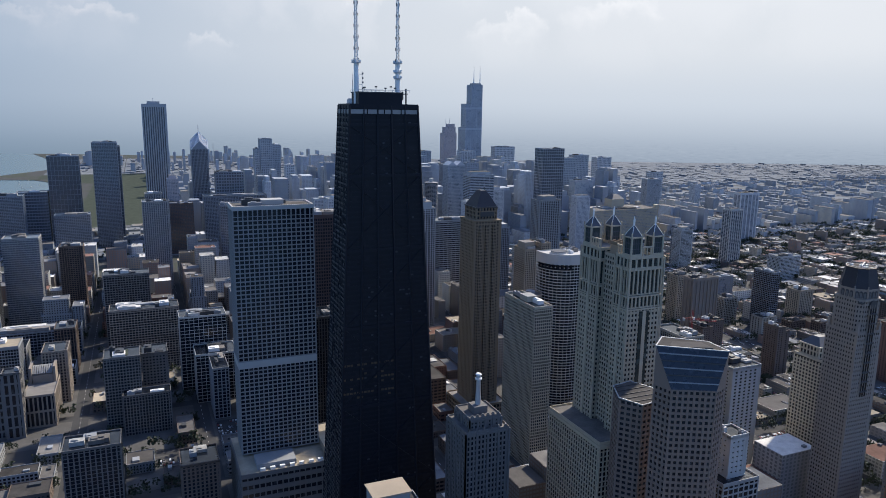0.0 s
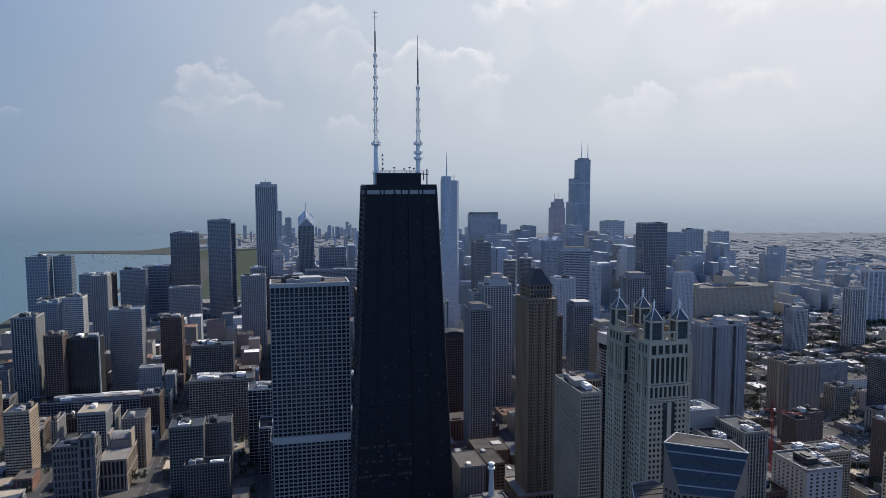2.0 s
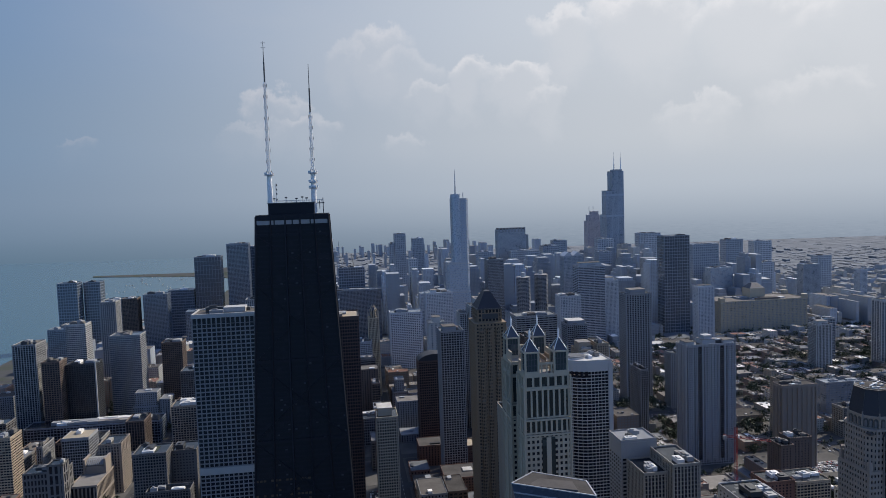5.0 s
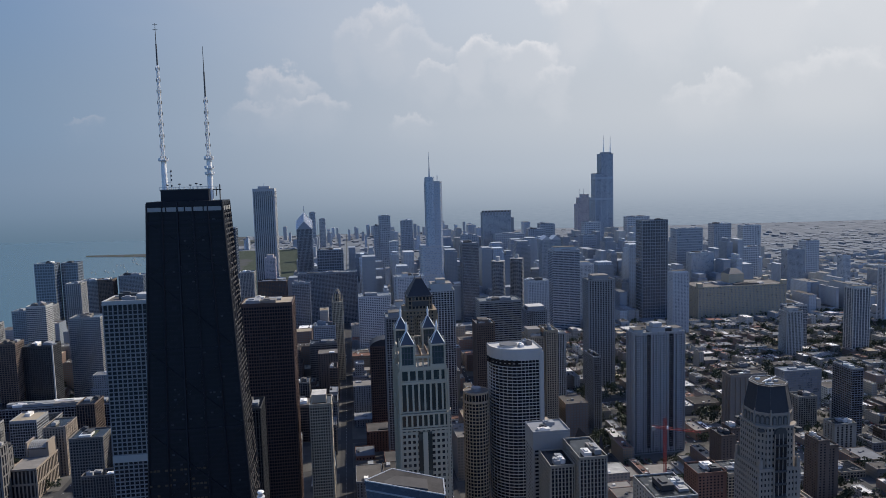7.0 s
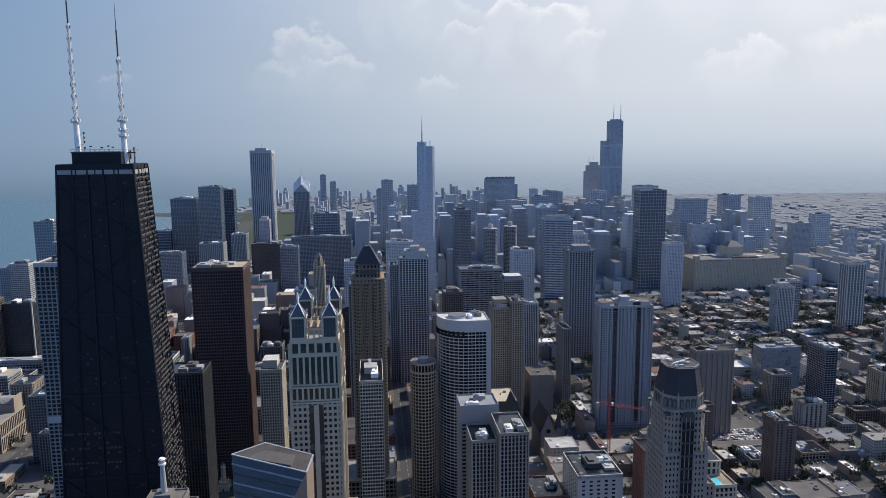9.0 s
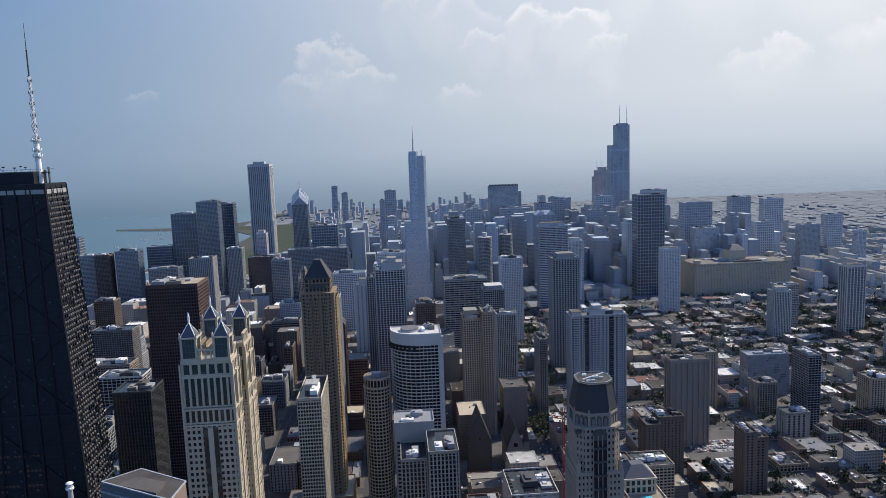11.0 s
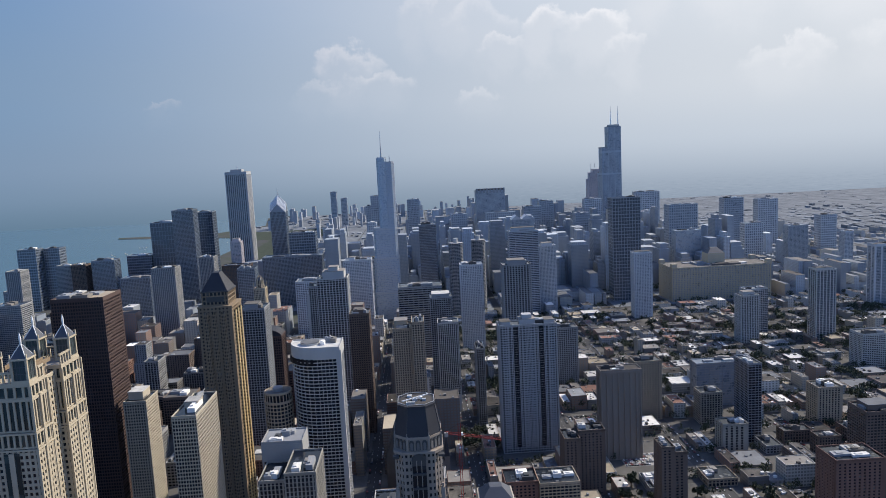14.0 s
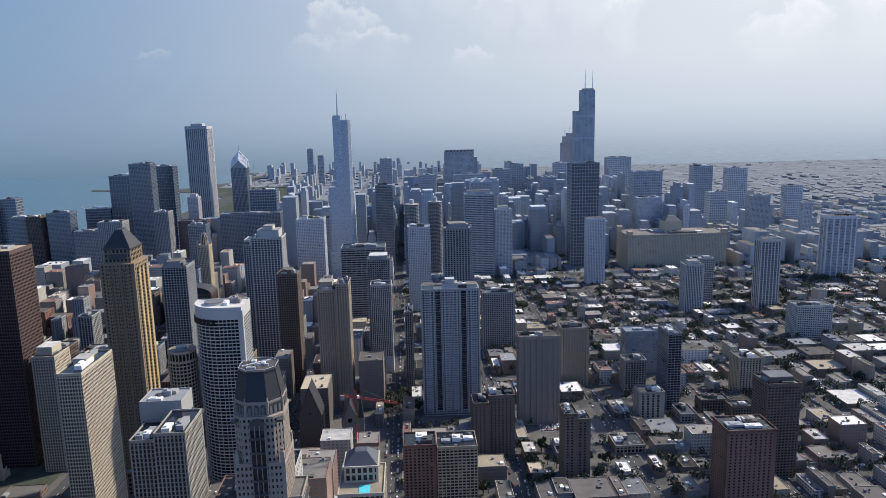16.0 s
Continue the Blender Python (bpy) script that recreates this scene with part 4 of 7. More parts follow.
# ---- the stepped stone tower with the beacon ----


def beacon_tower():
    t = thing("apartment_tower", "grey stepped limestone tower with a white beacon mast", "tower")
    keep(24, 74, -98, -50)
    for i, (a, b, c, d, z0, z1) in enumerate(((26, 72, -96, -52, 0, 58), (32, 64.5, -90, -58, 58, 128), (36.5, 60, -86, -62, 128, 136))):
        ring = rect(a, b, c, d)
        shaft(t, ring, z0, z1 - 2.4, "grey_stone", "window", 3.7, 2.6, 1.25, 1.3, 0.4, True)
        for k in range(5):
            x = a + (b - a) * k / 4
            part_boxes("pilaster", [(x - 0.7, x + 0.7, c - 0.7, c + 0.3, z0, z1 - 0.5)], "grey_stone", t)
            part_boxes("pilaster", [(a - 0.7, a + 0.3, c + (d - c) * k / 4 - 0.7, c + (d - c) * k / 4 + 0.7, z0, z1 - 0.5)], "grey_stone", t)
        prism("cornice", inset(ring, -0.25), z1 - 2.6, z1 - 1.3, "grey_stone", t)
        cap(t, ring, z1, "grey_stone", "gravel_roof", 0.9)
        for k in range(6):
            x = a + (b - a) * (k + 0.5) / 6
            part_boxes("pinnacle", [(x - 0.9, x + 0.9, c - 0.2, c + 1.4, z1, z1 + 1.8), (x - 0.5, x + 0.5, c, c + 1, z1 + 1.8, z1 + 2.8)], "grey_stone", t)
    prism("beacon_foot", rect(43, 53, -79, -69), 136, 141, "grey_stone", t)
    cylinder("beacon_mast", 2.1, 141, 159, "steel", t, 48, -74, 1.3, 12)
    cylinder("beacon_gallery", 2.4, 159, 160, "white_paint", t, 48, -74, 2.4, 12)
    cylinder("beacon_lamp", 1.7, 160, 162.5, "steel", t, 48, -74, 1.5, 12)
    cylinder("beacon_cap", 2.3, 162.5, 163.3, "white_paint", t, 48, -74, 1.6, 12)


beacon_tower()

# ---- the pale hotel with the dark mansard ----


def chamfer(x0, x1, y0, y1, c):
    return [(x0 + c, y0), (x1 - c, y0), (x1, y0 + c), (x1, y1 - c), (x1 - c, y1), (x0 + c, y1), (x0, y1 - c), (x0, y0 + c)]


def arch(name, w, h, deep, mat, parent, at, turn=0.0, label=""):
    """A round-headed panel, w wide and h high, standing upright on its sill."""
    r = w / 2
    ring = [(-r, 0), (r, 0)] + [(r * math.cos(radians(k)), h - r + r * math.sin(radians(k))) for k in range(0, 181, 30)]
    n = len(ring)
    v = [(x, -deep / 2, z) for x, z in ring] + [(x, deep / 2, z) for x, z in ring]
    me = mesh_of(name, v, [tuple(range(n)), tuple(range(2 * n - 1, n - 1, -1))] + [(k, n + k, n + (k + 1) % n, (k + 1) % n) for k in range(n)])
    me.transform(Matrix.Translation(at) @ Matrix.Rotation(turn, 4, "Z"))
    return hang(name, me, mat, parent, label=label)


def mansard_hotel():
    t = thing("hotel", "grey-brown stone hotel tower with a dark eight-sided mansard roof", "hotel")
    keep(344, 386, -132, -94)
    ring = rect(349, 376, -128, -100)
    wing = rect(375.5, 383, -124, -101)
    shaft(t, wing, 0, 150, "warm_stone", "window", 3.6, 3.2, 1.3, 1.5, 0.35)
    cap(t, wing, 151, "warm_stone")
    for z in range(20, 150, 7):
        part_boxes("balcony", [(382.8, 384.6, -121, -104, z, z + 1.0)], "dark_metal", t)
    shaft(t, ring, 0, 172, "warm_stone", "window", 3.6, 2.25, 1.2, 1.9, 0.3, True)
    cap(t, ring, 173.5, "warm_stone", "gravel_roof", 0.9)
    upper = chamfer(349.6, 375.4, -127.4, -100.6, 4.5)
    shaft(t, upper, 173, 199, "warm_stone", "window", 3.6, 2.25, 1.2, 1.9, 0.3, True)
    prism("cornice", inset(upper, -0.5), 199, 200.4, "warm_stone", t)
    # dark glazed bay up the middle of each broad front, with iron balconies
    for y, s in ((-128, -1), (-100, 1)):
        part_boxes("glass_bay", [(358.6, 366.4, min(y, y + s * 0.5), max(y, y + s * 0.5), 120, 196)], "dark_glass", t)
        for k in range(4):
            x = 358.6 + k * 2.6
            part_boxes("bay_mullion", [(x - 0.2, x + 0.2, min(y, y + s * 0.8), max(y, y + s * 0.8), 120, 196)], "warm_stone", t)
        for z in range(124, 194, 8):
            part_boxes("balcony", [(358.8, 366.2, min(y + s * 0.4, y + s * 1.5), max(y + s * 0.4, y + s * 1.5), z, z + 1.1)], "dark_metal", t)
        arch("bay_arch", 8.2, 6.6, 1.4, "dark_metal", t, (362.5, y, 193))
    # low crown storey: eight sides with pairs of dark arches in pale scrolled frames
    crown = chamfer(350.2, 374.8, -126.6, -101.4, 6.5)
    prism("crown_wall", crown, 200.4, 207.4, "warm_stone", t)
    for (xa, ya), (xb, yb) in zip(crown, crown[1:] + crown[:1]):
        turn = math.atan2(yb - ya, xb - xa)
        for q in (0.2, 0.5, 0.8):
            x, y = xa + (xb - xa) * q, ya + (yb - ya) * q
            arch("arch_window", 2.5, 5.4, 0.8, "dark_metal", t, (x, y, 201.0), turn)
            arch("arch_inset", 1.5, 4.0, 1.1, "grey_stone", t, (x, y, 201.2), turn)
        part_boxes("pinnacle", [(xa - 0.6, xa + 0.6, ya - 0.6, ya + 0.6, 200.4, 208.6), (xa - 0.3, xa + 0.3, ya - 0.3, ya + 0.3, 208.6, 210.2)], "warm_stone", t)
    prism("cornice", inset(crown, -0.5), 207.0, 208.2, "warm_stone", t)
    for x in (350.4, 374.6):
        for y in (-126.6, -101.4):
            part_boxes("corner_pier", [(x - 1.1, x + 1.1, y - 1.1, y + 1.1, 173, 180), (x - 0.5, x + 0.5, y - 0.5, y + 0.5, 180, 182)], "warm_stone", t)
            part_boxes("corner_balcony", [(x - 1.6, x + 1.6, y - 1.6, y + 1.6, 197.4, 198.6)], "dark_metal", t)
    foot, head = inset(crown, -0.2), inset(crown, 2.6)
    prism("mansard_roof", foot, 208.2, 223.2, "slate", t, head)
    for p, q in zip(foot, head):
        bar("roof_hip", (*p, 208.4), (*q, 223.3), 0.14, "dark_metal", t)
    prism("roof_rim", inset(head, -0.35), 223.2, 224.0, "slate", t)
    for p, q in zip(head, head[1:] + head[:1]):
        bar("rim_rail", (*p, 225.0), (*q, 225.0), 0.14, "steel", t)
        bar("rail_post", (*p, 223.9), (*p, 225.0), 0.1, "steel", t)
    prism("roof_well", inset(head, 1.2), 223.9, 224.2, "dark_roof", t)
    rng = random.Random(8)
    for k in range(9):
        x, y = rng.uniform(355, 367), rng.uniform(-121, -109)
        part_boxes("roof_unit", [(x, x + 2.2, y, y + 1.6, 224.1, 225.3)], rng.choice(["white_paint", "steel", "dark_metal"]), t)
    bar("crane_arm", (355, -120, 226.0), (369, -112, 226.6), 0.22, "white_paint", t)
    part_boxes("crane_post", [(361.5, 362.7, -117, -115.8, 224.1, 226.2)], "steel", t)


mansard_hotel()

# ---- the tower with the rounded corner ----


def round_tower():
    t = thing("apartment_tower", "white concrete tower with a bowed front of horizontal window bands", "tower")
    keep(238, 294, 142, 192)
    cx, cy, r = 270.3, 175, 27.2
    arc = [(cx + r * math.cos(radians(a)), cy + r * math.sin(radians(a))) for a in range(180, 271, 10)]
    ring = [(291.3, 184), (243.3, 184)] + arc + [(291.3, 148)]
    shaft(t, ring, 0, 177, "white_stone", "dark_glass", 3.3, 3.5, 0.38, 0.72, 0.9, True)
    prism("crown_wall", inset(ring, -0.1), 177, 186.5, "white_stone", t)
    for k in range(9):
        x, y = arc[k]
        part_boxes("crown_window", [(x - 1.3, x + 1.3, y - 0.95, y + 0.9, 171.8, 177.6)], "dark_glass", t)
    prism("side_wall", rect(288.3, 292.5, 147.4, 150.5), 0, 185.5, "white_stone", t)
    cap(t, ring, 187.5, "white_stone", "white_roof", 1.0)
    cylinder("roof_drum", 8.5, 187.5, 189.5, "white_stone", t, 262, 168, sides=24)
    cylinder("drum_roof", 8.9, 189.5, 190.1, "grey_roof", t, 262, 168, sides=24)
    roof_units(t, 270, 288, 156, 180, 187.5, random.Random(5), 4)


round_tower()

# ---- the gold-lit stone tower with the hipped roof ----


def hip_tower():
    t = thing("hotel_tower", "tan stone tower with west bays painted sunlit gold and a dark hipped roof", "tower")
    x0, x1, y0, y1 = 160.0, 191.5, 171.0, 207.0
    keep(155, 196, 166, 212)
    ring = rect(x0, x1, y0, y1)
    shaft(t, ring, 0, 226, "gold_stone", "window", 3.4, 3.6, 1.9, 1.7, 0.35, True)
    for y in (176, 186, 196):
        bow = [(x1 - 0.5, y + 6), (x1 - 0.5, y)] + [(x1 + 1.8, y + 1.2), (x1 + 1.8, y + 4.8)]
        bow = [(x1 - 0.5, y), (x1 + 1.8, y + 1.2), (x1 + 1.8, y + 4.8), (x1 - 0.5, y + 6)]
        # west bays take the brighter tone, sunlight painted into their colour
        shaft(t, bow, 0, 222, "sunlit_bay", "window", 3.4, 2.4, 0.75, 1.5, 0.3)
    for x in (164, 171.5, 180):
        bow = [(x, y0 + 0.5), (x + 1.2, y0 - 1.5), (x + 4.8, y0 - 1.5), (x + 6, y0 + 0.5)]
        shaft(t, bow, 0, 222, "gold_stone", "window", 3.4, 2.4, 0.7, 1.5, 0.3)
    prism("cornice", inset(ring, -0.4), 226, 227.5, "gold_stone", t)
    up = inset(ring, 3.5)
    shaft(t, up, 227.5, 240, "gold_stone", "window", 4.1, 3.6, 1.2, 1.2, 0.3, True)
    part_boxes("loggia", [(168, 184, y0 + 3.0, y0 + 3.6, 231, 236)], "dark_metal", t)
    prism("eave", inset(up, -0.6), 240, 241.2, "dark_metal", t)
    prism("hipped_roof", inset(up, 0.2), 241.2, 257.5, "slate", t, inset(up, 9.2))
    bar("spike", (172.5, 188, 257), (172.5, 188, 261), 0.2, "dark_metal", t)
    bar("spike", (178.5, 188, 257), (178.5, 188, 261), 0.2, "dark_metal", t)
    low = rect(150, 200, 164, 214)
    shaft(t, low, 0, 22, "gold_stone", "window", 4.4, 4.2, 1.4, 1.6, 0.4)
    cap(t, low, 24, "gold_stone")


hip_tower()
tower("cream gridded slab tower with a dark lift house on its roof", 168, 187.5, 56, 115, 163, "cream_stone", "dark_glass", 3.1, 2.25, 0.6, 0.95, 0.5, units=2, crown=((0.2, 0.75, 0.36, 0.6, 5.0),), roof="white_roof", name="office_tower")
tower("brown granite tower with flush dark windows", -5, 47.5, 232, 276, 231, "brown_stone", "dark_glass", 3.5, 2.6, 0.9, 1.3, 0.3, units=5, roof="buff_brick", name="office_tower", top=3)
tower("narrow cream tower with a white penthouse", 61, 84, 221, 254, 124, "cream_stone", "window", 3.2, 2.6, 1.0, 1.2, units=1, crown=((0.1, 0.75, 0.25, 0.85, 8.0),), roof="white_roof")
tower("white concrete tower with a blind top storey", 246, 276, 14, 40, 154, "concrete", "window", 3.2, 4.4, 1.4, 1.5, top=14, roof="grey_roof", units=4)
tower("grey ribbed tower stepped at the roof", 250, 269, -20, 12, 140, "rib_stone", "dark_glass", 3.2, 2.7, 1.0, 0.45, roof="gravel_roof", units=4)
tower("taller half of a grey ribbed tower", 269.5, 291, -28, 12, 148, "rib_stone", "dark_glass", 3.2, 2.7, 1.0, 0.45, roof="gravel_roof", units=4)
tower("white block with a flat roof beside the towers", 166, 196, -184, -150, 112, "concrete", "window", 4.0, 4.4, 0.9, 1.1, roof="white_roof", units=1, name="apartment_block")
pent = tower("white penthouse tower with small square windows", 175, 190, -178, -163, 140, "white_stone", "window", 3.6, 3.6, 2.2, 2.5, roof="dark_roof", units=2, base=113, split=True, name="penthouse_block")
tower("white apartment block with a slanted roof edge", 327, 361, -30, 12, 113, "white_stone", "window", 3.2, 5.6, 3.2, 1.8, 0.2, roof="white_roof", units=4, name="apartment_block")
tower("dark red brick wing behind the white block", 300, 325, -10, 25, 88, "red_brick", "window", roof="gravel_roof")


def pool_hotel():
    t = thing("hotel", "cream stone hotel with a glass hipped roof and a rooftop pool", "hotel")
    keep(390, 430, -80, -30)
    ring = rect(396, 425, -74, -34)
    shaft(t, ring, 0, 121, "cream_stone", "window", 3.4, 3.2, 1.3, 1.3, 0.35, True)
    cap(t, ring, 123, "cream_stone", "tan_roof")
    part_boxes("pool", [(409, 416, -72, -62, 122.9, 123.3)], "pool_water", t, "turquoise rooftop pool")
    up = rect(399, 421, -58, -37)
    shaft(t, up, 122.9, 133, "cream_stone", "window", 5, 3.6, 1.4, 1.4, 0.35, True)
    prism("cornice", inset(up, -0.5), 133, 134.2, "cream_stone", t)
    prism("glass_roof", inset(up, 0.3), 134.2, 141, "slate_metal", t, inset(up, 7.0))


pool_hotel()


def white_edge_tower():
    t = thing("office_tower", "grey office block with a pale curved roof rim", "tower")
    keep(425, 475, -150, -110)
    ring = [(470, -112), (428, -112), (428, -142), (440, -147), (455, -148), (470, -144)]
    shaft(t, ring, 0, 118, "concrete", "blue_glass", 3.6, 3.6, 0.8, 1.4, 0.3, True)
    cap(t, ring, 120, "white_paint", "grey_roof", 1.4, 0.8)
    prism("roof_house", rect(440, 458, -134, -120), 120, 124, "concrete", t)


white_edge_tower()


def gate_house():
    t = thing("hotel", "grey concrete hotel with a flat roof and a white sign box", "hotel")
    ring = rect(-62, -8, -138, -95)
    keep(-65, -5, -141, -92)
    shaft(t, ring, 0, 96, "grey_concrete", "dark_glass", 3.3, 3.8, 1.2, 1.2, 0.4, True)
    cap(t, ring, 98, "grey_concrete", "dark_roof")
    prism("sign_box", rect(-44, -22, -128, -112), 98, 118, "grey_concrete", t)
    part_boxes("sign_panel", [(-43, -23, -128.6, -128.05, 106, 114)], "white_paint", t)
    for k in range(6):
        part_boxes("letter_bar", [(-40 + 2.4 * k, -38.6 + 2.4 * k, -128.9, -128.6, 109, 111.4)], "dark_metal", t)
    part_boxes("sign_roof", [(-45, -21, -129, -111, 118, 118.8)], "buff_brick", t)


gate_house()
# ---- the skyline: tall landmarks downtown ----


def stepped_giant():
    t = thing("skyscraper", "dark bundled skyscraper with two white antennas", "skyscraper")
    x, y, m = 1075.5, 2186.0, 24.4
    keep(x, x + 3 * m, y, y + 3 * m)
    for i, j, h in ((0, 0, 366), (1, 0, 442), (2, 0, 442), (0, 1, 366), (1, 1, 442), (2, 1, 366), (0, 2, 270), (1, 2, 366), (2, 2, 205)):
        ring = rect(x + i * m, x + (i + 1) * m, y + j * m, y + (j + 1) * m)
        shaft(t, ring, 0, h, "hazed_metal", "hazed_window", 3.9, 4.6, 0.9, 1.4, 0.25)
        prism("tube_roof", ring, h, h + 0.8, "dark_roof", t)
        for z in (120, 262, 345):
            if z < h:
                prism("louvre_band", inset(ring, -0.15), z, z + 7, "hazed_metal", t)
    prism("roof_house", rect(x + 32, x + 68, y + 4, y + 36), 442, 449, "white_concrete", t)
    for ax, tip in ((x + 38.5, 517), (x + 66, 517)):
        cylinder("antenna_base", 2.6, 442, 468, "white_paint", t, ax, y + 12, 2.2, 10)
        cylinder("antenna", 1.5, 468, tip - 22, "white_paint", t, ax, y + 12, 1.1, 8)
        cylinder("antenna_tip", 0.7, tip - 22, tip, "steel", t, ax, y + 12, 0.3, 6)


stepped_giant()


def ribbed_giant():
    t = thing("skyscraper", "tall square tower with white vertical granite ribs", "skyscraper")
    ring = rect(-145, -87, 1472, 1530)
    keep(-145, -87, 1472, 1530)
    shaft(t, ring, 0, 338, "white_granite", "navy_glass", 338, 5.27, 2.5, 0.0, 0.9, True)
    prism("top_wall", inset(ring, -0.1), 338, 345, "white_granite", t)
    prism("roof_deck", inset(ring, 1), 345, 345.6, "gravel_roof", t)
    prism("roof_house", rect(-132, -102, 1484, 1515), 345.6, 352, "white_granite", t)
    bar("mast", (-117, 1500, 352), (-117, 1500, 360), 0.5, "steel", t)


ribbed_giant()


def gem_tower():
    """Square shaft under a four-sided rhombic roof: a gable in each wall, a rhomb over each corner."""
    t = thing("skyscraper", "slate granite tower with a rhombic chevron top and spire", "skyscraper")
    ring = rect(-33, 9, 1476, 1512)
    keep(-33, 9, 1476, 1512)
    shaft(t, ring, 0, 231, "slate_panel", "navy_glass", 7.8, 3.6, 1.0, 0.8, 0.3)
    cx, cy, low, mid, high = -12, 1494, 231.0, 253.5, 276.0
    corner = [Vector((x, y, low)) for x, y in ring]
    gable = [Vector(((corner[k].x + corner[k - 3].x) / 2, (corner[k].y + corner[k - 3].y) / 2, mid)) for k in range(4)]
    apex = Vector((cx, cy, high))
    for k in range(4):
        nxt = (k + 1) % 4
        hang("gable", mesh_of("gable", [tuple(p) for p in (corner[k], corner[nxt], gable[k])], [(0, 1, 2)]), "slate_panel", t)
        rhomb = hang("roof_rhomb", mesh_of("roof_rhomb", [tuple(p) for p in (corner[k], gable[k], apex, gable[k - 1])], [(0, 1, 2, 3)]), "grey_granite", t)
        for a, b in ((corner[k], gable[k]), (corner[k], gable[k - 1]), (gable[k], apex)):
            bar("roof_edge", tuple(a), tuple(b), 0.8, "white_paint", t)
        for q in range(1, 7):
            f = q / 7
            bar("roof_rib", tuple(corner[k].lerp(gable[k], f)), tuple(gable[k - 1].lerp(apex, f)), 0.5, "white_paint", rhomb)
    bar("spire", (cx, cy, high), (cx, cy, 294), 0.6, "steel", t)
    bar("side_mast", (24, 1500, 175), (24, 1500, 245), 0.5, "steel", t)


gem_tower()


def river_spire():
    t = thing("skyscraper", "silver glass tower stepping up to a slim spire", "skyscraper")
    keep(268, 326, 1090, 1135)

    def lozenge(x0, x1, y0, y1, c=5):
        return [(x0 + c, y0), (x1 - c, y0), (x1, y0 + c), (x1, y1 - c), (x1 - c, y1), (x0 + c, y1), (x0, y1 - c), (x0, y0 + c)]

    for ring, z0, z1 in ((lozenge(264, 328, 1088, 1136), 0, 62), (lozenge(268, 324, 1090, 1134), 62, 140), (lozenge(270, 323, 1091, 1132), 140, 206), (lozenge(285, 323, 1093, 1126), 206, 352), (lozenge(286, 306, 1095, 1120), 352, 362)):
        shaft(t, ring, z0, z1, "steel", "spire_glass", 3.9, 3.8, 0.35, 0.9, 0.2)
        prism("tier_roof", inset(ring, 0.4), z1, z1 + 1.2, "steel", t)
        prism("tier_rim", inset(ring, -0.3), z1 - 3.2, z1 - 1.0, "steel", t)
    bay = [(286, 1120), (285.5, 1097), (288, 1092.4), (292, 1090.6), (299, 1090.6), (303, 1092.4), (305, 1096), (305, 1120)]
    shaft(t, bay[::-1], 207, 361, "spire_glass", "spire_glass", 3.9, 3.8, 0.25, 0.5, 0.2)
    # floor edges of the broad western half
    half = [(305.2, 1092.8), (318, 1092.8), (323.2, 1098), (323.2, 1121), (318, 1126.2), (305.2, 1126.2)]
    for z in np.arange(210, 350, 7.8):
        prism("floor_edge", half, z, z + 2.2, "hazed_metal", t)
    cylinder("spire", 2.2, 362, 385, "steel", t, 296, 1106, 1.2, 10)
    cylinder("spire_tip", 1.1, 385, 420, "steel", t, 296, 1106, 0.25, 8)
    bar("roof_mast", (314, 1108, 352), (314, 1108, 366), 0.8, "steel", t)


river_spire()


def granite_pair():
    t = thing("skyscraper", "pinkish granite tower with a stepped crown and slim masts", "skyscraper")
    keep(1077, 1136, 2410, 2460)
    for a, b, z0, z1 in ((1077, 1136, 0, 240), (1083, 1131, 240, 266), (1095, 1126, 266, 280)):
        ring = rect(a, b, 2410, 2410 + (b - a) * 0.8)
        shaft(t, ring, z0, z1, "pink_granite", "hazed_window", 3.9, 3.8, 1.6, 1.5, 0.3)
        prism("tier_roof", inset(ring, -0.3), z1, z1 + 1.5, "pink_granite", t)
    for x in (1088, 1106):
        bar("mast", (x, 2420, 266), (x, 2420, 304), 0.6, "steel", t)


granite_pair()


def crowned_block():
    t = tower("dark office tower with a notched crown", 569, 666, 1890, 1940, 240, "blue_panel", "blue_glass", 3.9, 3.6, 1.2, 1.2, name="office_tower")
    for k in range(9):
        part_boxes("crown_pier", [(2 + 11.2 * k, 7.5 + 11.2 * k, -0.3, 1.2, 232, 248)], "grey_concrete", t)
    prism("crown_wall", rect(4, 93, 4, 46), 240, 246, "dark_metal", t)
    prism("shoulder", rect(97, 108, 4, 46), 0, 222, "grey_concrete", t)


crowned_block()
for x, y, label in ((452, 1108, "round concrete tower with petal balconies"), (506, 1147, "second round concrete tower with petal balconies")):
    t = thing("apartment_tower", label, "tower", group="round twin towers")
    keep(x - 20, x + 20, y - 20, y + 20)
    ring = [(x + 16.5 * math.cos(2 * math.pi * k / 20), y + 16.5 * math.sin(2 * math.pi * k / 20)) for k in range(20)]
    shaft(t, ring, 0, 163, "grey_concrete", "navy_glass", 3.2, 5.2, 0.5, 1.1, 1.2)
    prism("roof_deck", ring, 163, 164, "concrete", t)
    cylinder("lift_core", 5, 164, 174, "white_concrete", t, x, y, 5, 14)


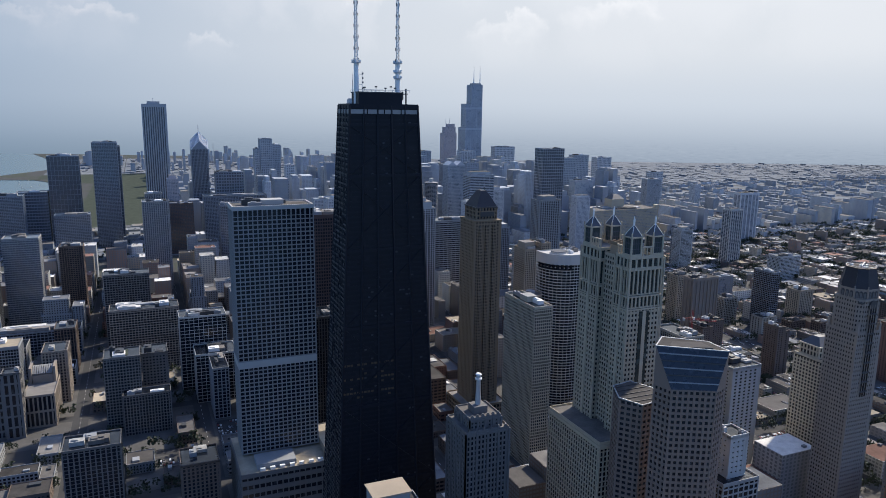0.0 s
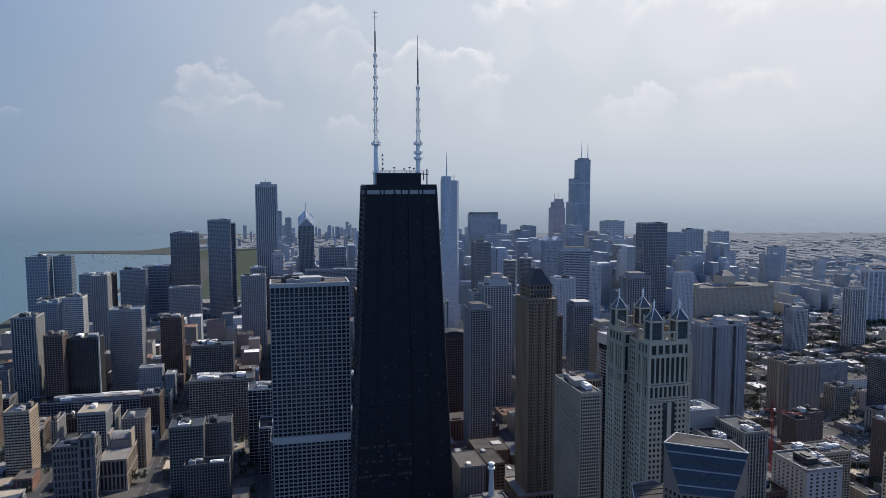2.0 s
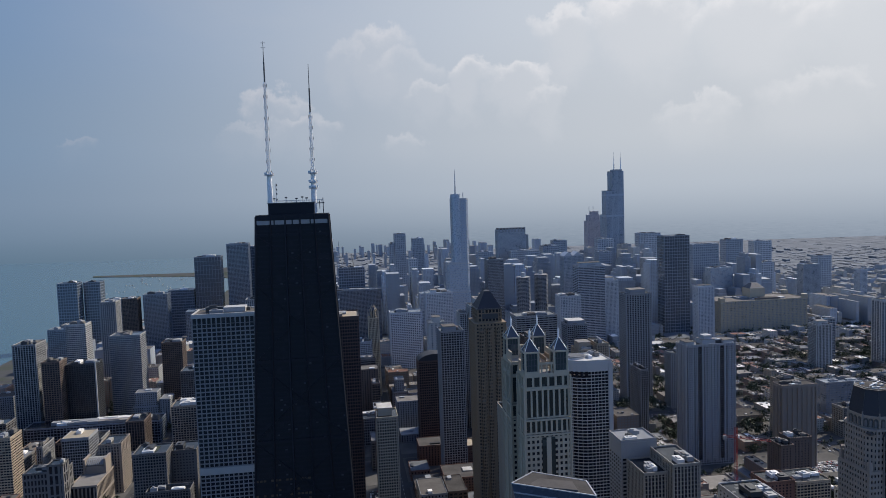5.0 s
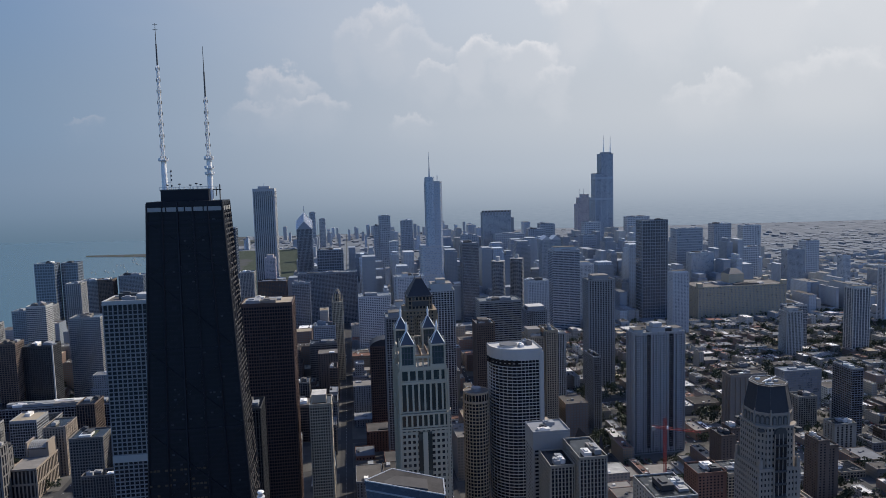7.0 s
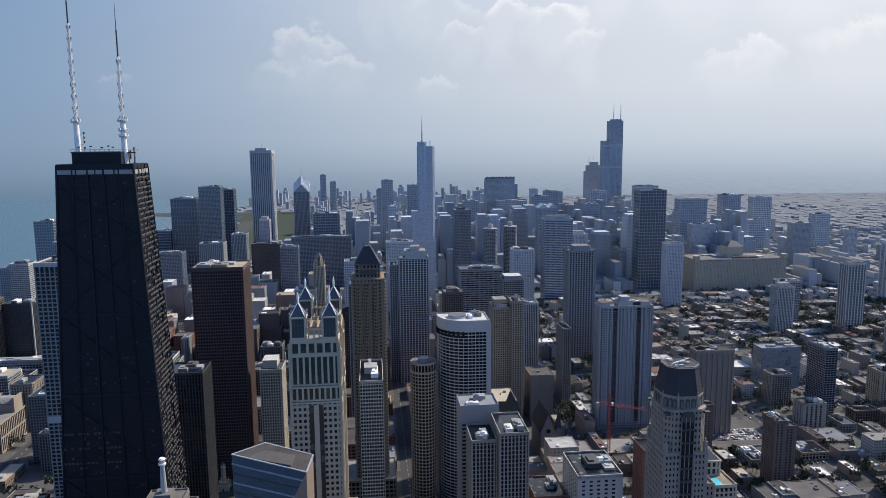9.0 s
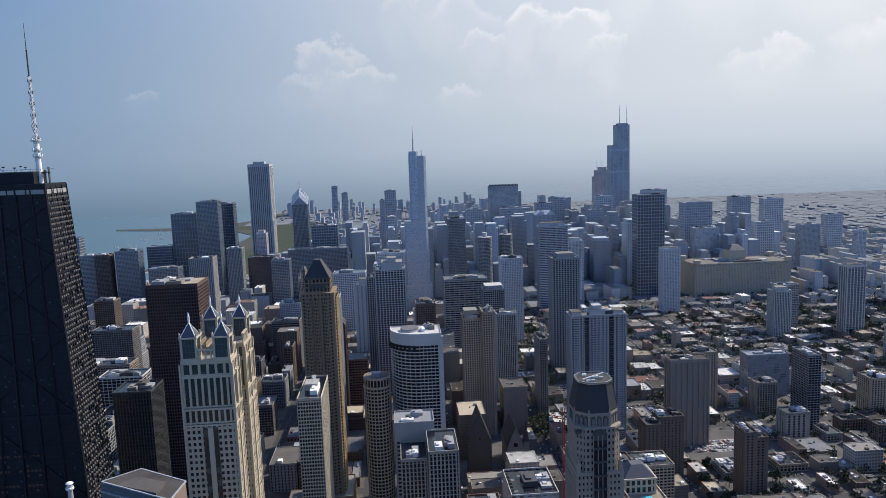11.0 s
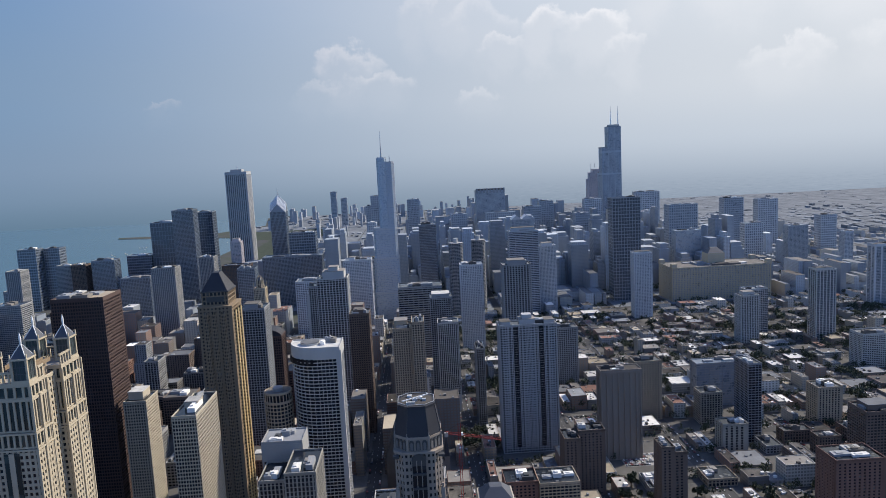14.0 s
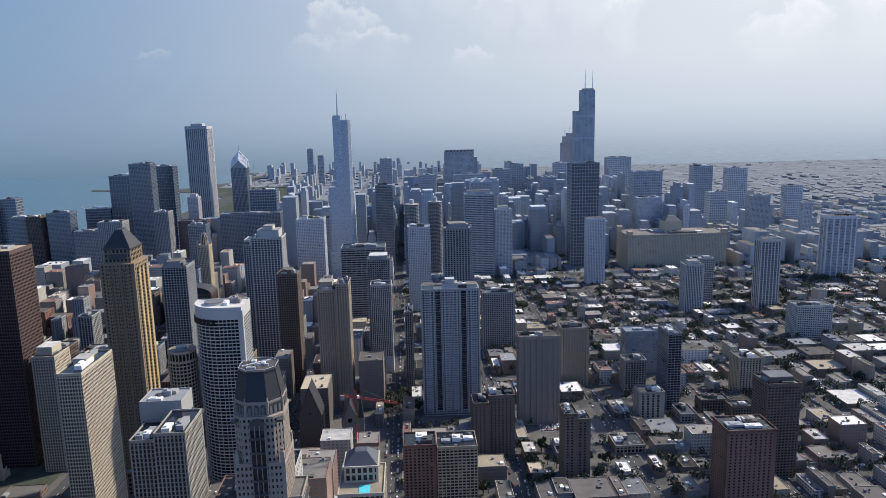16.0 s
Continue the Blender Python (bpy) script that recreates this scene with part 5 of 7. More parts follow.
def mart():
    t = thing("trade_hall", "huge pale limestone block with corner turrets", "hall")
    keep(941, 1178, 1095, 1200)
    ring = rect(945, 1176, 1100, 1190)
    shaft(t, ring, 0, 76, "pale_stone", "hazed_window", 4.2, 3.6, 1.8, 1.3, 0.3)
    cap(t, ring, 78, "pale_stone", "gravel_roof", 1.2)
    for x in (950, 1171):
        for y in (1105, 1185):
            prism("corner_turret", rect(x - 6, x + 6, y - 6, y + 6), 77, 88, "pale_stone", t)
    prism("mid_tower", rect(1040, 1080, 1130, 1165), 77, 104, "pale_stone", t)
    prism("mid_roof", rect(1040, 1080, 1130, 1165), 104, 116, "slate_metal", t, rect(1052, 1068, 1142, 1153))
    roof_units(t, 960, 1160, 1105, 1185, 78, random.Random(3), 8)


mart()

# ---- named towers north of the river ----
tower("slender black glass slab by the river", 371, 410, 1125, 1165, 206, "slate_panel", "navy_glass", 3.7, 2.2, 0.4, 0.9, name="office_tower", units=2, roof="white_roof")
tower("slim grey glass apartment tower with stacked bays", 150, 180, 357, 390, 186, "grey_concrete", "window", 3.1, 3.4, 0.9, 0.9, crown=((0.15, 0.7, 0.2, 0.8, 5),))
tower("tall white gridded apartment tower", 219, 263, 528, 564, 190, "white_stone", "dark_glass", 3.4, 4.4, 1.2, 1.0, crown=((0.2, 0.9, 0.1, 0.9, 10), (0.4, 0.7, 0.2, 0.7, 16)))
tower("lower white wing beside the gridded tower", 205, 218.5, 540, 570, 178, "white_stone", "window", 3.1, 3.4, 1.0, 1.0)
tower("dark brown brick apartment tower", 274, 300, 415, 447, 160, "brown_brick", "window", 3.0, 2.9, 1.1, 1.2, crown=((0.2, 0.7, 0.2, 0.8, 4),))
tower("white gridded residential tower near the river", 209, 267, 1000, 1042, 150, "hazed_panel", "hazed_window", 3.2, 3.6, 1.0, 1.1, crown=((0.2, 0.4, 0.2, 0.7, 6),))
tower("tan apartment tower with stacked corner balconies", 331, 354, 362, 394, 150, "buff_brick", "window", 3.0, 3.0, 1.2, 1.1, crown=((0.1, 0.8, 0.2, 0.8, 9),))
tower("taller tan half of the balcony tower", 354.5, 370, 358, 394, 158, "buff_brick", "window", 3.0, 3.0, 1.2, 1.1)
tower("dark slab with a pale ribbed narrow side", 436, 447, 410, 448, 106, "slate_panel", "dark_glass", 3.1, 3.0, 0.9, 0.7, units=3)
tower("slim tower with tall white piers", 389, 418, 478, 506, 127, "white_concrete", "window", 3.2, 2.7, 1.0, 0.5, base=24)


def slab_tower():
    """A wide pale slab: two glazed strips, paired fins and stacked balconies between them."""
    t = tower("wide pale slab tower with blue glass strips and stacked balconies", 457.5, 524.5, 322, 346, 156, "white_granite", "dark_glass", 2.9, 3.35, 0.9, 1.0, 0.6, split=False, units=2)
    for y, s in ((0, -1), (24, 1)):
        for a in (15.8, 45.7):
            part_boxes("glass_strip", [(a, a + 6.0, min(y, y + s * 0.5), max(y, y + s * 0.5), 8, 154)], "dark_glass", t, "dark blue glass strip")
            tagged(part_boxes("strip_sill", [(a, a + 6.0, min(y, y + s * 0.65), max(y, y + s * 0.65), z, z + 0.3) for z in np.arange(11, 153, 2.9)], "steel", t), kind="stuff")
        for x in (0, 3.1, 9.0, 15.0, 22.0, 25.9, 31.8, 35.1, 41.1, 44.9, 52.0, 57.9, 63.9, 66.3):
            part_boxes("fin", [(x, x + 0.75, min(y, y + s * 1.3), max(y, y + s * 1.3), 4, 157.4)], "white_granite", t)
        for a, b in ((3.9, 9.0), (26.7, 31.8), (35.9, 41.1), (58.7, 63.9)):
            tagged(part_boxes("balcony_rail", [(a, b, min(y, y + s * 1.1), max(y, y + s * 1.1), z, z + 0.95) for z in np.arange(8, 153, 2.9)], "white_granite", t), kind="stuff")
    for x, s in ((0, -1), (67, 1)):
        for k in range(5):
            y = 1 + 5.3 * k
            part_boxes("fin", [(min(x, x + s), max(x, x + s), y, y + 0.7, 4, 157)], "white_granite", t)
    for a, b, h in ((2, 13.5, 160), (24.5, 42.5, 162), (53.5, 65, 160)):
        prism("penthouse", rect(a, b, 4, 20), 156, h, "white_granite", t)
        prism("penthouse_roof", rect(a - 0.4, b + 0.4, 3.6, 20.4), h, h + 0.5, "gravel_roof", t)
    prism("lift_house", rect(28, 39, 6, 18), 162.5, 167, "white_granite", t)


slab_tower()
tower("broad office block with strip windows", 330, 404, 690, 735, 142, "concrete", "window", 3.8, 8.0, 0.5, 1.9, units=5, name="office_block")
tower("dark glass tower with a white roof rim", 381, 414, 562, 594, 147, "slate_panel", "dark_glass", 3.2, 3.4, 0.9, 1.0, crown=((0.1, 0.9, 0.1, 0.9, 5),), roof="white_roof")
tower("grey concrete apartment tower", 442, 483, 790, 824, 159, "hazed_panel", "hazed_window", 3.1, 3.2, 1.1, 0.9)
tower("tan ribbed apartment tower", 498, 543, 608, 640, 183, "grid_stone", "dark_glass", 3.1, 4.4, 1.9, 1.0, 0.6, crown=((0.2, 0.8, 0.15, 0.85, 7),))
tower("pale mid-height apartment slab", 553, 603, 560, 584, 90, "concrete", "window", 3.0, 3.3, 1.2, 1.1)
tower("white ribbed apartment tower", 636, 675, 1080, 1112, 149, "hazed_panel", "hazed_window", 3.1, 3.3, 1.1, 0.8, crown=((0.2, 0.8, 0.2, 0.8, 6),))
tower("banded glass office tower", 567, 631, 1050, 1090, 188, "blue_panel", "navy_glass", 3.9, 12.0, 0.5, 1.7, name="office_tower", crown=((0.1, 0.9, 0.2, 0.8, 7),))
tower("dark glass slab over the far bank", 822, 888, 1145, 1187, 243, "slate_panel", "navy_glass", 7.8, 6.6, 1.2, 1.6, name="office_tower")
tower("slim pale apartment tower", 817, 855, 968, 996, 137, "hazed_panel", "hazed_window", 3.1, 3.4, 1.4, 0.9, crown=((0.1, 0.95, 0.2, 0.8, 3),))
tower("white ribbed tower with a stepped top", 934, 967, 730, 757, 86, "white_concrete", "window", 3.1, 2.9, 1.3, 0.6, crown=((0.2, 0.8, 0.2, 0.8, 6),))
tower("grey glass tower behind the ribbed one", 958, 1000, 765, 790, 90, "steel", "navy_glass", 3.3, 3.4, 0.4, 0.8, name="office_tower")
tower("white tower with blue glass bays", 1064, 1100, 720, 747, 127, "white_concrete", "navy_glass", 3.1, 6.2, 1.6, 0.6, crown=((0.1, 0.9, 0.2, 0.8, 3),))
tower("pale framed tower with a glass front", 1314, 1379, 940, 967, 133, "hazed_panel", "blue_glass", 3.2, 12, 3.0, 0.5, top=5)
tower("white gridded apartment block", 1044, 1100, 556, 590, 53, "white_concrete", "window", 3.0, 3.4, 0.9, 1.2, split=True)
tower("blind ribbed concrete slab", 566, 613, 285, 306, 106, "rib_brown", "rib_brown", 104, 6.6, 1.8, 1.0, 1.3, top=3, roof="dark_roof", split=True)
tower("buff brick apartment tower", 640, 676, 400, 426, 79, "buff_brick", "window", 3.0, 3.6, 1.6, 1.2)
tower("slim dark blue glass apartment tower", 748, 764, 310, 348, 96, "slate_panel", "dark_glass", 3.1, 3.6, 0.4, 0.8, units=4)
tower("plain blue-grey glass block with a flat roof", 736, 796, 436, 460, 60, "grid_stone", "blue_glass", 3.6, 6.0, 0.4, 0.8)
tower("grey gridded apartment block", 716, 744, 372, 396, 42, "rib_stone", "window", 3.0, 3.4, 1.0, 0.9, split=True)
tower("pale corner block with blind panels", 706, 736, 284, 306, 34, "rib_stone", "window", 3.2, 6, 3.2, 0.8, split=True)
tower("buff ribbed apartment block", 851, 882, 342, 370, 50, "buff_brick", "window", 3.0, 3.8, 1.9, 0.9, split=True)
tower("long white-roofed loft block", 786, 820, 300, 318, 15, "brown_brick", "window", 3.6, 3.4, 1.2, 1.0, roof="white_roof", name="loft_block", category="building", units=4)
tower("dark brick loft block with a red roof", 806, 832, 262, 280, 22, "brown_brick", "window", 3.4, 3.4, 1.2, 1.0, roof="red_roof", name="loft_block", category="building", units=2)
tower("dark brick loft block with a white roof", 855, 886, 284, 312, 18, "brown_brick", "window", 3.4, 3.4, 1.2, 1.0, roof="white_roof", name="loft_block", category="building", units=3)
tower("low block with a pale tan roof deck", 656, 688, 206, 236, 8, "buff_brick", "window", 3.4, 3.8, 1.2, 1.0, roof="tan_roof", name="shed", category="building", units=3)
tower("low shed with a white felt roof", 592, 626, 198, 234, 7, "concrete", "window", 3.4, 3.8, 1.2, 1.0, roof="white_roof", name="shed", category="building", units=6)
tower("low hall under a green planted roof", 753, 772, 276, 306, 9, "concrete", "window", 3.4, 3.8, 1.2, 1.0, roof="grass", name="hall", category="building", units=1)
keep(588, 650, 266, 300, 0)
tower("brown brick apartment tower with bay strips", 782, 815, 142, 172, 96, "brown_brick", "window", 2.9, 3.2, 0.9, 1.3, crown=((0.15, 0.85, 0.2, 0.8, 5),), roof="grey_roof")
tower("dark red brick tower with a flat roof", 718, 762, 84, 116, 78, "red_brick", "window", 2.9, 4.2, 2.6, 1.4, roof="red_roof", units=5)
tower("dark brown brick slab", 505, 521, 196, 222, 66, "brown_brick", "window", 2.9, 4.2, 2.4, 1.5, split=True)
tower("taller dark brown brick slab", 521.5, 549, 205, 225, 70, "brown_brick", "window", 2.9, 4.2, 2.4, 1.5, roof="white_roof", split=True)
tower("red brick apartment block with terraces", 434, 464, 112, 140, 64, "red_brick", "window", 2.9, 3.8, 1.8, 1.3, roof="tan_roof", split=True)
tower("buff balconied apartment block", 464.5, 501, 110, 142, 62, "buff_brick", "window", 2.9, 3.6, 0.7, 1.1, roof="grey_roof", split=True, units=5)
tower("slim brown brick tower", 589, 602, 152, 175, 70, "brown_brick", "window", 2.9, 4.0, 2.3, 1.4, split=True)
tower("lower brown brick tower beside it", 602.5, 616, 157, 178, 62, "brown_brick", "window", 2.9, 4.0, 2.3, 1.4, split=True)
tower("tan apartment tower with glass bays", 262, 282, 214, 240, 118, "gold_stone", "window", 3.0, 2.8, 1.2, 0.9, split=True)


def drum_tower():
    t = thing("office_tower", "round tan stone office tower with a grid of dark windows", "tower")
    cx, cy, r = 228.5, 169.0, 13.2
    keep(cx - r, cx + r, cy - r, cy + r)
    ring = [(cx + r * math.cos(2 * math.pi * k / 24), cy + r * math.sin(2 * math.pi * k / 24)) for k in range(24)]
    shaft(t, ring, 0, 134, "buff_brick", "dark_glass", 3.5, 3.2, 0.8, 1.0, 0.5, True)
    prism("cornice", inset(ring, -0.4), 134, 135.4, "buff_brick", t)
    shaft(t, inset(ring, 0.4), 135.4, 143, "buff_brick", "dark_glass", 7.6, 3.2, 0.7, 0.6, 0.5, True)
    cap(t, inset(ring, 0.3), 144, "buff_brick", "gravel_roof", 0.8)
    cylinder("lift_house", 5.0, 144, 147.5, "grey_concrete", t, cx, cy, 5.0, 18)


drum_tower()
tower("dark ribbed office tower beside the mall", -14, 21, 150, 186, 146, "dark_metal", "dark_glass", 3.6, 2.6, 0.9, 0.3, 0.6, name="office_tower", units=3, roof="dark_roof")
tower("white gridded office slab", 123, 187, 900, 942, 127, "hazed_panel", "navy_glass", 3.5, 4.2, 1.5, 1.5, name="office_tower")
tower("pale tower with a notched blind top", 176, 205, 700, 730, 138, "white_concrete", "hazed_window", 3.2, 7, 4.5, 0.8, crown=((0.3, 0.75, 0.2, 0.8, 9),))
tower("grey slab behind the avenue", 42, 79, 740, 772, 104, "blue_panel", "navy_glass", 3.4, 3.2, 0.9, 1.2, name="office_tower")
tower("lower strip-windowed office block", 36, 82, 690, 720, 84, "grey_stone", "window", 3.6, 9, 0.5, 1.7, name="office_block")
tower("grey office slab beside the white grid", 211, 285, 1140, 1172, 132, "hazed_panel", "hazed_window", 3.4, 3.4, 0.9, 1.3, name="office_tower")


def arched_tower():
    t = tower("dark granite tower with a rounded barrel top", 132, 177, 460, 492, 126, "brown_stone", "dark_glass", 3.6, 3.0, 0.9, 1.2, name="office_tower", units=0)
    arc = [(22.5 + 22.5 * math.cos(radians(a)), 125 + 11 * math.sin(radians(a))) for a in range(0, 181, 15)]
    v = [(x, 2, z) for x, z in arc] + [(x, 30, z) for x, z in arc]
    n = len(arc)
    f = [(i, i + 1, n + i + 1, n + i) for i in range(n - 1)] + [tuple(range(n - 1, -1, -1)), tuple(range(n, 2 * n))]
    hang("barrel_roof", mesh_of("barrel_roof", v, f), "slate", t)


arched_tower()



def gothic_tower():
    t = tower("slim pale gothic stone tower with a pinnacled crown", 74, 94, 760, 782, 142, "tan_stone", "window", 3.4, 2.6, 1.1, 0.9, units=0, name="office_tower")
    up = chamfer(4, 16, 5, 17, 3)
    shaft(t, up, 142, 156, "tan_stone", "window", 7.0, 2.4, 0.9, 0.8, 0.3)
    prism("crown_roof", inset(up, 0.4), 156, 165, "slate_metal", t, inset(up, 4.6))
    for x, y in ((1, 1), (19, 1), (19, 21), (1, 21)):
        prism("pinnacle", rect(x - 0.9, x + 0.9, y - 0.9, y + 0.9), 142, 154, "tan_stone", t, rect(x - 0.15, x + 0.15, y - 0.15, y + 0.15))
    for x, y in up:
        bar("flying_rib", (x, y, 156), (10 + (x - 10) * 0.4, 11 + (y - 11) * 0.4, 164), 0.3, "tan_stone", t)


gothic_tower()


def gabled_tower():
    t = tower("grey office tower under twin pale gables", 602, 652, 1264, 1300, 194, "blue_panel", "blue_glass", 3.8, 3.4, 0.9, 1.1, units=0, name="office_tower")
    for a in (0, 25):
        v = [(a, 0, 194.8), (a + 25, 0, 194.8), (a + 12.5, 0, 205), (a, 36, 194.8), (a + 25, 36, 194.8), (a + 12.5, 36, 205)]
        hang("gable", mesh_of("gable", v, [(0, 1, 2), (5, 4, 3), (0, 2, 5, 3), (1, 4, 5, 2), (0, 3, 4, 1)]), "hazed_panel", t)


gabled_tower()


def church(label, x0, x1, y0, y1, eaves, ridge, wall, roof, spire=0.0, rose_size=2.6):
    """A gabled nave with its ridge running north to south."""
    t = thing("church", label, "church")
    t.location = (x0, y0, 0)
    keep(x0, x1, y0, y1, 0)
    w, d, m = x1 - x0, y1 - y0, (x1 - x0) / 2
    v = [(0, 0, 0), (w, 0, 0), (w, d, 0), (0, d, 0), (0, 0, eaves), (w, 0, eaves), (w, d, eaves), (0, d, eaves), (m, 0, ridge), (m, d, ridge)]
    hang("nave", mesh_of("nave", v, [(3, 2, 1, 0), (0, 1, 5, 8, 4), (2, 3, 7, 9, 6), (1, 2, 6, 5), (3, 0, 4, 7), (4, 8, 9, 7), (5, 6, 9, 8)]), wall, t)
    for s in (-1, 1):
        a = m + s * (m + 0.6)
        q = [(a, -0.6, eaves - 0.5), (m, -0.6, ridge + 0.1), (m, d + 0.6, ridge + 0.1), (a, d + 0.6, eaves - 0.5)]
        hang("roof_slope", mesh_of("roof_slope", q + [(x, y, z + 0.5) for x, y, z in q], [(0, 1, 2, 3), (7, 6, 5, 4), (0, 4, 5, 1), (1, 5, 6, 2), (2, 6, 7, 3), (3, 7, 4, 0)]), roof, t)
    rose = [(m + rose_size * math.cos(k * 0.5236), eaves + 2 + rose_size * math.sin(k * 0.5236)) for k in range(12)]
    hang("rose_window", mesh_of("rose_window", [(x, -0.12, z) for x, z in rose] + [(x, 0.3, z) for x, z in rose], [tuple(range(12)), tuple(range(23, 11, -1))] + [(k, 12 + k, 12 + (k + 1) % 12, (k + 1) % 12) for k in range(12)]), "dark_glass", t)
    for k in range(6):
        y = d * (k + 0.5) / 6
        part_boxes("lancet", [(w - 0.2, w + 0.12, y - 0.8, y + 0.8, 4, eaves - 2)], "dark_glass", t)
        part_boxes("buttress", [(w - 0.1, w + 1.4, y + d / 12 - 0.6, y + d / 12 + 0.6, 0, eaves - 1)], wall, t)
    if spire:
        prism("bell_tower", rect(w, w + 6, 0, 6), 0, spire * 0.6, wall, t)
        prism("spire", rect(w - 0.2, w + 6.2, -0.2, 6.2), spire * 0.6, spire, roof, t, rect(w + 2.8, w + 3.2, 2.8, 3.2))


church("grey stone gabled church with a dark slate roof", 366, 384, 246, 292, 30, 52, "grey_stone", "slate", 58)
church("steep-roofed dark block with a pale side", 322, 346, 236, 262, 44, 76, "dark_metal", "slate", rose_size=0.9)


def tower_crane():
    t = thing("tower_crane", "red lattice tower crane standing over a building site", "crane")
    keep(392, 398, 97, 103, 0)
    x, y, top = 395.0, 100.0, 119.0
    for sx in (-1, 1):
        for sy in (-1, 1):
            bar("mast_leg", (x + sx, y + sy, 0), (x + sx, y + sy, top + 8), 0.16, "crane_red", t)
    z, k = 0, 0
    while z < top + 5:
        s = 1 if k % 2 else -1
        bar("mast_lace", (x - s, y - 1, z), (x + s, y - 1, z + 5), 0.09, "crane_red", t)
        bar("mast_lace", (x + 1, y - s, z), (x + 1, y + s, z + 5), 0.09, "crane_red", t)
        z, k = z + 5, k + 1
    part_boxes("cab", [(x + 1, x + 3, y - 1, y + 1, top - 2.6, top)], "white_paint", t)
    part_boxes("counterweight", [(x - 13, x - 10, y - 1, y + 1, top - 3, top + 0.5)], "concrete", t)
    for dy in (-0.8, 0.8):
        bar("jib_chord", (x - 13, y + dy, top), (x + 36, y + dy, top - 9), 0.16, "crane_red", t)
    bar("jib_chord", (x - 13, y, top + 1.8), (x + 36, y, top - 7.4), 0.16, "crane_red", t)
    for k in range(16):
        a = x - 12 + 3 * k
        z = top - (a - x + 13) * 9 / 49
        bar("jib_lace", (a, y - 0.8, z), (a + 1.5, y, z + 1.6), 0.09, "crane_red", t)
        bar("jib_lace", (a + 1.5, y, z + 1.6), (a + 3, y + 0.8, z - 0.5), 0.09, "crane_red", t)
    bar("tie", (x, y, top + 8), (x + 26, y, top - 5.4), 0.1, "dark_metal", t)
    bar("tie", (x, y, top + 8), (x - 12, y, top + 1.8), 0.1, "dark_metal", t)


tower_crane()

def water_tower(x, y, h):
    """A small castellated stone water tower in a square."""
    t = thing("water_tower", "small pale limestone castellated water tower in a square", "tower")
    t.location = (x, y, 0.1)
    keep(x - 14, x + 60, y - 22, y + 30, 0)
    for i, (r, z0, z1) in enumerate(((5.4, 0, 5), (3.9, 5, 8.5))):
        prism("stone_tier", rect(-r, r, -r, r), z0, z1, "tan_stone", t)
        prism("battlement", rect(-r - 0.3, r + 0.3, -r - 0.3, r + 0.3), z1 - 0.8, z1 + 0.6, "tan_stone", t)
        for sx in (-1, 1):
            for sy in (-1, 1):
                cylinder("corner_turret", 0.9, z0, z1 + 2.6, "tan_stone", t, sx * r, sy * r, 0.7, 8)
    cylinder("octagonal_shaft", 2.7, 8.5, h - 6, "tan_stone", t, 0, 0, 2.2, 8)
    cylinder("gallery", 3.0, h - 6, h - 5, "tan_stone", t, 0, 0, 3.0, 8)
    cylinder("lantern", 1.9, h - 5, h - 2, "tan_stone", t, 0, 0, 1.8, 8)
    cylinder("cupola", 2.1, h - 2, h, "slate_metal", t, 0, 0, 0.3, 8)
    part_boxes("door", [(-0.9, 0.9, -5.5, -5.2, 0, 3)], "dark_metal", t)


water_tower(21, 212, 30.0)
tagged(part_boxes("lawn", [(8, 79, 192, 240, 0.05, 0.2)], "grass", None), "small green square round a stone tower", "lawn", kind="structure")

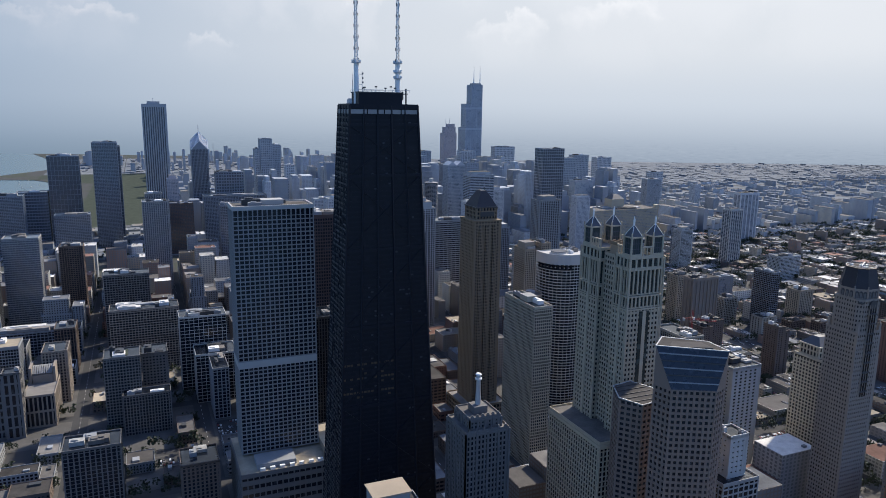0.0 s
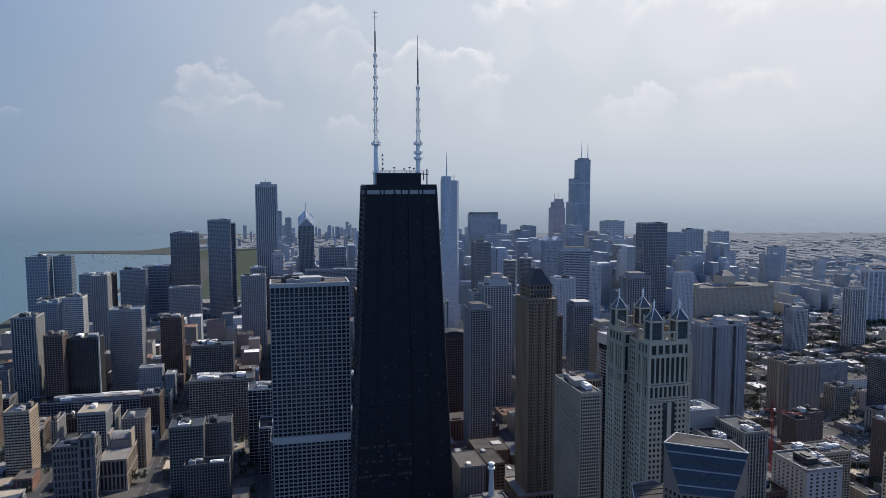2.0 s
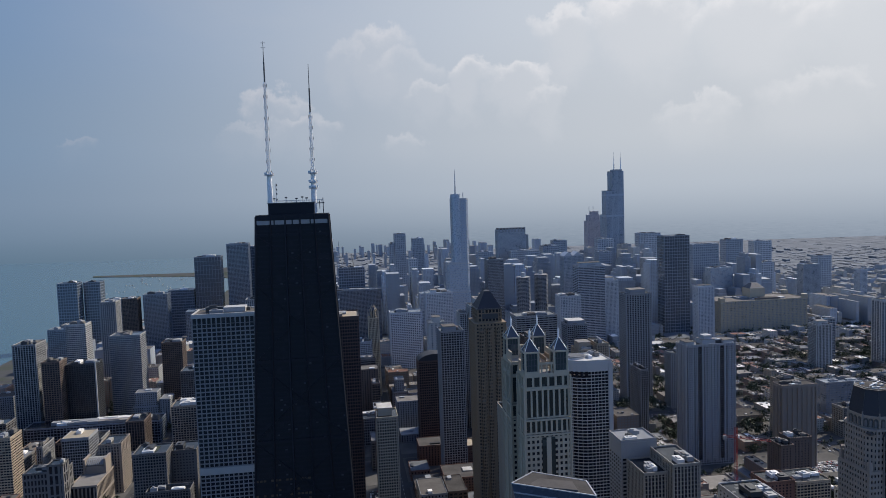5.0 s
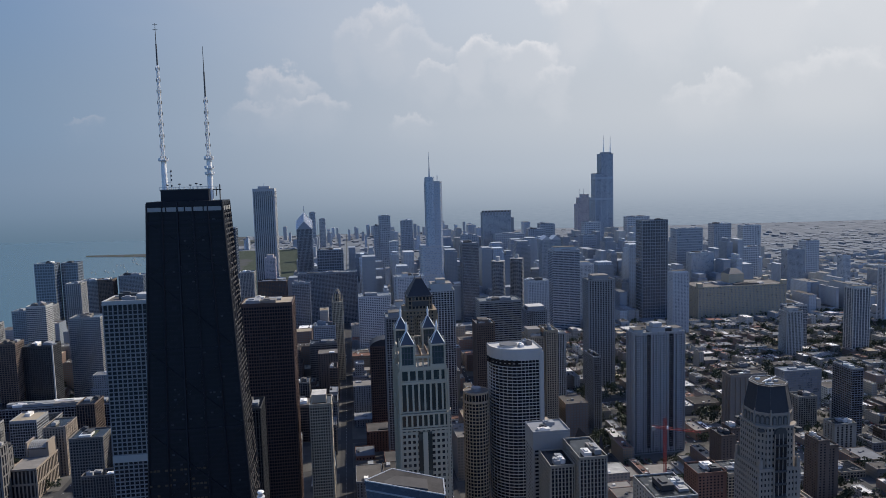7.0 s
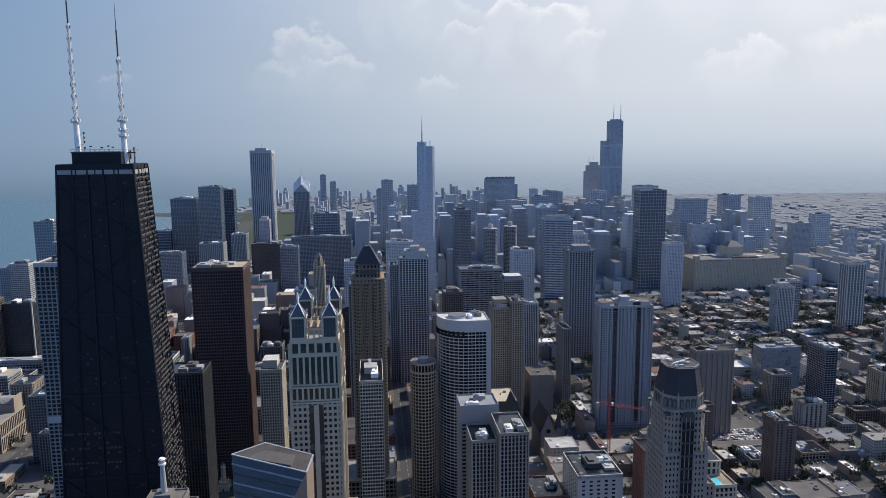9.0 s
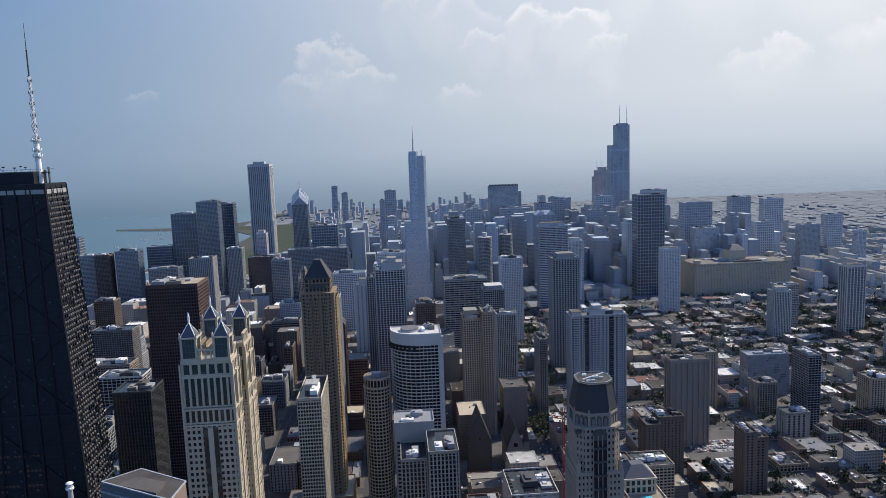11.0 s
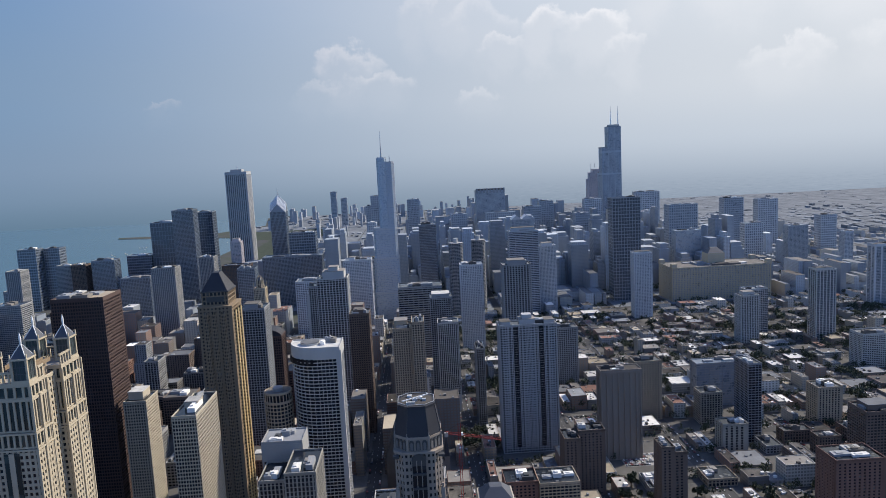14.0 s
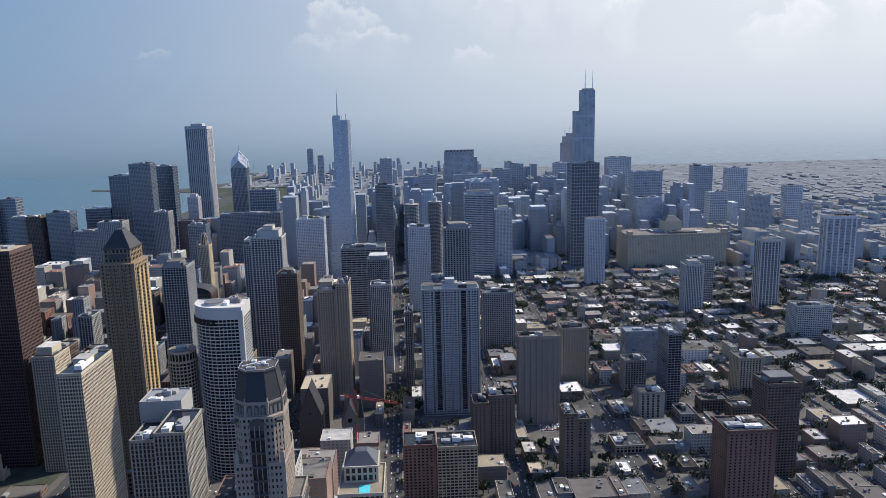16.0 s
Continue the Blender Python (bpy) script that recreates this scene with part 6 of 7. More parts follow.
# ---- the lake side of the avenue ----
for label, a, b, c, d, h, wall, pane, opt in (
    ("blue-grey glass apartment tower by the lake", -697, -648, 1430, 1470, 167, "slate_panel", "navy_glass", {}),
    ("dark glass lake-front tower", -644, -602, 1462, 1500, 164, "slate_panel", "navy_glass", {}),
    ("grey slab near the shore", -501, -465, 850, 880, 138, "slate_panel", "navy_glass", {}),
    ("white balconied glass tower with a swept roof", -427, -396, 735, 765, 163, "white_concrete", "navy_glass", {"band": 1.4, "pier": 0.3}),
    ("grey ribbed apartment tower", -471, -437, 640, 680, 150, "concrete", "window", {"band": 0.7, "pier": 1.1}),
    ("brown slab with a white roof edge", -423, -397, 620, 650, 125, "brown_brick", "dark_glass", {"roof": "white_roof"}),
    ("blue banded glass tower with a white side", -354, -305, 716, 752, 143, "concrete", "navy_glass", {"band": 1.3, "pier": 0.3, "roof": "white_roof"}),
    ("dark brown brick block with roof plant", -285, -250, 767, 799, 118, "brown_brick", "dark_glass", {"units": 6}),
    ("stepped grey office tower by the park", -330, -262, 1180, 1220, 112, "slate_panel", "navy_glass", {}),
    ("pale pier-ribbed twin tower", -418, -390, 880, 912, 180, "concrete", "navy_glass", {"band": 0.4, "pier": 1.4}),
    ("dark rounded glass tower by the lake", -440, -372, 1500, 1540, 128, "slate_panel", "navy_glass", {"pier": 0.6}),
    ("grey slab with a banded front near the lake", -555, -512, 1340, 1375, 130, "concrete", "navy_glass", {"band": 1.5, "pier": 0.4}),
    ("brown-grey apartment slab near the lake", -510, -474, 1325, 1360, 132, "brown_brick", "window", {}),
    ("low white-edged apartment block by the lake", -600, -560, 1180, 1215, 96, "concrete", "navy_glass", {"roof": "white_roof"}),
    ("broad dark glass tower near the lake", -462, -404, 1332, 1370, 139, "slate_panel", "navy_glass", {"pier": 0.6}),
    ("buff striped brick block", -402, -374, 396, 428, 80, "buff_brick", "window", {"band": 1.6, "pier": 0.4}),
    ("pale grey hospital tower", -215, -155, 585, 617, 106, "grey_stone", "dark_glass", {"roof": "white_roof", "units": 6}),
    ("white framed glass office block", -126, -72, 384, 418, 92, "white_concrete", "dark_glass", {"bay": 5.2, "storey": 4.2, "pier": 0.5, "band": 0.6, "units": 8}),
    ("white framed lower glass wing", -112, -66, 340, 380, 58, "white_concrete", "dark_glass", {"bay": 5.2, "storey": 4.2, "pier": 0.5, "band": 0.6}),
    ("tan terraced hospital block", -206, -122, 478, 512, 82, "warm_stone", "window", {"roof": "tan_roof", "units": 7}),
    ("grey stepped block with a roof garden", -206, -170, 296, 330, 80, "grey_stone", "dark_glass", {"roof": "white_roof", "bay": 3.0, "pier": 1.0, "band": 1.2}),
    ("plain grey block next to it", -169.5, -142, 318, 350, 74, "grey_stone", "dark_glass", {"pier": 1.6, "band": 1.8, "units": 2}),
    ("grey brick apartment block with a roof terrace", -232, -187, 128, 158, 60, "grey_stone", "dark_glass", {"units": 4, "bay": 4.2, "pier": 1.1, "band": 0.5, "split": False}),
    ("grey stone collegiate block with tall windows", -328, -285, 314, 342, 62, "grey_stone", "window", {"storey": 8.0, "bay": 3.6, "pier": 1.5, "band": 2.2, "units": 2}),
    ("grey stone collegiate tower with corner piers", -301, -284, 311, 329, 71, "grey_stone", "dark_glass", {"storey": 12.0, "bay": 5.2, "pier": 2.4, "band": 2.0, "units": 1}),
    ("ribbed grey wing below the garden tower", -189, -142, 276, 295.5, 44, "grey_stone", "dark_glass", {"bay": 3.0, "pier": 1.0, "band": 0.8, "split": False}),
    ("dark brick block with a white roof rim", -142, -111, 90, 122, 49, "brown_brick", "dark_glass", {"roof": "white_roof", "pier": 1.6, "units": 2, "split": False}),
    ("concrete ribbed tower south of the hospital", -159, -112, 915, 950, 167, "concrete", "navy_glass", {"band": 0.5, "pier": 1.5}),
    ("white ribbed tower by the avenue", -152, -117, 1200, 1235, 150, "concrete", "navy_glass", {"band": 0.5, "pier": 1.2}),
    ("stone tower with a stepped top by the avenue", -102, -76, 1302, 1330, 172, "pink_granite", "hazed_window", {"crown": ((0.2, 0.8, 0.2, 0.8, 8),)}),
    ("dark brown office slab by the river", -117, -48, 1262, 1296, 118, "brown_stone", "navy_glass", {}),
    ("long dark blue riverside office block", -22, 126, 1285, 1328, 130, "slate_panel", "navy_glass", {"units": 5}),
    ("dark glass office tower by the avenue", -14, 23, 1002, 1034, 145, "slate_panel", "navy_glass", {"roof": "white_roof"}),
    ("blue glass tower across the river", -259, -205, 1360, 1402, 255, "slate_panel", "navy_glass", {"pier": 0.5, "band": 0.8}),
    ("second blue glass tower across the river", -263, -203, 1525, 1567, 238, "slate_panel", "navy_glass", {"pier": 0.5, "band": 0.8}),
    ("banded blue glass residential tower", -368, -298, 1500, 1540, 216, "slate_panel", "navy_glass", {"pier": 0.8, "band": 0.9, "storey": 12, "bay": 8}),
    ("broad dark office block in front of the gem top", 21, 92, 1435, 1476, 174, "slate_panel", "navy_glass", {"units": 5}),
    # far downtown from here: panel and pane colours carry painted haze
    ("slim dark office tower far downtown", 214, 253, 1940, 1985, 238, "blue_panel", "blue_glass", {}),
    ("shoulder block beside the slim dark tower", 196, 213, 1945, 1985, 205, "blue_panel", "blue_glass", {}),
    ("pale stone tower with masts", 226, 251, 1560, 1590, 180, "hazed_panel", "hazed_window", {}),
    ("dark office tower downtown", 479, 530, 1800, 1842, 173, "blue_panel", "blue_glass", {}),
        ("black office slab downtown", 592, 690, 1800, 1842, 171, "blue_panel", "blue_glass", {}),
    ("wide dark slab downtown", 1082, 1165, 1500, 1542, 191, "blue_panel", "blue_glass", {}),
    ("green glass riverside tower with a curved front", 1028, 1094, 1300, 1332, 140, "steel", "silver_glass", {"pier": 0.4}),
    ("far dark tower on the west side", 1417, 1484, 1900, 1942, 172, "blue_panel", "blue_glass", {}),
    ("far grey tower on the west side", 1560, 1630, 1950, 1990, 158, "hazed_panel", "hazed_window", {}),
    ("far pale tower on the west side", 1640, 1690, 1700, 1740, 118, "hazed_panel", "hazed_window", {}),
    ("far twin slab on the west side", 1330, 1385, 1560, 1595, 120, "hazed_panel", "hazed_window", {}),
    ("slim pale tower far away west", 1440, 1462, 1250, 1275, 122, "hazed_panel", "hazed_window", {}),
    ("grey office slab far away west", 1375, 1430, 1400, 1430, 126, "blue_panel", "hazed_window", {}),
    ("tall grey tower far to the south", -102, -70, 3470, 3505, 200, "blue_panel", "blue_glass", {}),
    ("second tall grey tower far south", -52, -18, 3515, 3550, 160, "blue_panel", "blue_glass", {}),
    ("far grey tower by the park", 330, 380, 2500, 2540, 190, "blue_panel", "hazed_window", {}),
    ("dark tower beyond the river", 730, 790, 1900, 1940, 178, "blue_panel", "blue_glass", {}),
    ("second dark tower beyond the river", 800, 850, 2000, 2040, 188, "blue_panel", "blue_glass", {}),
    ("pale tower beyond the river", 950, 1010, 1950, 1990, 190, "hazed_panel", "hazed_window", {}),
    ("brown tower beyond the river", 860, 905, 1700, 1740, 165, "grey_granite", "hazed_window", {}),
    ("rounded-top office tower on the far bank", 1180, 1270, 2120, 2160, 195, "hazed_panel", "hazed_window", {}),
):
    if c > 1400:
        opt = {"storey": 7.6, "bay": 6.4, "pier": 1.7, "band": 2.4, **opt}
    tower(label, a, b, c, d, h, wall, pane, name="office_tower", **opt)
tagged(part_boxes("roof_garden", [(-198, -182, 304, 322, 80.0, 80.4)], "grass", None), "green lawn bed on a white roof deck", "roof garden")


def terrace_tower():
    """A tan block with a pale deck over a lower wing that carries a ribbed barrel roof and a stone terrace."""
    t = tower("tan stone block with a pale roof deck and ribbed terrace roof", -275, -248, 398, 436, 62, "warm_stone", "dark_glass", 3.6, 3.4, 1.5, 1.2, 0.5, roof="tan_roof", units=1, name="college_hall", category="building")
    keep(-288, -256, 330, 398, 0)
    wing = rect(-12, 18, -66, -0.5)
    shaft(t, wing, 0, 34, "warm_stone", "dark_glass", 17.0, 4.2, 1.6, 2.4, 0.6, True)
    cap(t, wing, 36, "warm_stone", "gravel_roof")
    prism("gable_wall", rect(-10, -7.5, -26, -1), 36, 54, "warm_stone", t)
    prism("gable_wall", rect(13.5, 16, -26, -1), 36, 54, "warm_stone", t)
    for k in range(9):
        x0, x1 = -7 + 2.25 * k, -7 + 2.25 * k + 1.5
        arc = [(-25 + 24 * q / 8, 43 + 9 * math.sin(math.pi * (0.12 + 0.76 * q / 8))) for q in range(9)]
        v = [(x, y, z + d) for y, z in arc for x, d in ((x0, 0), (x1, 0), (x1, 0.8), (x0, 0.8))]
        f = [(4 * q + e, 4 * q + (e + 1) % 4, 4 * q + 4 + (e + 1) % 4, 4 * q + 4 + e) for q in range(8) for e in range(4)] + [(3, 2, 1, 0), (32, 33, 34, 35)]
        hang("roof_rib", mesh_of("roof_rib", v, f), "concrete", t)
    part_boxes("hall_body", [(-7, 13, -25, -1, 36, 45)], "warm_stone", t)
    for k in range(6):
        part_boxes("deck_beam", [(23.5 - 0.2, 27.4, 3 + 6 * k, 4.2 + 6 * k, 50, 63)], "warm_stone", t)


terrace_tower()
black = tower("black glass slab with a white edge", -396, -353, 640, 675, 115, "dark_metal", "dark_glass", roof="white_roof", name="office_tower")
part_boxes("white_edge", [(42.4, 44.2, -1.2, 0.6, 20, 119), (41.0, 50.0, -1.0, 0.4, 117.4, 119)], "white_concrete", black, "white corner fin")
tower("long low dark glass hospital wing with a rusty tan roof", -440, -248, 585, 622, 34, "slate_panel", "dark_glass", 4.2, 4.6, 0.8, 1.0, roof="tan_roof", units=7, name="hospital_wing", category="building")
# ---- streets, blocks and low houses ----
STREETS_X = [-600, -480, -350, -235, -110, 95, 214, 305, 420, 545, 670, 800, 930, 1060, 1190] + [1320 + 130 * i for i in range(34)]
STREETS_Y = [-480, -350, -222, -122 - 10, -44, 44, 145, 225, 344, 444, 544, 633, 722, 800, 890, 977, 1077] + [1240 + 112 * i for i in range(34)]


def on_land(x, y, margin=40):
    for (xa, ya), (xb, yb) in zip(SHORE, SHORE[1:]):
        if ya <= y < yb:
            return x > xa + (xb - xa) * (y - ya) / (yb - ya) + margin
    return False


def is_free(x0, x1, y0, y1):
    return not any(x0 < b and x1 > a and y0 < d and y1 > c for a, b, c, d in FOOT)


def park(x, y):
    """Open green along the lake, squares and lots that hold no house."""
    return (x < -90 and 1640 < y < 3500) or (400 < x < 450 and 330 < y < 400) or (-480 < x < -420 and y < 160)


def house_height(x, y, rng):
    r = rng.random()
    if -60 < x < 170 and 44 < y < 232:
        return rng.uniform(6, 14)
    if -110 < x < 95 and -140 < y < 44:
        return rng.uniform(8, 15)
    if -480 < x < -110 and y < 480:
        return rng.uniform(6, 15)
    if 1600 < y < 2500 and -80 < x < 420:
        return rng.uniform(8, 30) if r < 0.8 else rng.uniform(35, 75)
    if 1240 < y < 2500 and -80 < x < 1180:
        return rng.uniform(55, 110) if r < 0.55 else rng.uniform(110, 175) if r < 0.9 else rng.uniform(20, 50)
    if y < 1080 and x < 80:
        return rng.uniform(18, 44) if r < 0.5 else rng.uniform(45, 85)
    if y < 1080 and x < 425:
        return rng.uniform(10, 32) if r < 0.7 else rng.uniform(35, 70)
    if 1080 < y < 1240 and x >= 430:
        return rng.uniform(14, 40) if r < 0.8 else rng.uniform(45, 75)
    if y > 1240 and 1180 <= x < 1700 and y < 2300:
        return rng.uniform(8, 18) if r < 0.86 else rng.uniform(20, 44) if r < 0.97 else rng.uniform(50, 95)
    if y < 1080 and x < 1000:
        return rng.uniform(6, 14) if r < 0.9 else rng.uniform(16, 30)
    if y > 2500 and x < 900:
        return rng.uniform(6, 20) if r < 0.93 else rng.uniform(35, 90)
    if y > 2400:
        return rng.uniform(4, 8) if r < 0.95 else rng.uniform(12, 26)
    return rng.uniform(6, 14) if r < 0.92 else rng.uniform(16, 34)


WALLS = ["red_brick", "brown_brick", "buff_brick", "concrete", "grey_concrete", "pale_stone", "brown_brick", "white_concrete", "red_brick"]
ROOFS = ["white_roof", "gravel_roof", "grey_roof", "dark_roof", "white_roof", "gravel_roof", "dark_roof", "tan_roof", "dark_roof", "red_roof", "gravel_roof", "grey_roof"]


def small_house(x0, x1, y0, y1, h, rng):
    wall, roof = rng.choice(WALLS if x0 > 300 else ["grey_concrete", "brown_brick", "red_brick", "grey_concrete", "brown_brick"]), rng.choice(ROOFS if x0 > 300 else ["dark_roof", "grey_roof", "gravel_roof", "dark_roof", "tan_roof"])
    w, d = x1 - x0, y1 - y0
    kind = "low_house" if h < 18 else "mid_rise_block"
    stuff = {"red_brick": "red brick", "brown_brick": "brown brick", "buff_brick": "buff brick", "concrete": "grey concrete", "grey_concrete": "dark concrete", "pale_stone": "pale stone", "white_concrete": "white concrete"}[wall]
    top = {"white_roof": "a white flat roof", "gravel_roof": "a gravel roof", "grey_roof": "a grey flat roof", "dark_roof": "a dark tar roof", "tan_roof": "a tan roof", "red_roof": "a red-brown roof"}[roof]
    t = thing(kind, "%s city block building with %s" % (stuff, top), "building")
    t.location = (x0, y0, 0)
    tiers = [(0.0, 0.0, h)]
    if h > 18 and min(w, d) > 16 and rng.random() < 0.5:
        step = h * rng.uniform(0.55, 0.85)
        tiers = [(0.0, 0.0, step), (rng.uniform(2.0, 4.5), step, h)]
    panes, trim = [], []
    half, bay, storey, tall = rng.choice([(0.55, 2.6, 3.2, 1.6), (0.75, 3.2, 3.4, 1.8), (1.1, 3.4, 3.5, 1.9), (1.7, 4.4, 3.7, 1.9), (0.6, 3.6, 3.3, 2.1)])
    for i, z0, z1 in tiers:
        a, b, c, e = i, w - i, i, d - i
        nz, nx, ny = max(1, int((z1 - z0) / storey)), max(2, int((b - a) / bay)), max(2, int((e - c) / bay))
        for k in range(nz):
            z = z0 + 1.1 + k * (z1 - z0 - 1.1) / nz
            for q in range(nx):
                p = a + (q + 0.5) * (b - a) / nx
                panes += [(p - half, p + half, c - 0.07, c + 0.3, z, z + tall)]
            for q in range(ny):
                p = c + (q + 0.5) * (e - c) / ny
                panes += [(b - 0.3, b + 0.07, p - half, p + half, z, z + tall), (a - 0.07, a + 0.3, p - half, p + half, z, z + tall)]
        if h > 18:
            # pilasters and a string course
            for q in range(0, nx + 1, 2):
                p = a + q * (b - a) / nx
                trim.append((p - 0.3, p + 0.3, c - 0.3, c + 0.1, z0, z1 - 1))
            for q in range(0, ny + 1, 2):
                p = c + q * (e - c) / ny
                trim += [(b - 0.1, b + 0.3, p - 0.3, p + 0.3, z0, z1 - 1), (a - 0.3, a + 0.1, p - 0.3, p + 0.3, z0, z1 - 1)]
            trim.append((a - 0.35, b + 0.35, c - 0.35, e + 0.35, z1 - 1, z1 - 0.4))
        word = "upper_" if i else ""
        part_boxes(word + "wall", [(a, b, c, e, z0, z1)], wall, t)
        part_boxes(word + "roof_deck", [(a + 0.35, b - 0.35, c + 0.35, e - 0.35, z1 - 0.1, z1 + 0.15)], roof, t)
        outer, inner = rect(a, b, c, e), rect(a + 0.35, b - 0.35, c + 0.35, e - 0.35)
        v = [(x, y, z) for ring in (outer, inner) for z in (z1, z1 + 0.9) for x, y in ring]
        f = []
        for k in range(4):
            m = (k + 1) % 4
            f += [(k, m, 4 + m, 4 + k), (4 + k, 4 + m, 12 + m, 12 + k), (12 + k, 12 + m, 8 + m, 8 + k)]
        hang(word + "parapet", mesh_of("parapet", v, f), wall, t)
    tagged(part_boxes("glazing", panes, "window", t), kind="stuff")
    if trim:
        tagged(part_boxes("facade_trim", trim, wall, t), kind="stuff")
    i = tiers[-1][0]
    uw, ud = rng.uniform(2.0, max(2.4, (w - 2 * i) * 0.3)), rng.uniform(2.0, max(2.4, (d - 2 * i) * 0.3))
    ux, uy = rng.uniform(i + 0.6, max(i + 0.7, w - i - uw - 0.5)), rng.uniform(i + 0.6, max(i + 0.7, d - i - ud - 0.5))
    part_boxes("roof_unit", [(ux, ux + uw, uy, uy + ud, h + 0.1, h + rng.uniform(0.9, 3.2))], rng.choice(["white_roof", "steel", "dark_metal", "grey_concrete"]), t)


FAR = {}
TREES = []
LOTS = []
GREEN = []


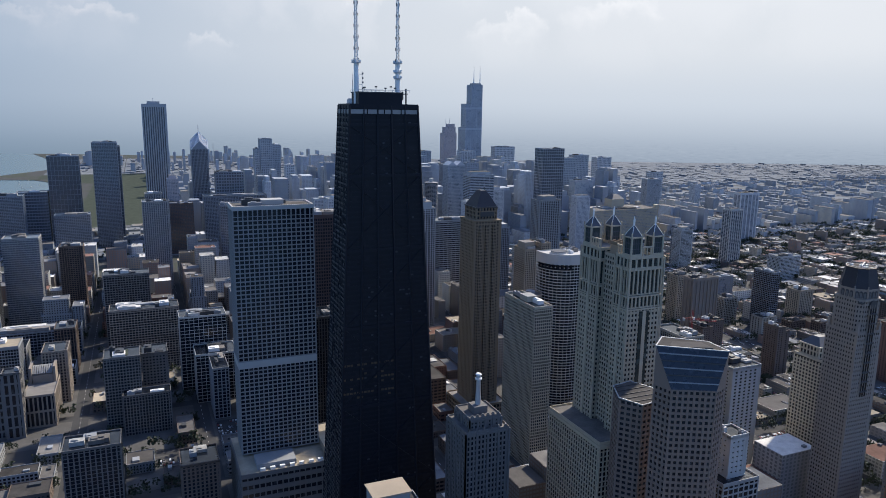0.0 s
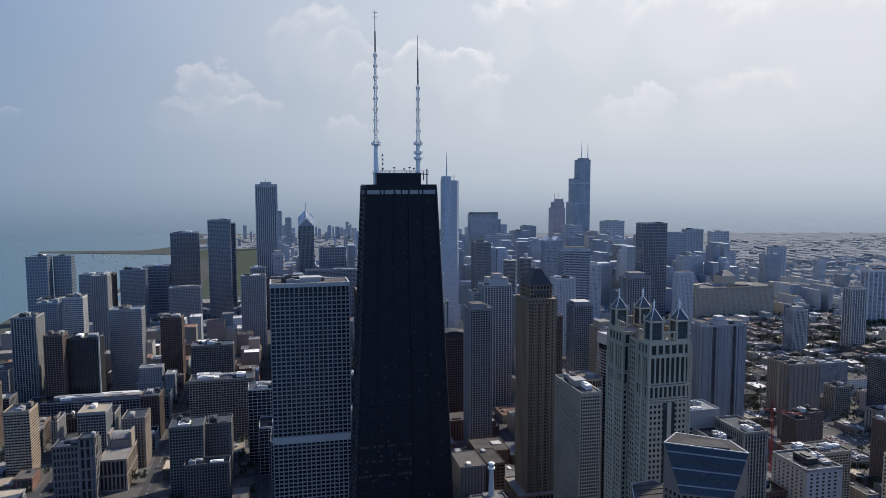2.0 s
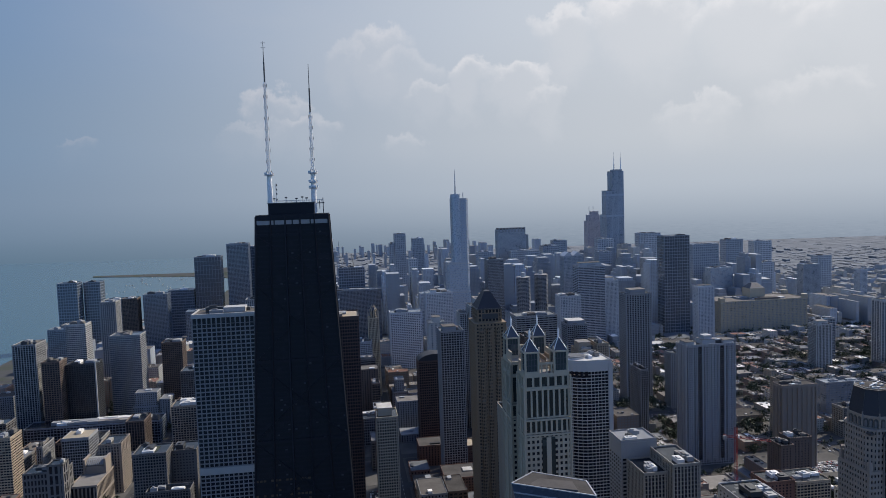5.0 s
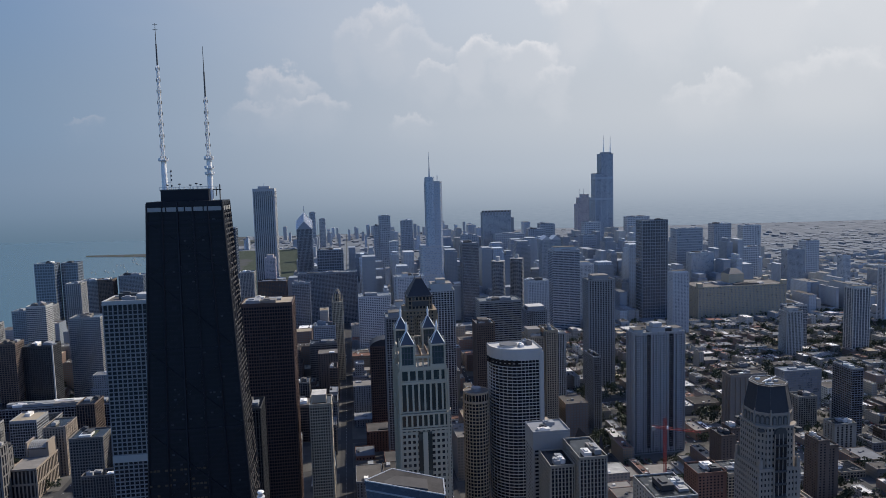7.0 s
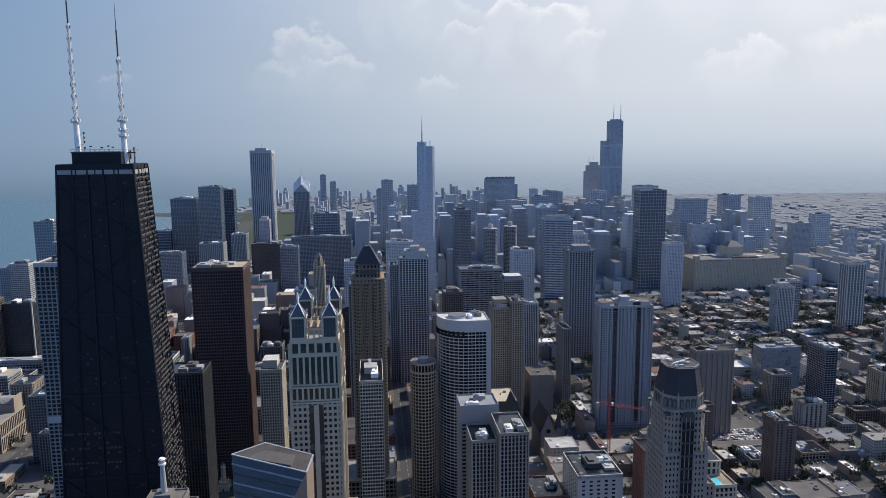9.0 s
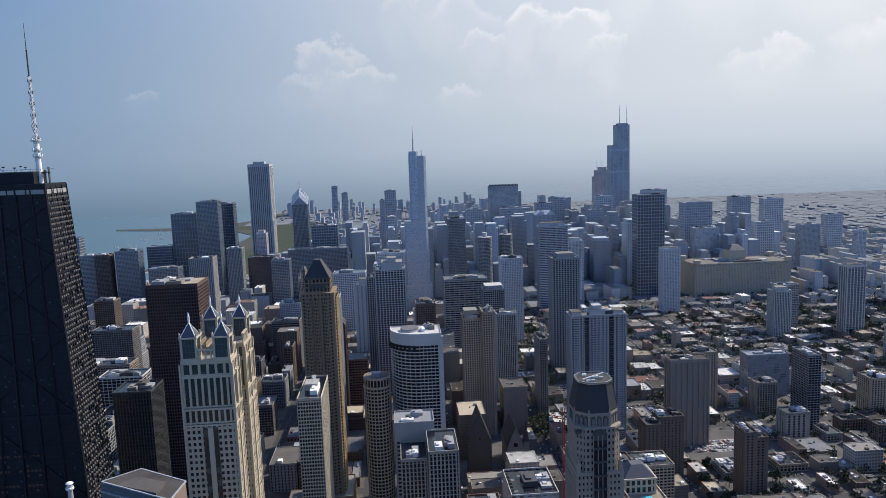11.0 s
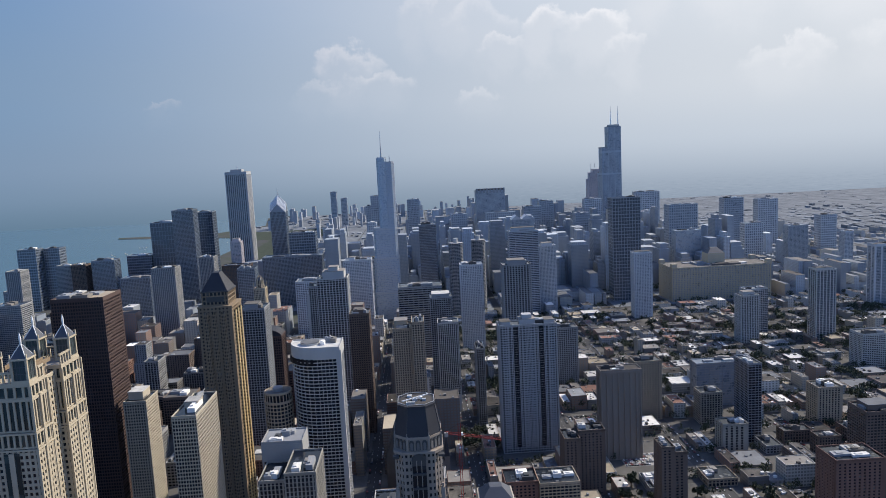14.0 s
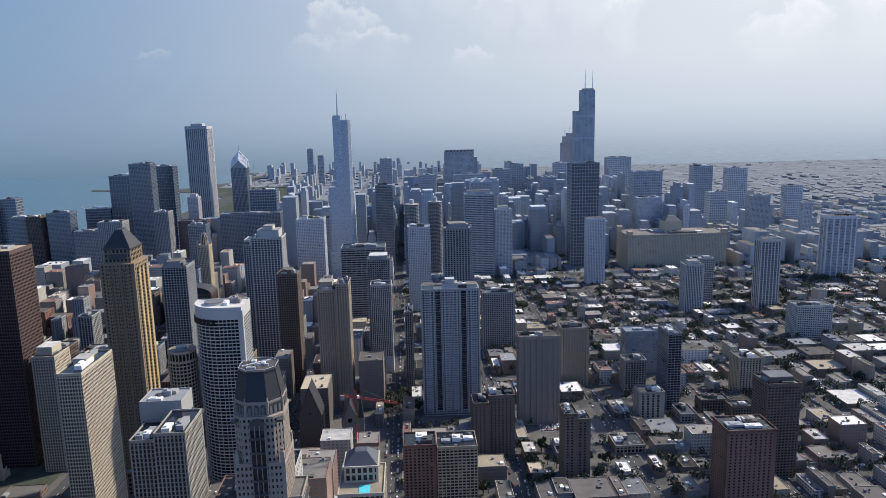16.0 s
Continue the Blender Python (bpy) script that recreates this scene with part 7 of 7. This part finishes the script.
def fill_blocks():
    rng = random.Random(11)
    pave, far_pave, houses = [], [], 0
    for xa, xb in zip(STREETS_X, STREETS_X[1:]):
        for ya, yb in zip(STREETS_Y, STREETS_Y[1:]):
            x0, x1, y0, y1 = xa + 8, xb - 8, ya + 7, yb - 7
            cx, cy = (x0 + x1) / 2, (y0 + y1) / 2
            if (yb - ya > 130 and cx < 430) or not on_land(x0, cy, 30) or cy > 4600 or cx > -300 + 1.7 * (cy + 560) + 350:
                continue
            near = cx < 1150 and cy < 1080
            gap = 6 if cy > 2300 else 0
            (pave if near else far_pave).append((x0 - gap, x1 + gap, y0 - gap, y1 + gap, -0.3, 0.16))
            if park(cx, cy):
                GREEN.append((x0 - 8, x1 + 8, y0 - 7, y1 + 7, 0.02, 0.2))
                for k in range(40):
                    TREES.append((rng.uniform(x0, x1), rng.uniform(y0, y1), rng.uniform(7, 12)))
                continue
            # two rows of lots with an alley between them
            for row in (0, 1):
                ry0, ry1 = (y0 + 3, cy - 3) if row == 0 else (cy + 3, y1 - 3)
                x = x0 + 3
                while x < x1 - 9:
                    w = (rng.uniform(8, 17) if rng.random() < 0.7 else rng.uniform(20, 45)) if cx > 420 and cy < 1000 else rng.uniform(11, 24) if cx > 1000 or cy > 2500 else rng.uniform(16, 44)
                    w = min(w, x1 - 3 - x)
                    if x1 - 3 - (x + w) < 9:
                        w = x1 - 3 - x
                    h = house_height(cx, cy, rng)
                    dy = rng.uniform(0, 9) if h < 30 else 0
                    a = (x + 0.6, x + w - 0.6, ry0 if row == 0 else ry0 + dy, ry1 - dy if row == 0 else ry1)
                    x += w
                    if not is_free(*a):
                        continue
                    if (cy > 2400 or cx > 1650) and h < 40 and rng.random() < (0.8 if cx < 900 else 0.95 if cy > 3200 else 0.65):
                        continue
                    if rng.random() < (0.13 if cx > 420 else 0.06):
                        LOTS.append(a)
                        continue
                    if cx > 430 and cy < 1000 and rng.random() < 0.17:
                        # a yard under trees
                        for k in range(max(4, int((a[1] - a[0]) * (a[3] - a[2]) / 70))):
                            TREES.append((rng.uniform(a[0] + 2, a[1] - 2), rng.uniform(a[2] + 2, a[3] - 2), rng.uniform(10, 16)))
                        continue
                    if near and cy > 0 and (houses < 170) and (cx > 300 or cx < 80 or cy < 700) and cy < 760:
                        houses += 1
                        if cx < 60 and cy < 620 and h > 16:
                            wall = rng.choice(["grey_stone", "grey_concrete", "brown_brick", "grey_stone", "concrete", "brown_brick"])
                            word = {"concrete": "pale concrete", "grey_concrete": "dark concrete", "brown_brick": "brown brick", "grey_stone": "grey stone", "red_brick": "red brick"}[wall]
                            tower("%s mid-rise block with ribbed dark windows" % word, *a, h, wall, rng.choice(["dark_glass", "window", "dark_glass"]), rng.uniform(3.3, 4.0), rng.uniform(2.8, 4.6), rng.uniform(0.6, 1.3), rng.uniform(0.4, 1.4), 0.5, split=False,
                                  units=rng.randint(1, 3), name="mid_rise_block", category="building", roof=rng.choice(["tan_roof", "dark_roof", "grey_roof", "dark_roof", "gravel_roof"]), top=rng.choice([0, 0, 3]))
                        else:
                            small_house(*a, h, rng)
                    elif h > 60 and 1240 < cy < 1760:
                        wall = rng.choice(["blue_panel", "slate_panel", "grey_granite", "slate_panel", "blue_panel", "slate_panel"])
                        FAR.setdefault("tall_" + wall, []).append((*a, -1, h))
                        if rng.random() < 0.7:
                            i = rng.uniform(2, 5)
                            FAR["tall_" + wall].append((a[0] + i, a[1] - i, a[2] + i, a[3] - i, h, h + rng.uniform(4, 14)))
                    else:
                        # walls turn bluer farther south, one blue past 2400 m: haze painted by distance
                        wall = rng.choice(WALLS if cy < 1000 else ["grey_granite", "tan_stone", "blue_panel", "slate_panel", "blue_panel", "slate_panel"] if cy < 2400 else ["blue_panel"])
                        if cy > 2300 and h < 40:
                            # flat sheds wholly in the haze-paled roof colour, too far off to show their walls
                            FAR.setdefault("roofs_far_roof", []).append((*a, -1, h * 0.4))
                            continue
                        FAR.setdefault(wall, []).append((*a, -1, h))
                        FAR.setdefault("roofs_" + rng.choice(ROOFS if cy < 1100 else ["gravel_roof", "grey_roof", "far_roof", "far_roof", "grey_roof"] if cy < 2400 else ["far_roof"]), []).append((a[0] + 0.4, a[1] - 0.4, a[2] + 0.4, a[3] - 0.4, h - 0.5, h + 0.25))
                        if cy < 1050 and cy > 0:
                            # parapets, lift houses and fans
                            FAR[wall] += [(a[0], a[1], a[2], a[2] + 0.4, h, h + 0.9), (a[0], a[1], a[3] - 0.4, a[3], h, h + 0.9), (a[0], a[0] + 0.4, a[2] + 0.4, a[3] - 0.4, h, h + 0.9), (a[1] - 0.4, a[1], a[2] + 0.4, a[3] - 0.4, h, h + 0.9)]
                            for k in range(rng.randint(2, 5)):
                                ux, uy, us = rng.uniform(a[0] + 1, max(a[0] + 1.1, a[1] - 5)), rng.uniform(a[2] + 1, max(a[2] + 1.1, a[3] - 5)), rng.uniform(1.0, 3.6)
                                FAR.setdefault("roofs_" + rng.choice(["white_roof", "grey_roof", "dark_roof"]), []).append((ux, ux + us, uy, uy + us * rng.uniform(0.6, 1.6), h, h + rng.uniform(0.8, 2.6)))
                        elif rng.random() < 0.6:
                            ux, uy = rng.uniform(a[0] + 1, max(a[0] + 1.1, a[1] - 5)), rng.uniform(a[2] + 1, max(a[2] + 1.1, a[3] - 5))
                            FAR.setdefault("roofs_grey_roof" if cy < 2400 else "roofs_far_roof", []).append((ux, ux + 3.5, uy, uy + 3, h, h + 2.2))
                if cx > 380 or cx < -120:
                    for k in range(11):
                        TREES.append((rng.uniform(x0, x1), (y0 + 0.5) if row == 0 else (y1 - 0.5), rng.uniform(7, 13)))
                    for k in range(10):
                        TREES.append((rng.uniform(x0, x1), cy + rng.uniform(-5, 5), rng.uniform(6, 11)))
    for b in GREEN:
        tagged(part_boxes("lawn", [b], "grass", None), "green park lawn with trees", "lawn", kind="structure")
    for b in pave:
        tagged(part_boxes("pavement", [b], "pavement", None), "grey concrete city block pavement with kerb", "pavement", kind="structure")
    tagged(part_boxes("pavement", far_pave, "hazed_pavement", None), "distant city block pavements seen from above", "pavement", kind="structure")


fill_blocks()
for key, boxes in FAR.items():
    if key.startswith("roofs_"):
        ob = part_boxes("far_roofs", boxes, key[6:], None)
        tagged(ob, "distant flat roofs and roof plant, many small", "roofs", kind="stuff")
    elif key.startswith("tall_"):
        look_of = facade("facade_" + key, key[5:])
        word = {"hazed_panel": "pale panelled", "blue_panel": "haze-tinted blue-grey", "grey_granite": "grey granite", "tan_stone": "tan stone", "slate_panel": "dark slate panelled"}[key[5:]]
        tall = []
        for q in boxes:
            if q[4] < 0:
                tall.append([q])
            else:
                tall[-1].append(q)
        for shape in tall:
            ob = part_boxes("office_tower", shape, look_of, None)
            tagged(ob, "%s office tower in the packed downtown core" % word, "tower", "downtown core towers")
    else:
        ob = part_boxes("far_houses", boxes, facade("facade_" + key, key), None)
        tagged(ob, "packed distant low city houses, many", "houses", kind="stuff")

# ---- streets ----


def streets():
    xs, ys = [], []
    for i, x in enumerate(STREETS_X[:22]):
        for k, y in enumerate(range(-200, 1080, 12)):
            xs.append((x - 0.12, x + 0.12, y, y + 4, 0.0, 0.02))
    ob = part_boxes("lane_marks", xs, "white_paint", None)
    tagged(ob, "white dashed lane marks on the streets", "lane marks", kind="stuff")
    for x in STREETS_X[:24]:
        y0 = -470
        while not on_land(x, y0, 10):
            y0 += 20
        tagged(part_boxes("road", [(x - 7.8, x + 7.8, y0, 2330, -0.2, 0.004)], "asphalt", None), "dark asphalt street running between blocks", "road", kind="structure")
    for y in STREETS_Y[:26]:
        x0 = -700
        while not on_land(x0, y, 10):
            x0 += 20
        tagged(part_boxes("road", [(x0, min(5200, 100 + 1.7 * (y + 560)), y - 6.8, y + 6.8, -0.2, 0.008)], "asphalt", None), "dark asphalt cross street between blocks", "road", kind="structure")


streets()

# ---- parked cars ----


def car_kind(mat, label):
    c = thing("car", label, "car", group="parked cars")
    v, f = [], []
    prof = [(-2.2, 0.35), (-2.25, 0.8), (-1.5, 0.95), (1.2, 0.98), (2.2, 0.8), (2.25, 0.35)]
    n = len(prof)
    for s in (-0.88, 0.88):
        v += [(s, y, z) for y, z in prof]
    f = [tuple(range(n)), tuple(range(2 * n - 1, n - 1, -1))] + [(i, n + i, n + (i + 1) % n, (i + 1) % n) for i in range(n)]
    me = mesh_of("body", v, f)
    bm = bmesh.new()
    bm.from_mesh(me)
    bmesh.ops.recalc_face_normals(bm, faces=bm.faces)
    bm.to_mesh(me)
    bm.free()
    hang("body", me, mat, c)
    prism("cabin", rect(-0.8, 0.8, -1.4, 1.1), 0.95, 1.45, "dark_glass", c, rect(-0.62, 0.62, -0.9, 0.6))
    return c


def car_paint():
    """Paint of many cars: each its own tone."""
    m = bpy.data.materials.new("car_paint")
    m.use_nodes = True
    n = Nodes(m.node_tree)
    b = n.add("ShaderNodeBsdfPrincipled")
    own = n.add("ShaderNodeNewGeometry").outputs["Random Per Island"]
    tone = n.mix(n.math("GREATER_THAN", own, 0.35), (0.03, 0.03, 0.035, 1), (0.25, 0.26, 0.28, 1))
    tone = n.mix(n.math("GREATER_THAN", own, 0.62), tone, (0.7, 0.7, 0.7, 1))
    tone = n.mix(n.math("GREATER_THAN", own, 0.9), tone, (0.22, 0.03, 0.03, 1))
    n.link(tone, b.inputs["Base Color"])
    b.inputs["Roughness"].default_value = 0.3
    n.link(b.outputs[0], n.add("ShaderNodeOutputMaterial").inputs[0])
    return m


def park_cars():
    rng = random.Random(21)
    kinds = [car_kind("white_paint", "white parked car"), car_kind("steel", "silver grey parked car"), car_kind("black_metal", "black parked car"), car_kind("car_red", "dark red parked car"), car_kind("car_blue", "dark blue parked car")]
    for k, c in enumerate(kinds):
        tagged(c, c["label"] + " on an asphalt lot")
        c.location = (450 + 5 * k, 304, 0.17)
    count = 0
    spots = []
    for x0, x1, y0, y1 in sorted(LOTS, key=lambda a: a[2] + abs(a[0] - 600) * 0.4):
        y = y0 + 3
        while y < y1 - 3:
            x = x0 + 1.5
            while x < x1 - 1.5:
                if rng.random() < 0.7:
                    spots.append((x, y))
                x += 2.8
            y += 7.5
    for x, y in [(427 + 2.9 * i, 255 + 9 * j) for i in range(25) for j in range(5)] + spots:
        if count >= 70 or rng.random() < 0.25:
            continue
        count += 1
        copy_thing(rng.choice(kinds), pose(x, y, 0.17, 0, 0, rng.choice([0, 180]) + rng.uniform(-3, 3)))
    rest = [(590 + 2.8 * i, 269 + 6.5 * j) for i in range(21) for j in range(5) if rng.random() < 0.8] + [p for p in spots if p[1] < 1000][60:1300]
    for x in STREETS_X[7:20]:
        for y in range(60, 1000, 6):
            for side in (-6.3, 6.3):
                if rng.random() < 0.45 and len(rest) < 2600:
                    rest.append((x + side, y + rng.uniform(-0.8, 0.8)))
    v = []
    for x, y in rest:
        v.append((x - 0.9, x + 0.9, y - 2.2, y + 2.2, 0.3 + 0.05, 1.0))
        v.append((x - 0.75, x + 0.75, y - 1.3, y + 1.1, 1.0, 1.5))
    tagged(part_boxes("distant_car", v, car_paint(), None), "many parked cars along streets and lots", "cars", kind="stuff")
    for a in LOTS[:90]:
        if a[3] < 1080:
            tagged(part_boxes("parking_lot", [(a[0], a[1], a[2], a[3], 0.1, 0.168)], "asphalt", None), "dark asphalt parking lot with worn surface", "parking lot", kind="structure")
    tagged(part_boxes("parking_lot", [(588, 650, 266, 300, 0.1, 0.168)], "pale_lot", None), "pale concrete parking lot full of cars", "parking lot", kind="structure")
    tagged(part_boxes("parking_lot", [(424, 500, 250, 300, 0.1, 0.168)], "asphalt", None), "large asphalt parking lot full of cars", "parking lot", kind="structure")


park_cars()

# ---- trees ----


def crown_mesh(r, seed, leaves):
    """A crown of small leaf clumps with gaps and an uneven outline."""
    rng = random.Random(seed)
    lobes = [(rng.uniform(-0.5, 0.5) * r, rng.uniform(-0.5, 0.5) * r, r * rng.uniform(0.9, 1.9), r * rng.uniform(0.4, 0.62)) for k in range(6)]
    v, f = [], []
    for k in range(leaves):
        lx, ly, lz, lr = rng.choice(lobes)
        d = Vector((rng.gauss(0, 1), rng.gauss(0, 1), rng.gauss(0, 1))).normalized() * lr * rng.uniform(0.7, 1.05)
        p = Vector((lx, ly, lz)) + d
        q = Euler((rng.uniform(0, 6), rng.uniform(0, 6), rng.uniform(0, 6))).to_matrix()
        s = r * rng.uniform(0.13, 0.24)
        o = len(v)
        v += [tuple(p + q @ Vector(c)) for c in ((-s, -s * 0.6, 0), (s, -s * 0.6, s * 0.2), (s * 0.8, s * 0.7, 0), (-s * 0.7, s * 0.8, s * 0.2))]
        f.append((o, o + 1, o + 2, o + 3))
    return v, f


def plant_trees():
    rng = random.Random(31)
    kinds = []
    for k in range(4):
        v, f = crown_mesh(3.6, k, 190)
        t = thing("tree", "leafy green street tree on a pavement", "tree", group="street trees")
        hang("crown", mesh_of("crown", [(x, y, z + 1.6) for x, y, z in v], f), "leaf", t)
        wood = boxes_mesh("trunk", [(-0.24, 0.24, -0.24, 0.24, 0, 2.2), (-0.17, 0.17, -0.17, 0.17, 2.2, 4.6)])
        bm = bmesh.new()
        bm.from_mesh(wood)
        for a in (0.4, 2.4, 4.4):
            limb = boxes_mesh("limb", [(-0.09, 0.09, -0.09, 0.09, 0, 3.2)])
            limb.transform(Matrix.Translation((0, 0, 3)) @ Matrix.Rotation(a, 4, "Z") @ Matrix.Rotation(0.6, 4, "Y"))
            bm.from_mesh(limb)
        bm.to_mesh(wood)
        bm.free()
        hang("trunk", wood, "bark", t)
        kinds.append(t)
    spots = [(x, y, h) for x, y, h in TREES if is_free(x - 1, x + 1, y - 1, y + 1) and on_land(x, y, 8)]
    spots += [(rng.uniform(405, 450), rng.uniform(330, 392), rng.uniform(8, 12)) for k in range(60)]
    spots.sort(key=lambda s: (s[0] - 560) ** 2 * 0.5 + (s[1] - 150) ** 2)
    for k, t in enumerate(kinds):
        t.location = (spots[k][0], spots[k][1], 0.16)
    for x, y, h in spots[4:90]:
        c = copy_thing(rng.choice(kinds), pose(x, y, 0.16, 0, 0, rng.uniform(0, 360)))
        c.scale = (h / 7.6,) * 3
    v, f = [], []
    small = [crown_mesh(3.4, 50 + k, 36) for k in range(6)]
    for x, y, h in spots[90:9500]:
        a, b = rng.choice(small)
        o, s = len(v), h / 7.0
        v += [(x + s * p, y + s * q, 1.2 * s + s * r) for p, q, r in a]
        f += [tuple(o + i for i in g) for g in b]
    ob = hang("far_trees", mesh_of("far_trees", v, f), "leaf")
    tagged(ob, "distant rows of green trees along streets", "trees", kind="stuff")


plant_trees()

# ---- lake side ----
tagged(part_boxes("breakwater", [(-962, -956, 1560, 2090, -3, 0.6)], "grey_concrete", None), "long low stone breakwater in the lake", "breakwater")
b = bpy.data.objects["breakwater"]
b.rotation_euler = (0, 0, radians(-6))
b.location = (190, 110, 0)


def moored_boats():
    rng = random.Random(77)
    v = []
    for k in range(70):
        x, y = rng.uniform(-1000, -500), rng.uniform(2650, 3330)
        if on_land(x, y, -20):
            continue
        v += [(x - 1.6, x + 1.6, y - 5, y + 5, -1.6, 0.2), (x - 0.9, x + 0.9, y - 2, y + 2, 0.2, 1.6), (x - 0.1, x + 0.1, y - 0.1, y + 0.1, 1.6, 13)]
    tagged(part_boxes("moored_boat", v, "concrete", None), "many pale sailing boats moored in the harbour", "boats", kind="stuff")


moored_boats()
